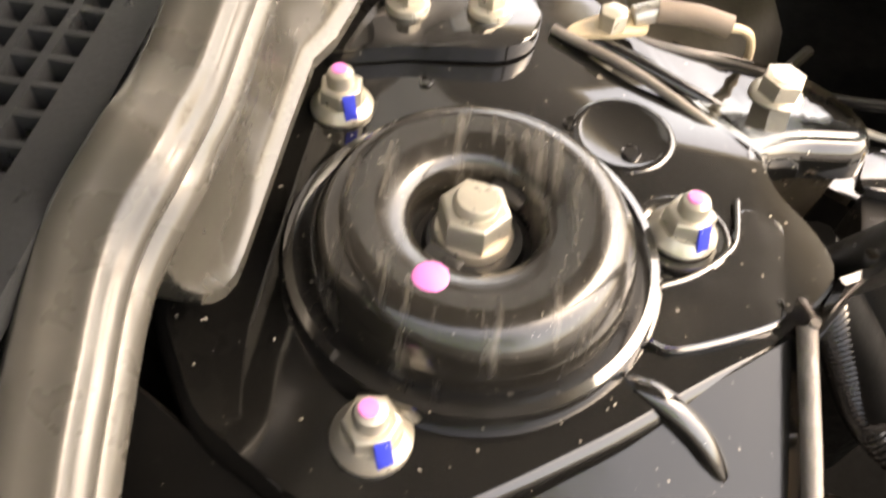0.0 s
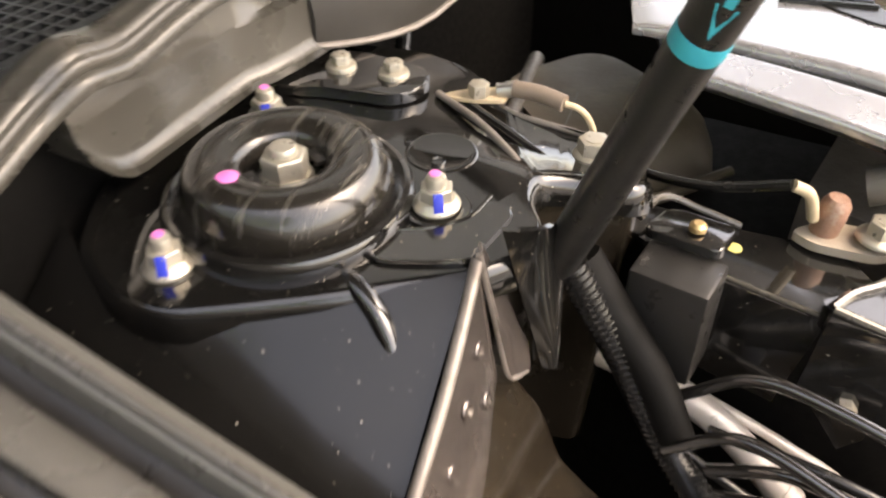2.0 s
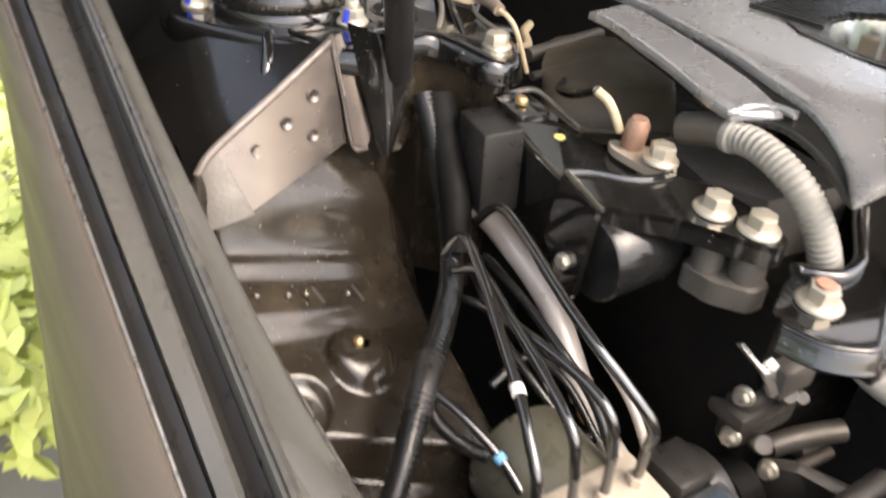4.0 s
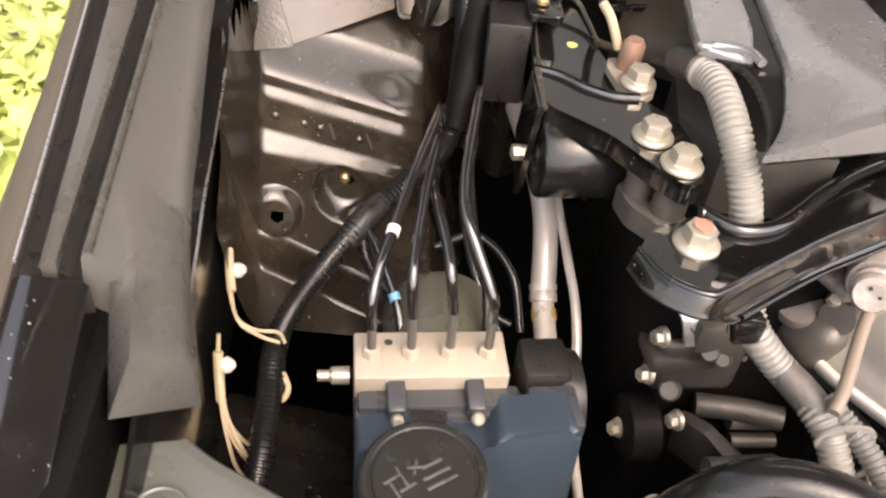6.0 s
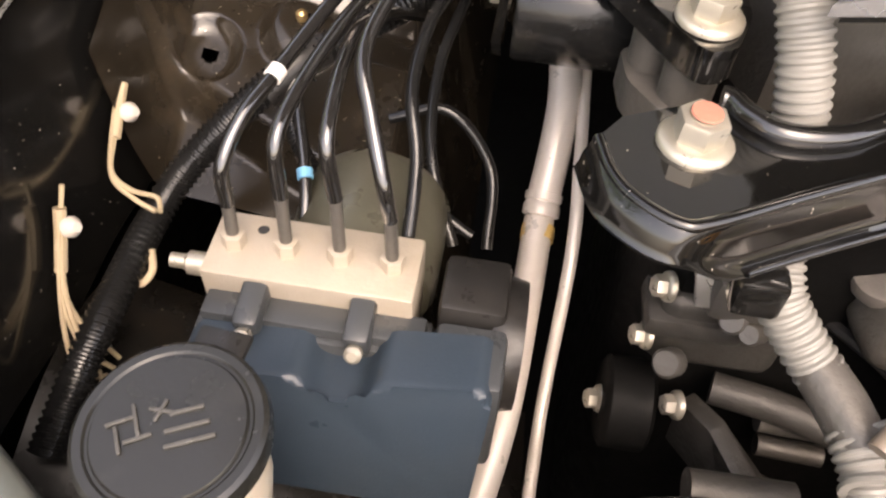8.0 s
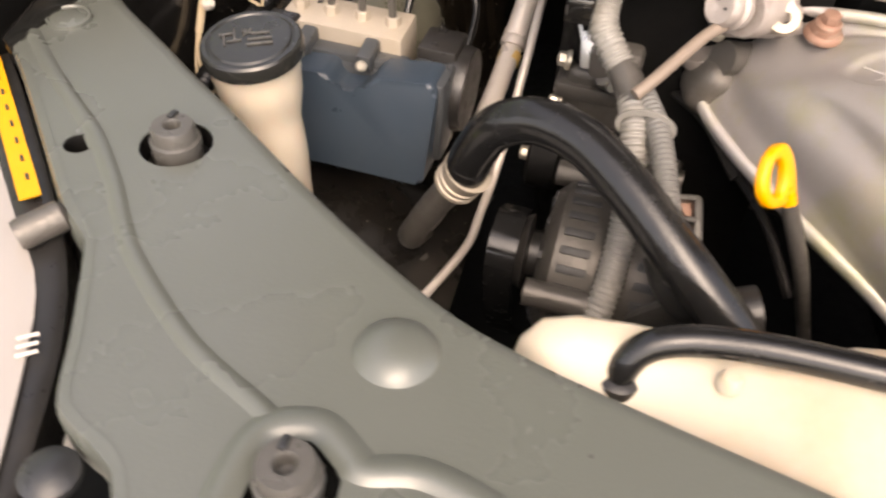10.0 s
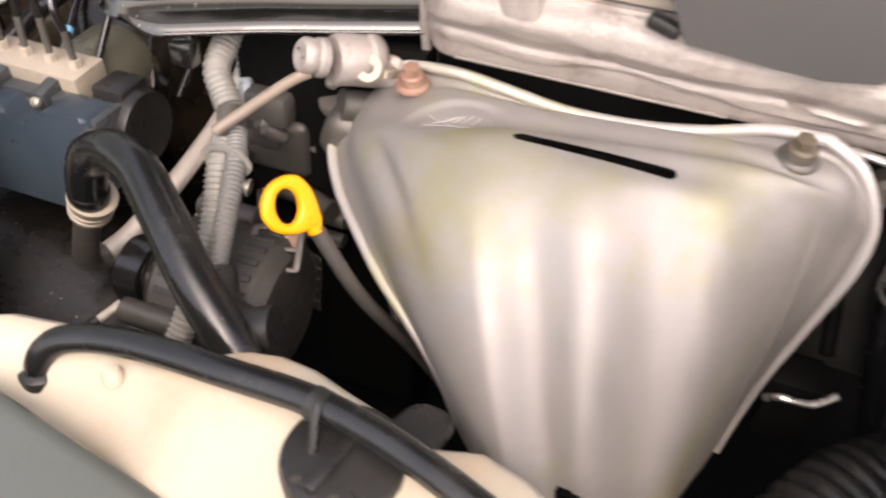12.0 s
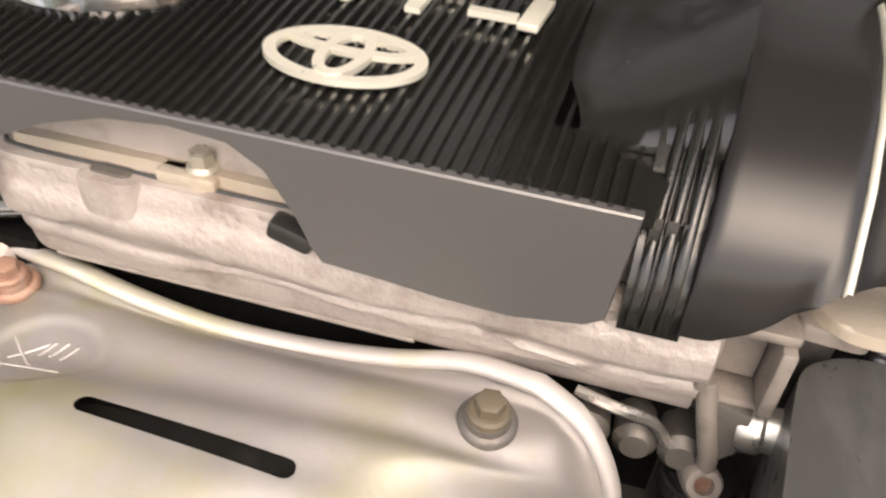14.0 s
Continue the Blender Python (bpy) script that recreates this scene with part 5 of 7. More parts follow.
thin = thing("thin_pipe", (0.3, -0.4, 0.6), "thin pale pipe bent beside the larger pipe", "pipe")
part("run", tube([(0.303, -0.20, 0.74), (0.306, -0.27, 0.712), (0.308, -0.325, 0.682), (0.305, -0.384, 0.612), (0.303, -0.435, 0.590), (0.301, -0.474, 0.580), (0.281, -0.536, 0.570)], 0.0042, 12), M["pipe"], thin)
part("tip", tube([(0.281, -0.536, 0.570), (0.274, -0.553, 0.567)], 0.0055, 12), M["dull"], thin)
solid("deck_nut", lathe([(0.009, 0), (0.009, 0.004), (0.006, 0.005), (0.006, 0.010), (0, 0.010)], along((0.262, -0.478, 0.552), (0, -0.2, 1)), 6), M["alloyd"], "dark nut on the lower deck", "nut")
# ---- washer filler ----
washer = thing("washer_filler", (0.165, -0.55, 0.55), "milky washer filler neck with a black cap", "washer filler")
NECK = [(0.154, -0.5395, 0.7835, 0.0312), (0.1545, -0.5400, 0.770, 0.0316), (0.159, -0.5435, 0.752, 0.0290), (0.164, -0.547, 0.733, 0.0232), (0.171, -0.552, 0.712, 0.0212), (0.172, -0.556, 0.690, 0.0225), (0.174, -0.559, 0.668, 0.0225), (0.173, -0.560, 0.650, 0.0215), (0.168, -0.560, 0.625, 0.0205), (0.164, -0.560, 0.59, 0.0205), (0.160, -0.560, 0.54, 0.021)]
NP = curve([p[:3] for p in NECK], 4)
part("neck", sweep(bmesh.new(), NP, circle(1.0, 28), True, lambda t: table(t * 10, [(i, p[3]) for i, p in enumerate(NECK)])[0]), M["white"], washer, "milky translucent neck")
cm = along((0.154, -0.5395, 0.7840), (-0.06, -0.10, 1))
part("cap", lathe([(0.033, -0.004), (0.0352, -0.002), (0.0360, 0.003), (0.0352, 0.008), (0.0335, 0.0095), (0.0305, 0.0095), (0.0295, 0.0085), (0.0285, 0.0085), (0.0275, 0.0100), (0, 0.0108)], cm, 48), M["capp"], washer, "dark grey cap with moulded symbol")
part("cap_tab", box((0.022, 0.016, 0.004), cm @ T_((-0.014, 0.034, 0.003)) @ Matrix.Rotation(radians(25), 4, "Z"), 0.0015), M["dull"], washer)
for i, (x, y, w, h, a) in enumerate(((-0.010, -0.006, 0.013, 0.0014, -30), (-0.004, -0.010, 0.0014, 0.010, -30), (-0.014, -0.010, 0.0014, 0.010, -30), (-0.009, -0.015, 0.011, 0.0014, -30), (-0.006, 0.002, 0.009, 0.0014, 30), (-0.006, 0.002, 0.009, 0.0014, -70),
                                     (0.006, 0.004, 0.0016, 0.016, -35), (0.011, 0.001, 0.0016, 0.018, -35), (0.001, 0.008, 0.0016, 0.012, -35))):
    part("moulded_mark", box((w, h, 0.0012), cm @ T_((x, y, 0.0112)) @ Matrix.Rotation(radians(a), 4, "Z"), 0.0003), M["greyp"], washer)

# ---- radiator support cover ----
INNER_EDGE = [(0.022, -0.508), (0.043, -0.525), (0.090, -0.556), (0.135, -0.587), (0.171, -0.610), (0.25, -0.664), (0.335, -0.715), (0.388, -0.735), (0.441, -0.747), (0.528, -0.763), (0.613, -0.780), (0.75, -0.80), (0.95, -0.81), (1.2, -0.81)]
OUTER_EDGE = [(1.2, -1.02), (0.40, -1.02), (0.285, -0.900), (0.250, -0.848), (0.222, -0.834), (0.207, -0.824), (0.190, -0.790), (0.172, -0.757), (0.160, -0.737), (0.150, -0.729), (0.134, -0.718), (0.112, -0.697), (0.027, -0.614), (-0.020, -0.570), (-0.026, -0.530), (-0.014, -0.510)]
disc = lambda x, y, r, n=20: [(x + r * math.cos(2 * math.pi * k / n), y + r * math.sin(2 * math.pi * k / n)) for k in range(n)]
CLIPS = [(0.161, -0.651), (0.317, -0.828)]
shroud = thing("radiator_cover", (0.5, -0.85, 0.76), "grained grey plastic radiator support cover with press clips", "radiator cover")
outline = INNER_EDGE + OUTER_EDGE
sb = panel(outline, [disc(*c, 0.0215) for c in CLIPS] + [disc(0.1085, -0.671, 0.0085)], 0.7865, 0.003, None, None)
part("top_panel", sb, M["shroud"], shroud)
E3 = [Vector((x, y, 0.7865)) for x, y in INNER_EDGE]
EC = curve(E3, 6)
rows = []
for i, p in enumerate(EC):
    t = (EC[min(i + 1, len(EC) - 1)] - EC[max(i - 1, 0)]).normalized()
    n = Vector((-t.y, t.x, 0))
    rows.append([p + n * a + Vector((0, 0, b)) for a, b in ((-0.004, 0.0005), (0.0015, 0.0), (0.0042, -0.0035), (0.0052, -0.012), (0.0052, -0.030), (0.0030, -0.030), (0.0030, -0.010), (0.0, -0.004))])
part("rolled_edge", loft(rows), M["shroud"], shroud, "", 50)
O3 = curve([Vector((x, y, 0.7865)) for x, y in OUTER_EDGE[1:]], 4)
rows = []
for i, p in enumerate(O3):
    t = (O3[min(i + 1, len(O3) - 1)] - O3[max(i - 1, 0)]).normalized()
    n = Vector((-t.y, t.x, 0))
    rows.append([p + n * a + Vector((0, 0, b)) for a, b in ((-0.004, 0.0005), (0.001, 0.0), (0.0030, -0.003), (0.0035, -0.022), (0.0015, -0.022), (0.0, -0.004))])
part("outer_edge", loft(rows), M["shroud"], shroud, "", 50)
bead = curve([(0.006, -0.577, 0.7865), (0.040, -0.606, 0.7865), (0.081, -0.637, 0.7865), (0.112, -0.660, 0.7865), (0.146, -0.693, 0.7865), (0.168, -0.718, 0.7865), (0.192, -0.742, 0.7865), (0.242, -0.778, 0.7865), (0.288, -0.799, 0.7865), (0.296, -0.803, 0.7865)], 8)
part("moulded_bead", sweep(bmesh.new(), bead, [(-0.0065, -0.001), (-0.003, 0.0020), (0.0, 0.0028), (0.003, 0.0020), (0.0065, -0.001)], True, None, (0, 0, 1)), M["shroud"], shroud, "", 60)
# raised frame round the second clip
loop = curve([(0.296, -0.860, 0.7865), (0.292, -0.835, 0.7865), (0.296, -0.808, 0.7865), (0.318, -0.798, 0.7865), (0.338, -0.808, 0.7865), (0.345, -0.812, 0.7865), (0.370, -0.806, 0.7865), (0.410, -0.815, 0.7865), (0.46, -0.835, 0.7865)], 8)
part("moulded_bead", sweep(bmesh.new(), loop, [(-0.008, -0.001), (-0.003, 0.0026), (0.002, 0.0036), (0.006, 0.0022), (0.010, -0.001)], True, None, (0, 0, 1)), M["shroud"], shroud, "", 60)
part("recessed_panel", prism(rounded([(0.350, -0.835), (0.372, -0.820), (0.42, -0.83), (0.50, -0.87), (0.48, -0.93), (0.38, -0.92)], 0.012), 0.787, 0.7892, None, 0.0012), M["darkg"], shroud)
part("dome", lathe([(0.021, 0.7862), (0.0195, 0.788), (0.015, 0.7915), (0.009, 0.7935), (0, 0.7942)], T_((0.336, -0.752, 0)), 32), M["shroud"], shroud, "", 60)
part("flat_clip", lathe([(0.016, 0.7862), (0.0158, 0.7890), (0.0140, 0.7896), (0.0130, 0.7885), (0.0120, 0.7890), (0, 0.7893)], T_((0.018, -0.553, 0)), 28), M["shroud"], shroud, "flat round clip")
# lining coloured black for the shade inside the hole
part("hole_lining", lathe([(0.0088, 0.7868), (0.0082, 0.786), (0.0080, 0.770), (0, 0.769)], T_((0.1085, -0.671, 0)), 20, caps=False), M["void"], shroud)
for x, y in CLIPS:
    # well coloured black, so the recess round the clip looks shaded
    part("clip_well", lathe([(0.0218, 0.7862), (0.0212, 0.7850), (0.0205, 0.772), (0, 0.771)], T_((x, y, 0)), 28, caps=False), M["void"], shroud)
    clip = thing("press_clip", (x, y, 0.772), "dark grey push-in clip in its round recess", "clip", "radiator cover clips")
    part("body", lathe([(0.0142, 0.772), (0.0150, 0.787), (0.0148, 0.7905), (0.0132, 0.7915), (0.0129, 0.7985), (0.0118, 0.8005), (0.0055, 0.8007), (0.0046, 0.7995), (0.0044, 0.792), (0, 0.791)], T_((x, y, 0)), 28), M["greyp"], clip)
    part("notch", box((0.004, 0.007, 0.004), T_((x - 0.004, y + 0.008, 0.8005)), 0.0008), M["darkg"], clip)

# ---- headlamp beside the cover ----
lamp = thing("headlamp", (0.05, -0.8, 0.6), "cream-lit headlamp with a black housing and a yellow label", "headlamp")


def lens_fn(u, v):
    ex, ey = smooth(u, [(0.0, -0.05, -0.585), (0.25, 0.020, -0.650), (0.5, 0.098, -0.722), (0.68, 0.142, -0.762), (0.85, 0.175, -0.818), (1.0, 0.215, -0.90)])
    out = Vector((-0.80, -0.60, 0)) * (0.14 * v)
    return Vector((ex, ey, 0.771)) + out + Vector((0, 0, 0.004 * math.sin(6 * v) - 0.12 * v ** 2.5))


part("lens", sheet(lens_fn, 20, 14, 0.003), M["lens"], lamp, "clear lens glowing pale cream")
part("housing", sweep(bmesh.new(), curve([(-0.045, -0.575, 0.772), (0.020, -0.635, 0.772), (0.100, -0.713, 0.770), (0.138, -0.756, 0.768), (0.165, -0.80, 0.766), (0.190, -0.86, 0.764), (0.22, -0.93, 0.762)], 6), [(-0.014, -0.03), (-0.014, 0.0005), (-0.010, 0.003), (0.006, 0.002), (0.009, 0.0), (0.009, -0.03)], True, None, (0, 0, 1)), M["dull"], lamp, "black lamp housing rim")
part("yellow_label", sweep(bmesh.new(), [Vector((lerp(-0.03, 0.103, k / 10), lerp(-0.585, -0.712, k / 10), 0.7785 - 0.002 * k / 10)) for k in range(11)], [(-0.006, 0.0), (-0.006, 0.0008), (0.006, 0.0008), (0.006, 0.0)], True, None, (0, 0, 1)), M["label"], lamp, "yellow warning label")
for k in range(9):
    f = 0.1 + k * 0.1
    part("label_bar", box((0.006, 0.0016, 0.0006), T_((lerp(-0.03, 0.103, f) + 0.001, lerp(-0.585, -0.712, f) + 0.001, 0.7798 - 0.002 * f)) @ Matrix.Rotation(radians(-45), 4, "Z"), 0), M["ink"], lamp)
part("adjuster", lathe([(0.008, 0), (0.009, 0.003), (0.009, 0.025), (0.005, 0.028), (0, 0.028)], along((0.118, -0.742, 0.779), (0.55, 0.75, 0.1)), 20), M["alloyd"], lamp, "grey adjuster screw")
for k in range(3):
    part("white_mark", box((0.010, 0.0018, 0.0008), T_((0.162 + 0.003 * k, -0.793 - 0.0045 * k, 0.7735)) @ Matrix.Rotation(radians(40), 4, "Z"), 0), M["paper"], lamp)
part("corner_bolt", lathe([(0.013, 0), (0.013, 0.004), (0.008, 0.008), (0, 0.009)], T_((0.218, -0.852, 0.772)), 24), M["darkg"], lamp)

# ---- coolant reservoir ----
SEC = [(0.383, -0.716, 0.752), (0.387, -0.706, 0.777), (0.396, -0.699, 0.787), (0.412, -0.694, 0.790), (0.440, -0.688, 0.788), (0.470, -0.685, 0.786), (0.505, -0.687, 0.787), (0.530, -0.679, 0.792), (0.545, -0.671, 0.793), (0.562, -0.667, 0.793), (0.582, -0.668, 0.792), (0.602, -0.673, 0.790),
       (0.622, -0.677, 0.788), (0.642, -0.684, 0.788), (0.660, -0.689, 0.792), (0.680, -0.686, 0.796), (0.704, -0.692, 0.795), (0.729, -0.704, 0.793), (0.752, -0.718, 0.790), (0.778, -0.736, 0.784), (0.798, -0.754, 0.765), (0.806, -0.768, 0.735)]
tank = thing("coolant_reservoir", (0.58, -0.74, 0.62), "milky coolant reservoir with a black cap", "coolant reservoir")
rings = []
for i, (x, yb, zt) in enumerate(SEC):
    yf = -0.86 if x > 0.49 else lerp(-0.755, -0.86, (x - 0.384) / 0.106)
    zt2 = zt - 0.010 * math.sin(x * 40) ** 2
    ring = [Vector(p) for p in ((x, yb - 0.004, 0.62), (x, yb - 0.001, 0.70), (x, yb, zt - 0.020), (x, yb - 0.003, zt - 0.008), (x, yb - 0.010, zt - 0.001), (x, yb - 0.022, zt + 0.002), (x, yb - 0.050, zt2), (x, yb - 0.080, zt2 - 0.008), (x, yf + 0.01, zt2 - 0.022), (x, yf, zt - 0.05), (x, yf, 0.62))]
    for p in ring:
        back = max(0.0, yb - 0.008 - p.y)
        if p.z > 0.70:
            p.z -= min(0.030, 0.85 * back) * max(0.0, min(1.0, (0.52 - x) / 0.06))
        p.x += 0.9 * min(back, 0.05) * max(0.0, 1 - i / 5)
    rings.append(ring)
part("body", loft(rings), M["white"], tank, "", 70)
for p in ((0.4765, -0.690, 0.778), (0.4875, -0.714, 0.779)):
    part("nub", lathe([(0.0058, 0), (0.0058, 0.006), (0.004, 0.009), (0, 0.0095)], T_(p), 14), M["white"], tank)
part("hose_nipple", lathe([(0.011, 0), (0.011, 0.010), (0.008, 0.012), (0, 0.012)], T_((0.4390, -0.7165, 0.758)), 18), M["dull"], tank)
cap = part("cap", lathe([(0.028, 0.776), (0.0305, 0.778), (0.0310, 0.787), (0.0295, 0.7905), (0.026, 0.7915), (0, 0.7925)], T_((0.620, -0.716, 0)), 40), M["dull"], tank, "black screw cap")
part("grip", box((0.007, 0.040, 0.005), T_((0.618, -0.722, 0.794)) @ Matrix.Rotation(radians(-12), 4, "Z"), 0.0015), M["dull"], cap)
part("tab", prism(rounded([(0.628, -0.700), (0.640, -0.672), (0.662, -0.675), (0.656, -0.705), (0.640, -0.715)], 0.007), 0.783, 0.790, None, 0.0016), M["dull"], cap)
for k in range(6):
    part("moulded_mark", box((0.003, 0.0045, 0.001), T_((0.600 + 0.008 * k, -0.7045 + 0.0015 * k, 0.7925)) @ Matrix.Rotation(0.3, 4, "Z"), 0), M["cowlm"], cap)
for k in range(3):
    part("moulded_mark", box((0.005, 0.003, 0.001), T_((0.606 + 0.010 * k, -0.737 - 0.001 * k, 0.7918)) @ Matrix.Rotation(0.2, 4, "Z"), 0), M["cowlm"], cap)
ohose = thing("overflow_hose", (0.55, -0.71, 0.78), "black rubber overflow hose lying on the reservoir", "hose")
part("hose", tube([(0.4390, -0.7165, 0.760), (0.4395, -0.7150, 0.773), (0.4450, -0.7100, 0.7830), (0.4560, -0.7055, 0.7890), (0.475, -0.7015, 0.7925), (0.505, -0.7005, 0.797), (0.550, -0.702, 0.801), (0.597, -0.7025, 0.8025), (0.640, -0.7105, 0.804), (0.686, -0.726, 0.805), (0.726, -0.743, 0.803), (0.770, -0.770, 0.800), (0.82, -0.82, 0.797)], 0.0079, 16, 8), M["rubber"], ohose)
part("joint", lathe([(0.0079, 0), (0.0089, 0.0006), (0.0089, 0.008), (0.0079, 0.0086)], along((0.597, -0.7025, 0.8025), (0.043, -0.009, 0.001)), 18), M["dull"], ohose)
part("clip_strap", tube([(0.606, -0.722, 0.790), (0.603, -0.7065, 0.8100), (0.608, -0.694, 0.790)], 0.0022, 8), M["dull"], ohose)
sensor = thing("pressure_fitting", (0.272, -0.578, 0.545), "small metal service fitting low beside the filler neck", "fitting")
part("valve", lathe([(0.008, 0), (0.008, 0.018), (0.0095, 0.020), (0.0095, 0.030), (0.007, 0.034), (0, 0.035)], T_((0.272, -0.578, 0.553)), 18), M["alloyd"], sensor)
part("cap", lathe([(0.0088, 0), (0.0088, 0.006), (0.006, 0.009), (0, 0.010)], T_((0.272, -0.578, 0.587)), 18), M["paper"], sensor)

# ---- dipstick ----
dip = thing("dipstick", (0.52, -0.56, 0.6), "yellow ring-handled oil dipstick", "dipstick")
dm = along((0.5045, -0.556, 0.7875), (0.50, -0.80, 0.33))
DA = Vector((0.510, -0.561, 0.770))
up_ = (Vector((0.4965, -0.5505, 0.8065)) - DA).normalized()
sd = up_.cross(Vector((0.86, -0.45, 0.25))).normalized()
nf = sd.cross(up_)
ring_m = Matrix((sd, up_, nf)).transposed().to_4x4()
ring_m.translation = DA + up_ * 0.0185
handle = panel(rounded([(0.82 * x, 0.88 * y) for x, y in ((0.002, 0.0235), (-0.014, 0.0205), (-0.024, 0.008), (-0.0255, -0.004), (-0.018, -0.016), (-0.004, -0.0215), (0.012, -0.0225), (0.0245, -0.0215), (0.0235, -0.004), (0.0205, 0.010), (0.013, 0.0205))], 0.007, 4),
               [[(-0.0025 + 0.0090 * math.cos(-2 * math.pi * k / 28), 0.0005 + 0.0120 * math.sin(-2 * math.pi * k / 28)) for k in range(28)]], 0.0035, 0.007)
bmesh.ops.bevel(handle, geom=[e for e in handle.edges if e.calc_face_angle(0) > 0.9], offset=0.0022, segments=3, affect="EDGES", profile=0.5)
bmesh.ops.transform(handle, matrix=ring_m, verts=handle.verts)
part("handle", handle, M["yellow"], dip, "yellow plastic ring handle", 60)
part("collar", tube([DA + up_ * 0.002 + sd * 0.013, DA - up_ * 0.004 + sd * 0.0145], 0.0055, 12), M["yellow"], dip)
part("tube", tube([DA - up_ * 0.001 + sd * 0.014, (0.545, -0.540, 0.708), (0.575, -0.504, 0.627), (0.60, -0.48, 0.56)], 0.0055, 12), M["alloyd"], dip, "dull metal guide tube")

# ---- alternator and wiring in front of the engine ----
alt = thing("alternator", (0.43, -0.53, 0.58), "grey cast alternator with cooling slots and a belt pulley", "alternator")
am = along((0.372, -0.525, 0.645), (1, 0.02, 0))
part("housing", lathe([(0.0, 0.0), (0.030, 0.0), (0.052, 0.004), (0.060, 0.012), (0.062, 0.040), (0.060, 0.045), (0.060, 0.060), (0.062, 0.065), (0.060, 0.092), (0.050, 0.102), (0, 0.104)], am, 48), M["altm"], alt)
# vent openings are black blocks, their inner shade put into the colour
for k in range(28):
    a = 2 * math.pi * k / 28
    for z0, z1 in ((0.016, 0.037), (0.070, 0.088)):
        part("cooling_slot", box((0.004, 0.0060, z1 - z0), am @ Matrix.Rotation(a, 4, "Z") @ T_((0.0605, 0, (z0 + z1) / 2)), 0.001), M["ink"], alt)
for k in range(12):
    a = 2 * math.pi * (k + 0.5) / 12
    part("face_slot", box((0.018, 0.006, 0.003), am @ Matrix.Rotation(a, 4, "Z") @ T_((0.042, 0, 0.0028)), 0.001), M["ink"], alt)
part("pulley", lathe([(0, -0.036), (0.020, -0.036), (0.029, -0.034), (0.030, -0.031), (0.026, -0.029), (0.028, -0.026), (0.0255, -0.023), (0.028, -0.020), (0.0255, -0.017), (0.028, -0.014), (0.030, -0.010), (0.018, -0.008), (0.018, 0.002), (0, 0.002)], am, 36), M["dull"], alt)
for a in (40, 160, 280):
    part("lug", lathe([(0.010, -0.002), (0.010, 0.05), (0.006, 0.052), (0, 0.052)], am @ Matrix.Rotation(radians(a), 4, "Z") @ T_((0.066, 0, 0)), 16), M["altm"], alt)
vm = along((0.4594, -0.5085, 0.6960), (0.15, -0.55, 0.82), 0)
vent = bmesh.new()
for x in (-0.018, 0.018):
    box((0.006, 0.034, 0.010), vm @ T_((x, 0, 0)), 0.0015, 2, vent)
for y in (-0.016, 0.0, 0.016):
    box((0.038, 0.0045, 0.010), vm @ T_((0, y, 0)), 0.0015, 2, vent)
part("vent_grille", vent, M["altm"], alt, "open rear vent")
part("vent_floor", box((0.036, 0.034, 0.004), vm @ T_((0, 0, -0.006)), 0), M["rust"], alt, "rusty winding inside the vent")
belt = bmesh.new()
sweep(belt, curve([(0.346, -0.497, 0.660), (0.346, -0.530, 0.676), (0.346, -0.556, 0.650), (0.346, -0.52, 0.55), (0.346, -0.44, 0.44)], 8), [(-0.0025, -0.011), (-0.0025, 0.011), (0.0025, 0.011), (0.0025, -0.011)], True, None, (1, 0, 0))
solid("drive_belt", belt, M["rubber"], "ribbed black drive belt on the alternator pulley", "drive belt")
brk = thing("alternator_bracket", (0.40, -0.42, 0.62), "grey cast alternator bracket with bolts", "bracket")
part("web", facets([(0.386, -0.398, 0.660), (0.400, -0.420, 0.668), (0.425, -0.470, 0.660), (0.445, -0.500, 0.676), (0.460, -0.500, 0.650), (0.42, -0.44, 0.620), (0.388, -0.40, 0.62)], [(0, 1, 5, 6), (1, 2, 4, 5), (2, 3, 4)], 0.012, None, 0.002), M["altm"], brk)
part("tensioner_rod", tube([(0.395, -0.395, 0.662), (0.430, -0.404, 0.665), (0.460, -0.416, 0.667)], 0.010, 14), M["altm"], brk)
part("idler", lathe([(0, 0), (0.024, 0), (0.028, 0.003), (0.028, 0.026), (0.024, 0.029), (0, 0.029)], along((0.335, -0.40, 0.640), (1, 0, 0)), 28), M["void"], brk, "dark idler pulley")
part("block", between(0.370, 0.412, -0.402, -0.372, 0.728, 0.758, 0.006), M["alloyd"], brk, "pale cast block")
part("cast_boss", between(0.352, 0.425, -0.392, -0.355, 0.672, 0.730, 0.009, 3), M["altm"], brk)
part("cast_ledge", between(0.345, 0.400, -0.396, -0.360, 0.700, 0.716, 0.005), M["altm"], brk)
for p, r, h in (((0.392, -0.392, 0.722), 0.0075, 0.016), ((0.404, -0.394, 0.716), 0.0060, 0.022), ((0.365, -0.402, 0.690), 0.0085, 0.012)):
    part("small_boss", lathe([(r, 0), (r, h * 0.8), (r * 0.8, h), (0, h)], along(p, (-0.5, -0.6, 0.6)), 16), M["alloyd"], brk)
part("upper_tube", tube([(0.425, -0.402, 0.650), (0.445, -0.403, 0.650), (0.468, -0.404, 0.651)], 0.0085, 14), M["alloyd"], brk)
part("lower_tube", tube([(0.430, -0.408, 0.630), (0.450, -0.409, 0.630), (0.468, -0.410, 0.631)], 0.0065, 14), M["altm"], brk)
for k in range(5):
    part("fin", box((0.044, 0.003, 0.012), T_((0.432 + 0.004 * k, -0.420 - 0.009 * k, 0.612 - 0.004 * k)) @ Matrix.Rotation(radians(-20), 4, "Z"), 0.001), M["altm"], brk)
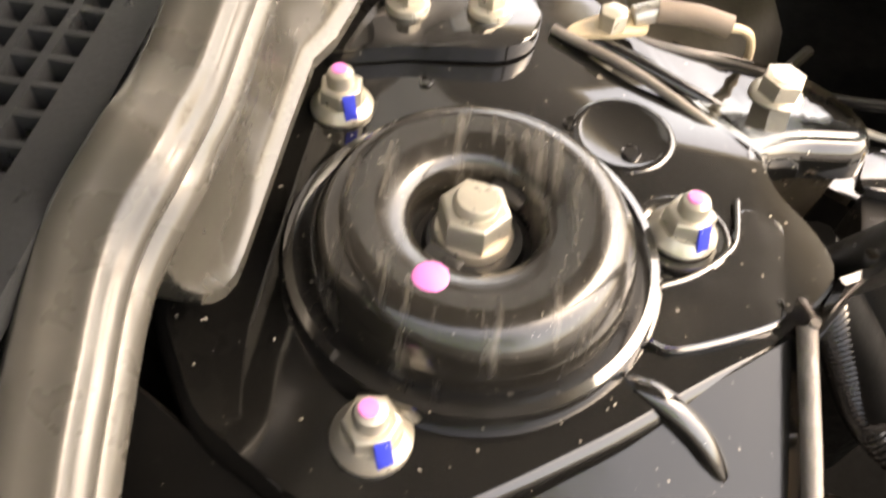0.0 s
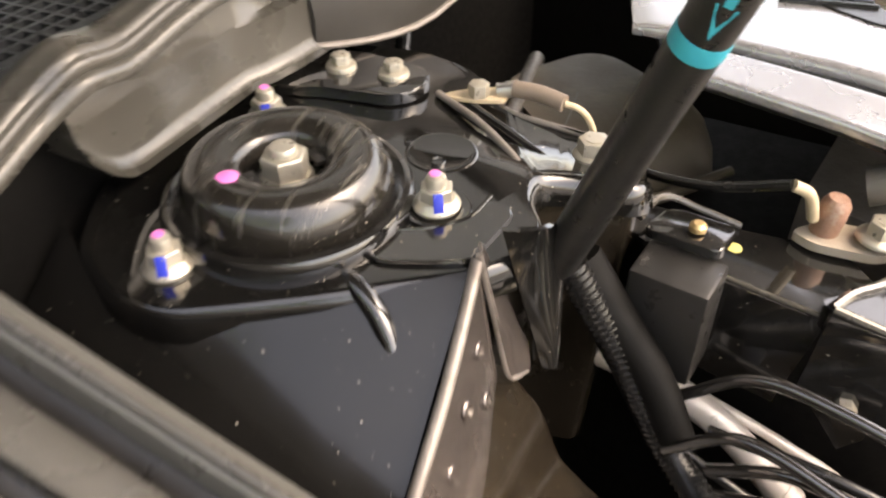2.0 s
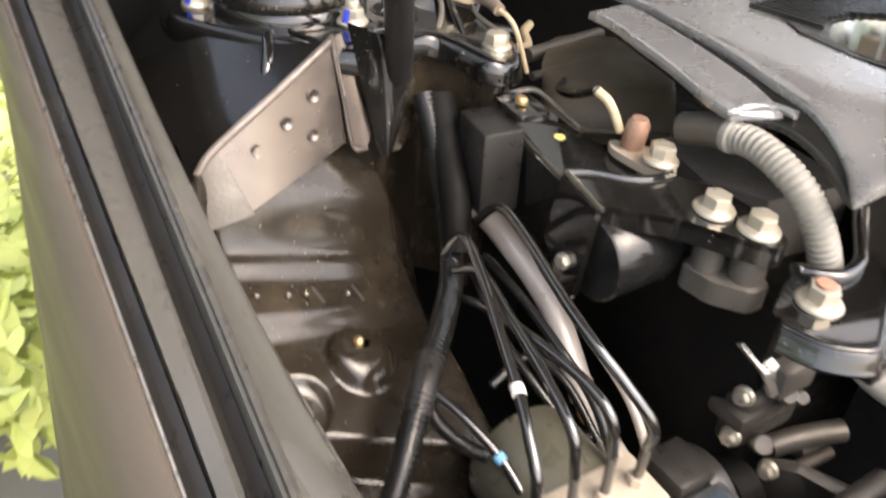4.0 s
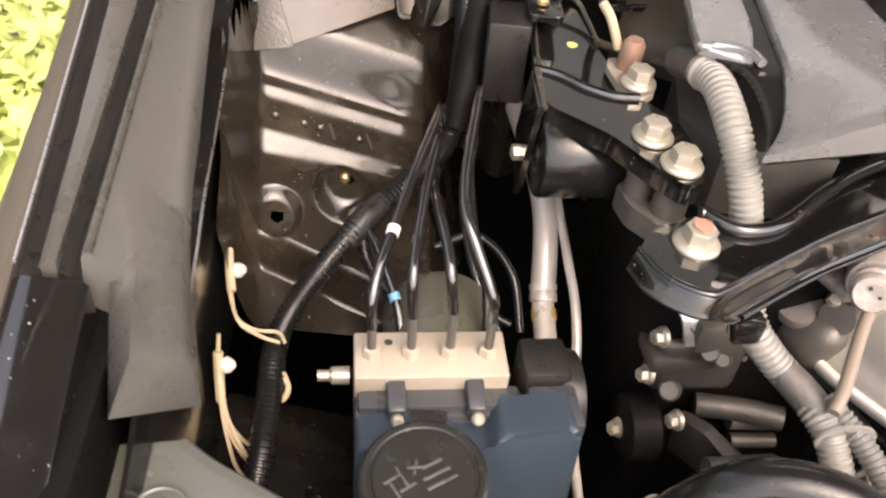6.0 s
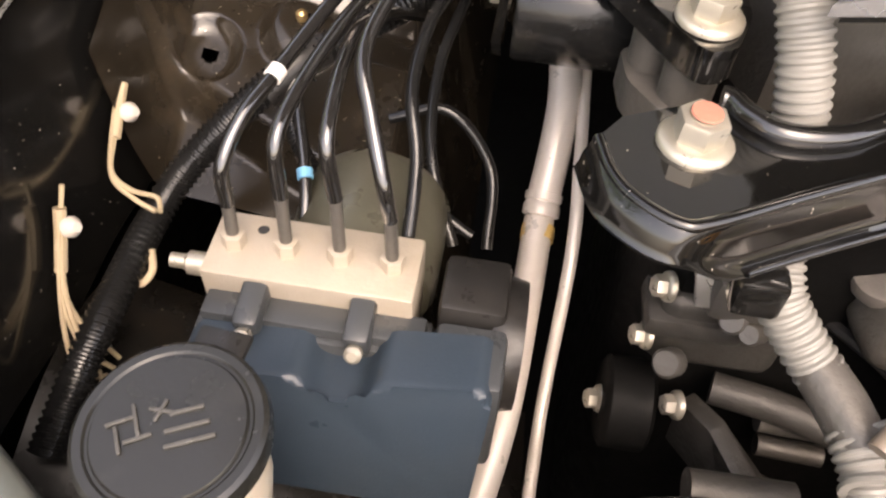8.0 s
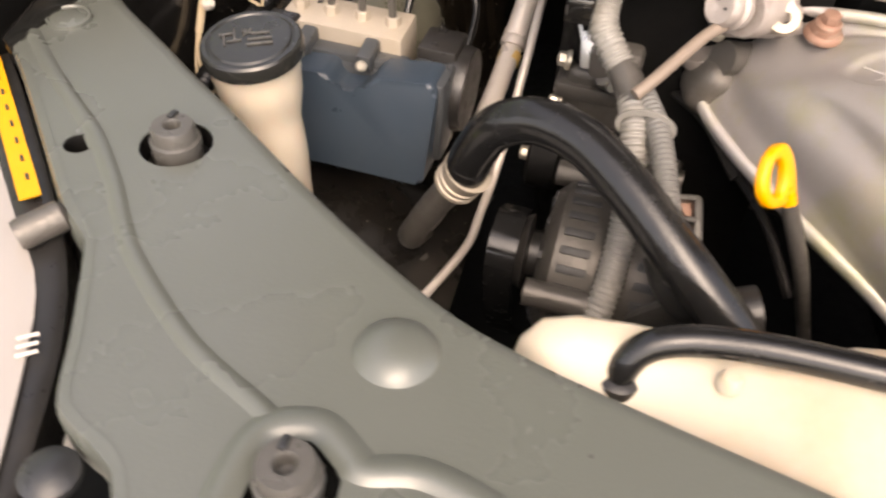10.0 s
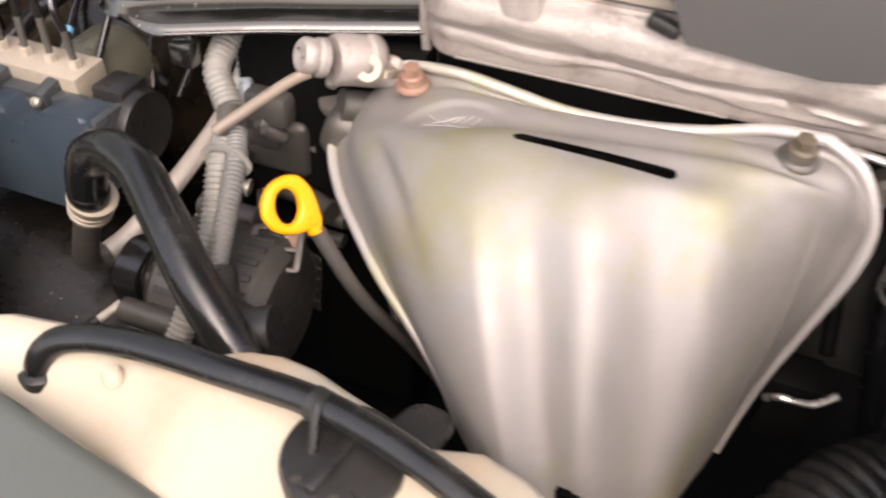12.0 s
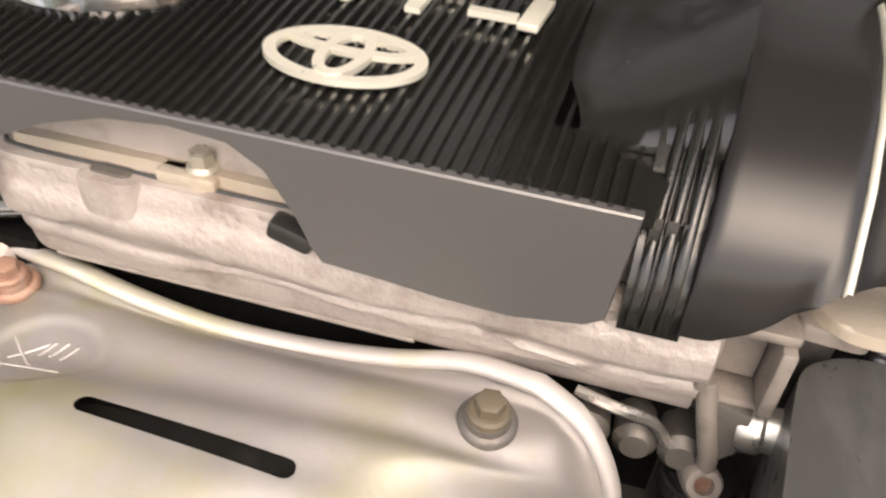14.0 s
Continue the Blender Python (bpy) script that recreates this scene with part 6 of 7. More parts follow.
part("small_tube", tube([(0.375, -0.372, 0.70), (0.43, -0.378, 0.705)], 0.008, 12), M["steel"], brk)
for p in ((0.375, -0.412, 0.664), (0.352, -0.386, 0.690), (0.354, -0.384, 0.731), (0.336, -0.40, 0.640)):
    bolt("bracket_bolt", p, (-1, -0.2, 0.15), 0.0085, "yellow-zinc bolt in the front of the engine", high=0.007, group="bracket bolts")
clampb = solid("chrome_clamp", facets([(0.348, -0.370, 0.774), (0.362, -0.372, 0.776), (0.376, -0.392, 0.756), (0.378, -0.400, 0.736), (0.364, -0.400, 0.736), (0.360, -0.390, 0.754)], [(0, 1, 2, 5), (5, 2, 3, 4)], 0.006, None, 0.0012), M["steel"], "bright steel clamp under the mount arm", "clamp")
front = thing("timing_cover", (0.45, -0.3, 0.5), "dark cast timing cover at the end of the engine", "timing cover")
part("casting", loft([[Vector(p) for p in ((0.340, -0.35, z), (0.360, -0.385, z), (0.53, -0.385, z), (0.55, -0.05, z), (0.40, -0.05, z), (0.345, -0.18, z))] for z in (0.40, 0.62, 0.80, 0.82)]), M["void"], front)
part("light_face", loft([[Vector(p) for p in ((0.352, -0.300, z), (0.372, -0.342, z), (0.45, -0.355, z), (0.46, -0.25, z), (0.37, -0.235, z))] for z in (0.74, 0.86, 0.875)]), M["alloyd"], front, "grey cast shoulder")

big = thing("grey_conduit", (0.37, -0.35, 0.8), "thick pale grey corrugated cable conduit", "cable conduit", "grey conduits")
part("conduit", corrugated([(0.357, -0.309, 0.915), (0.3575, -0.335, 0.9155), (0.3590, -0.368, 0.903), (0.366, -0.386, 0.880), (0.372, -0.396, 0.855), (0.376, -0.405, 0.83), (0.376, -0.418, 0.815), (0.378, -0.440, 0.800), (0.390, -0.452, 0.786), (0.402, -0.462, 0.776)], 0.0112, 0.0046), M["conduit"], big)
part("collar", tube([(0.356, -0.268, 0.902), (0.357, -0.290, 0.911), (0.357, -0.310, 0.916)], 0.0125, 16), M["alloyd"], big, "dull clear sleeve")
part("ring", lathe([(0.0125, 0), (0.0138, 0.001), (0.0138, 0.006), (0.0125, 0.007)], along((0.357, -0.306, 0.9155), (0, -0.3, 0.02)), 20), M["conduit"], big)
part("taped_joint", tube([(0.398, -0.458, 0.779), (0.408, -0.474, 0.774), (0.416, -0.492, 0.770)], 0.0104, 14, scale=lambda t: 1 + 0.1 * math.sin(3.1 * t)), M["alloyd"], big, "taped grey branch joint")
part("lower_conduit", corrugated([(0.410, -0.480, 0.772), (0.417, -0.505, 0.764), (0.424, -0.530, 0.735), (0.427, -0.556, 0.705), (0.425, -0.585, 0.675), (0.415, -0.62, 0.63), (0.40, -0.66, 0.58)], 0.0104, 0.0042), M["conduit"], big)
part("second_conduit", corrugated([(0.418, -0.482, 0.776), (0.432, -0.508, 0.769), (0.444, -0.540, 0.756), (0.455, -0.575, 0.738), (0.462, -0.60, 0.715)], 0.0082, 0.0038), M["conduitd"], big)
part("cable_tie", sweep(bmesh.new(), [Vector((0.4240 + 0.0185 * math.cos(a), -0.507, 0.7680 + 0.0110 * math.sin(a))) for a in [2 * math.pi * k / 24 for k in range(25)]], [(-0.0020, -0.0010), (-0.0020, 0.0010), (0.0020, 0.0010), (0.0020, -0.0010)], True, None, (0, 1, 0)), M["conduit"], big, "grey cable tie")
elb = solid("black_elbow", tube([(0.456, -0.585, 0.735), (0.470, -0.602, 0.722), (0.495, -0.610, 0.718), (0.515, -0.605, 0.722)], 0.017, 16), M["dull"], "black plastic cable elbow", "cable elbow")
sleeve = solid("sleeved_lead", tube([(0.458, -0.438, 0.814), (0.446, -0.452, 0.809), (0.422, -0.488, 0.793), (0.412, -0.50, 0.786)], 0.0044, 12), M["shrink"], "brown-grey sleeved sensor lead", "sensor lead")
solid("flat_bracket", box((0.030, 0.008, 0.085), T_((0.470, -0.588, 0.680)) @ Matrix.Rotation(radians(30), 4, "Y") @ Matrix.Rotation(radians(15), 4, "X"), 0.002), M["alloyd"], "flat grey bracket behind the hose", "bracket")
for a, b in (((0.44, -0.38, 0.72), (0.50, -0.45, 0.70)), ((0.50, -0.44, 0.70), (0.56, -0.50, 0.64))):
    solid("black_strap", tube([a, Vector(a).lerp(Vector(b), 0.5) + Vector((0, 0, 0.01)), b], 0.004, 8), M["dull"], "thin black cable in the shadow of the engine", "cable", group="shadow cables")

# oil control valve
ocv = thing("oil_control_valve", (0.46, -0.43, 0.78), "cast oil control valve with an off-white connector", "control valve")
pn = Vector((-0.55, -0.65, 0.30))
part("connector", lathe([(0, 0), (0.0150, 0), (0.0150, 0.005), (0.0125, 0.007), (0.0125, 0.010), (0.0138, 0.011), (0.0138, 0.016), (0.0115, 0.019), (0.004, 0.019), (0, 0.017)], along((0.463, -0.425, 0.821), pn), 24), M["alloy"], ocv, "off-white round connector")
for k in range(3):
    part("pin", lathe([(0.0016, 0), (0, 0.0004)], along(Vector((0.463, -0.425, 0.821)) + pn.normalized() * 0.0192 + Vector((0.004 * math.cos(k * 2.1), -0.003 * math.cos(k * 2.1), 0.005 * math.sin(k * 2.1))), pn), 8), M["ink"], ocv)
SH_ = T_((-0.011, 0.034, -0.020))
bodyv = lathe([(0, 0), (0.018, 0), (0.0195, 0.004), (0.0195, 0.026), (0.0215, 0.028), (0.0215, 0.034), (0.017, 0.040), (0, 0.046)], along((0.468, -0.420, 0.818), (0.55, 0.65, -0.15)), 28)
part("body", bodyv, M["alloy"], ocv, "pale ribbed valve body")
part("mount_flange", box((0.062, 0.050, 0.012), SH_ @ T_((0.494, -0.412, 0.815)) @ Matrix.Rotation(radians(18), 4, "Z"), 0.005, 3), M["alloy"], ocv)
part("upper_casting", box((0.050, 0.042, 0.034), SH_ @ T_((0.503, -0.402, 0.818)) @ Matrix.Rotation(radians(-12), 4, "Z"), 0.011, 4), M["alloy"], ocv)
part("side_neck", lathe([(0.016, 0), (0.0175, 0.003), (0.0175, 0.010), (0.0140, 0.013), (0.0140, 0.034), (0.010, 0.038), (0, 0.038)], SH_ @ along((0.462, -0.418, 0.786), (0.35, 0.3, -0.85)), 26), M["alloym"], ocv)
part("rear_neck", lathe([(0.013, 0), (0.013, 0.030), (0.016, 0.032), (0.016, 0.040), (0, 0.041)], SH_ @ along((0.478, -0.440, 0.792), (0.6, 0.5, -0.2)), 22), M["alloyd"], ocv)
part("lower_housing", box((0.044, 0.046, 0.046), SH_ @ T_((0.480, -0.428, 0.762)) @ Matrix.Rotation(radians(24), 4, "Y") @ Matrix.Rotation(radians(15), 4, "Z"), 0.015, 4), M["alloyd"], ocv, "darker lower housing")
for p in ((0.470, -0.436, 0.806), (0.512, -0.426, 0.822)):
    part("screw", prism(hexring(0.0052), 0, 0.007, SH_ @ along(p, (-0.1, -0.5, 0.8)), 0.001), M["zinc"], ocv)
part("ear", lathe([(0.0042, 0), (0.0105, 0), (0.0112, 0.002), (0.0105, 0.008), (0.0042, 0.008), (0.0042, 0)], along((0.497, -0.412, 0.812), (0.0, -0.75, 0.65)), 22, caps=False), M["alloyw"], ocv, "bolt ear with a dark hole")
# black disc as the shade in the ear's hole
part("ear_hole", lathe([(0.0042, 0.001), (0, 0.001)], along((0.497, -0.412, 0.812), (0.0, -0.75, 0.65)), 16), M["ink"], ocv)
part("ear_arm", box((0.020, 0.026, 0.008), T_((0.500, -0.400, 0.806)) @ Matrix.Rotation(radians(-20), 4, "X"), 0.003), M["alloyw"], ocv)

def ease(f):
    f = max(0.0, min(1.0, f))
    return f * f * (3 - 2 * f)


# ---- cylinder head and valve cover ----
head = thing("cylinder_head", (0.72, -0.36, 0.75), "cast aluminium valve cover and cylinder head", "engine block")


def head_fn(u, v):
    x = lerp(0.530, 0.886, u)
    rows_ = [(0.0, -0.386, 0.935), (0.06, -0.392, 0.932), (0.12, -0.394, 0.912), (0.22, -0.395, 0.900), (0.26, -0.409, 0.897), (0.33, -0.411, 0.889), (0.42, -0.412, 0.866), (0.47, -0.408, 0.861), (0.50, -0.405, 0.857), (0.56, -0.404, 0.850), (0.66, -0.402, 0.840), (0.70, -0.400, 0.832), (0.725, -0.380, 0.830), (1.0, -0.376, 0.74)]
    y, z = table(v, rows_)
    w = 0.0012 * math.sin(u * 19) * (0.3 < v < 0.6)
    # a raised field whose lower border steps up and down along the cover
    line = smooth(u, [(0, 0.46), (0.12, 0.46), (0.16, 0.42), (0.34, 0.43), (0.37, 0.50), (0.52, 0.51), (0.56, 0.45), (0.70, 0.46), (0.74, 0.54), (0.86, 0.55), (0.90, 0.47), (1.0, 0.48)])[0]
    step = 0.0035 * ease((line - v) / 0.02) * ease((v - 0.34) / 0.04)
    line = smooth(u, [(0, 0.60), (0.30, 0.61), (0.34, 0.57), (0.60, 0.58), (0.64, 0.63), (1.0, 0.62)])[0]
    step += 0.0025 * ease((line - v) / 0.02) * ease((v - 0.50) / 0.05)
    left = 0.02 * max(0.0, 1 - u * 14) ** 2
    return (x, y - step + left + w * 0.6, z + w)


part("front_face", sheet(lambda u, v: head_fn(u, 0.715 * v), 110, 52, 0.004), M["alloy"], head, "", 50)
# black strip stands in for the shadow gap above the heat shield
part("lower_face", sheet(lambda u, v: head_fn(u, lerp(0.73, 1.0, v)), 20, 4, 0.004), M["void"], head, "black face drawn for the shadow gap below the cover")
part("core", between(0.528, 0.95, -0.364, -0.29, 0.60, 0.915, 0.01), M["alloyd"], head)
part("end_wall", facets([head_fn(0, 0.0), head_fn(0, 0.3), head_fn(0, 0.6), head_fn(0, 1.0), (0.522, -0.30, 0.74), (0.522, -0.30, 0.925)], [(0, 1, 2, 3, 4, 5)], 0.006), M["alloy"], head)
part("seam", tube([head_fn(u / 20, 0.245) for u in range(21)], 0.0012, 6, smooth=False), M["ink"], head, "dark gasket seam")
# shelf of the cover under the arch: a wall behind, a pale flange and its bolts
part("flange_edge", tube([head_fn(0.08 + 0.55 * u / 30, 0.695) for u in range(31)], 0.0014, 8, smooth=False), M["alloym"], head, "bright lower edge of the cover")
part("shelf_wall", loft([[Vector((x, y, z)) for y, z in ((-0.340, 0.90), (-0.342, 0.932), (-0.352, 0.937), (-0.366, 0.934), (-0.376, 0.920), (-0.380, 0.897))] for x in (0.545, 0.56, 0.62, 0.68, 0.715)]), M["alloyw"], head, "pale upper wall of the cover", 60)
part("ledge", prism(rounded([(0.550, -0.402), (0.620, -0.4005), (0.720, -0.402), (0.720, -0.380), (0.550, -0.380)], 0.004), 0.8985, 0.9045, None, 0.002), M["alloyw"], head)
part("boss", prism(rounded([(0.588, -0.410), (0.596, -0.4155), (0.618, -0.4155), (0.624, -0.408), (0.622, -0.398), (0.590, -0.398)], 0.007, 6), 0.878, 0.8975, None, 0.004, 3), M["alloy"], head)
# darker plate on the boss stands in for a recess in shade
part("boss_recess", prism(rounded([(0.595, -0.409), (0.615, -0.410), (0.617, -0.402), (0.597, -0.401)], 0.004), 0.8974, 0.8988, None, 0.0004), M["alloyd"], head, "thin dark plate drawn as a shaded recess")
cb = bolt("cover_bolt", (0.6485, -0.397, 0.9035), (0, -0.12, 1), 0.0078, "small zinc bolt on a short boss of the valve cover", head=0.0060, high=0.008)
part("bolt_boss", lathe([(0.0135, 0.872), (0.0115, 0.886), (0.0100, 0.898), (0.0095, 0.9035), (0, 0.9035)], T_((0.6485, -0.397, 0)), 22), M["alloyw"], head)
part("bolt_lug", box((0.030, 0.012, 0.007), T_((0.6435, -0.4005, 0.901)), 0.0022), M["alloyw"], head)
part("rubber_plug", box((0.022, 0.012, 0.010), T_((0.700, -0.415, 0.894)) @ Matrix.Rotation(0.3, 4, "Y"), 0.003), M["dull"], head, "black rubber plug")
endc = part("end_flange", prism(rounded([(0.918, -0.392), (0.930, -0.405), (0.944, -0.407), (0.960, -0.404), (0.972, -0.390), (0.972, -0.350), (0.915, -0.340)], 0.008), 0.8955, 0.902, None, 0.002, 3), M["alloyw"], head, "pale flange of the end housing")
part("flange_foot", prism(rounded([(0.915, -0.400), (0.944, -0.402), (0.948, -0.36), (0.915, -0.35)], 0.006), 0.888, 0.8955, None, 0.002, 2), M["alloym"], head)
for b_ in ((0.883, 0.889, -0.408, -0.36, 0.852, 0.8875), (0.910, 0.917, -0.412, -0.36, 0.850, 0.8875), (0.883, 0.917, -0.408, -0.36, 0.888, 0.894), (0.883, 0.917, -0.404, -0.36, 0.843, 0.8495)):
    part("pocket_wall", between(*b_, 0.002, 2), M["alloym"], head)
part("pocket_floor", between(0.8895, 0.9095, -0.392, -0.36, 0.853, 0.887, 0.001, 1), M["alloym"], head)
part("pillar", tube([(0.889, -0.402, 0.856), (0.894, -0.406, 0.835), (0.900, -0.407, 0.815), (0.902, -0.405, 0.802)], 0.0048, 12), M["alloym"], head)
part("elbow_web", facets([(0.896, -0.398, 0.846), (0.912, -0.402, 0.846), (0.912, -0.402, 0.822), (0.904, -0.402, 0.812)], [(0, 1, 2, 3)], 0.008, None, 0.001), M["alloyd"], head)
part("lug_ring", lathe([(0.0048, -0.010), (0.0095, -0.010), (0.0095, 0.004), (0.0082, 0.006), (0.0048, 0.006), (0.0048, -0.010)], along((0.902, -0.408, 0.796), (0.1, -0.85, 0.5)), 24, caps=False), M["alloym"], head)
part("lug_hole", lathe([(0.0048, 0.001), (0, 0.001)], along((0.902, -0.408, 0.796), (0.1, -0.85, 0.5)), 18), M["rust"], head, "rusty threaded hole")
part("water_outlet", lathe([(0.0115, 0), (0.0125, 0.002), (0.0125, 0.010), (0.0108, 0.012), (0.0108, 0.022), (0.0128, 0.024), (0.0128, 0.030), (0, 0.031)], along((0.908, -0.400, 0.832), (0.95, -0.10, 0.12)), 26), M["steel"], head, "bright water outlet stub")
bolt("flange_bolt", (0.957, -0.392, 0.904), (0, 0, 1), 0.0085, "small pinkish zinc bolt on the end flange", head=0.006, high=0.006)
for x in (0.845, 0.868, 0.89):
    part("lower_port", lathe([(0.010, 0), (0.011, 0.03), (0.007, 0.035), (0, 0.035)], along((x, -0.37, 0.800), (0, -1, 0.1)), 16), M["alloyd"], head)
part("lower_web", between(0.80, 0.91, -0.375, -0.34, 0.76, 0.835, 0.006, 2), M["alloyd"], head)
part("oil_pipe", tube([(0.835, -0.405, 0.832), (0.855, -0.410, 0.832), (0.872, -0.405, 0.824), (0.884, -0.40, 0.805)], 0.003, 8), M["steel"], head)

# ---- exhaust heat shield ----
LEFT = [(0, 0.512, -0.378, 0.806), (0.06, 0.480, -0.372, 0.784), (0.14, 0.454, -0.376, 0.750), (0.25, 0.462, -0.412, 0.732), (0.36, 0.490, -0.458, 0.727), (0.47, 0.524, -0.496, 0.722), (0.58, 0.556, -0.528, 0.717), (0.68, 0.588, -0.552, 0.708), (0.78, 0.616, -0.570, 0.692), (0.88, 0.638, -0.575, 0.650), (1.0, 0.660, -0.560, 0.575)]
RIGHT = [(0, 0.818, -0.416, 0.840), (0.06, 0.839, -0.421, 0.830), (0.14, 0.853, -0.425, 0.812), (0.25, 0.862, -0.428, 0.790), (0.36, 0.863, -0.430, 0.764), (0.47, 0.859, -0.430, 0.735), (0.58, 0.852, -0.430, 0.700), (0.68, 0.844, -0.430, 0.660), (0.78, 0.837, -0.432, 0.620), (0.88, 0.832, -0.436, 0.585), (1.0, 0.828, -0.440, 0.550)]
CREST = [(0, 0.665, -0.416, 0.830), (0.06, 0.664, -0.424, 0.829), (0.14, 0.664, -0.435, 0.830), (0.25, 0.668, -0.465, 0.834), (0.36, 0.676, -0.495, 0.838), (0.44, 0.688, -0.527, 0.828), (0.52, 0.700, -0.556, 0.803), (0.60, 0.712, -0.583, 0.765), (0.70, 0.724, -0.607, 0.716), (0.80, 0.734, -0.618, 0.672), (0.90, 0.742, -0.612, 0.622), (1.0, 0.746, -0.596, 0.565)]


# wavy upper edge of the shield, from one bolt to the other
TOP_EDGE = [(0.0, 0.512, -0.378, 0.806), (0.10, 0.545, -0.388, 0.813), (0.27, 0.598, -0.401, 0.814), (0.43, 0.647, -0.402, 0.808), (0.60, 0.700, -0.402, 0.810), (0.74, 0.744, -0.404, 0.819), (0.88, 0.785, -0.407, 0.833), (1.0, 0.818, -0.416, 0.840)]
EMBLEM = (0.577, -0.452)


def shield_fn(u, v):
    a, b, c = (Vector(smooth(v, rows_)) for rows_ in (LEFT, RIGHT, CREST))
    e = abs(2 * u - 1)
    pw = smooth(v, [(0, 6.0), (0.2, 5.0), (0.4, 3.4), (0.6, 2.5), (0.8, 2.3), (1.0, 2.3)])[0]
    f = 1 - e ** pw
    p = a.lerp(b, u) + (c - (a + b) / 2) * f
    # the top edge follows its own line, the flange falls away from it
    if v < 0.2:
        a0, b0, c0 = (Vector(rows_[0][1:]) for rows_ in (LEFT, RIGHT, CREST))
        base = a0.lerp(b0, u) + (c0 - (a0 + b0) / 2) * (1 - e ** 6.0)
        p += (Vector(smooth(u, TOP_EDGE)) - base) * (1 - v / 0.2) ** 2
    # gutter inside the rolled rim
    wide = (b - a).length
    du, dv = min(u, 1 - u) * wide, v * 0.36
    g = 0.006 * math.exp(-((du - 0.017) / 0.008) ** 2) * ease((v - 0.03) / 0.08)
    if u > 0.5:
        g += 0.010 * math.exp(-((du - 0.030) / 0.014) ** 2) * ease((v - 0.30) / 0.12)
    g += 0.004 * math.exp(-((dv - 0.020) / 0.007) ** 2) * ease(du / 0.03)
    p += Vector((0.0, 0.6, -0.8)) * g
    # runner bulges and the valleys between them
    lob = max(0.0, math.cos(2 * math.pi * (u - 0.275) / 0.225)) if 0.16 < u < 0.95 else 0.0
    val = 0.5 - 0.5 * math.cos(2 * math.pi * (u - 0.275) / 0.225) if 0.275 < u < 0.90 else 0.0
    amp = smooth(v, [(0, 0.0), (0.32, 0.0), (0.40, 0.003), (0.48, 0.007), (0.58, 0.0105), (0.72, 0.010), (0.84, 0.005), (0.92, 0.002), (1.0, 0.0)])[0]
    p += Vector((0.0, 0.85, -0.5)) * (1.3 * amp * val)
    # shallow pressing behind the slot, dents round the bolts
    p.z -= 0.006 * math.exp(-((v - 0.215) / 0.05) ** 2) * f
    for bx_, by_, dz in ((0.527, -0.402, 0.006), (0.800, -0.443, 0.006)):
        p.z -= dz * math.exp(-((p.x - bx_) / 0.024) ** 2 - ((p.y - by_) / 0.022) ** 2)
    # flat land round the long slot
    w = math.exp(-((p.y + 0.4915) / 0.016) ** 2) * ease((p.x - 0.588) / 0.038) * ease((0.778 - p.x) / 0.038) if v < 0.45 else 0.0
    p.z = lerp(p.z, 0.8362, 0.7 * w)
    # recess of the emblem
    r = math.hypot((p.x - EMBLEM[0]) / 0.036, (p.y - EMBLEM[1]) / 0.026)
    p.z -= 0.0030 * (1 - ease((r - 0.85) / 0.25)) * (v < 0.4)
    # crease on the left flank
    p.y += 0.009 * math.exp(-((u - 0.13 - 0.2 * (v - 0.40)) / 0.025) ** 2) * math.exp(-((v - 0.40) / 0.09) ** 2)
    return p


def pill(p, a, b):
    """Distance of a point in a plane from a stretch of line."""
    p, a, b = Vector(p), Vector(a), Vector(b)
    f = max(0.0, min(1.0, (p - a).dot(b - a) / (b - a).length_squared))
    return (p - a - (b - a) * f).length


SU, SV = 210, 210
shb = bmesh.new()
sg = [[shb.verts.new(shield_fn(i / SU, j / SV)) for j in range(SV + 1)] for i in range(SU + 1)]
for i in range(SU):
    for j in range(SV):
        u, v = (i + 0.5) / SU, (j + 0.5) / SV
        p = shield_fn(u, v)
        # long upper slot and the lower slot
        slot = v < 0.45 and pill((p.x, p.y), (0.6335, -0.4865), (0.7280, -0.4920)) < 0.0045
        low_slot = pill((u * 0.30, v * 0.45), (0.440 * 0.30, 0.800 * 0.45), (0.590 * 0.30, 0.838 * 0.45)) < 0.0095
        if not (slot or low_slot):
            shb.faces.new((sg[i][j], sg[i + 1][j], sg[i + 1][j + 1], sg[i][j + 1]))
# draw the ragged rim of each slot onto its rounded outline
for i in range(SU + 1):
    for j in range(SV + 1):
        w = sg[i][j]
        if any(e.is_boundary for e in w.link_edges) and 0 < i < SU and 0 < j < SV and j < 0.5 * SV:
            a, b = Vector((0.6335, -0.4865)), Vector((0.7280, -0.4920))
            q = Vector(w.co.xy)
            c = a + (b - a) * max(0.0, min(1.0, (q - a).dot(b - a) / (b - a).length_squared))
            n = (q - c).normalized() * 0.0045
            w.co.x, w.co.y = c.x + n.x, c.y + n.y
bmesh.ops.solidify(shb, geom=shb.faces[:], thickness=0.0012)
shield = thing("heat_shield", (0.68, -0.5, 0.55), "dull aluminised exhaust heat shield with ribs and slots", "heat shield")
part("pressing", shb, M["shield"], shield, "", 70)
rim = [p + Vector((0, 0, 0.002)) for p in [shield_fn(0, v / 40) for v in range(40, -1, -1)] + [shield_fn(u / 40, 0) for u in range(1, 41)] + [shield_fn(1, v / 40) for v in range(1, 41)]]
part("rolled_rim", sweep(bmesh.new(), rim, [(0.0082 * math.cos(a), 0.0046 * math.sin(a)) for a in [2 * math.pi * k / 12 for k in range(12)]], True, None, (0, 0, 1)), M["shield"], shield, "broad rolled pale rim", 70)
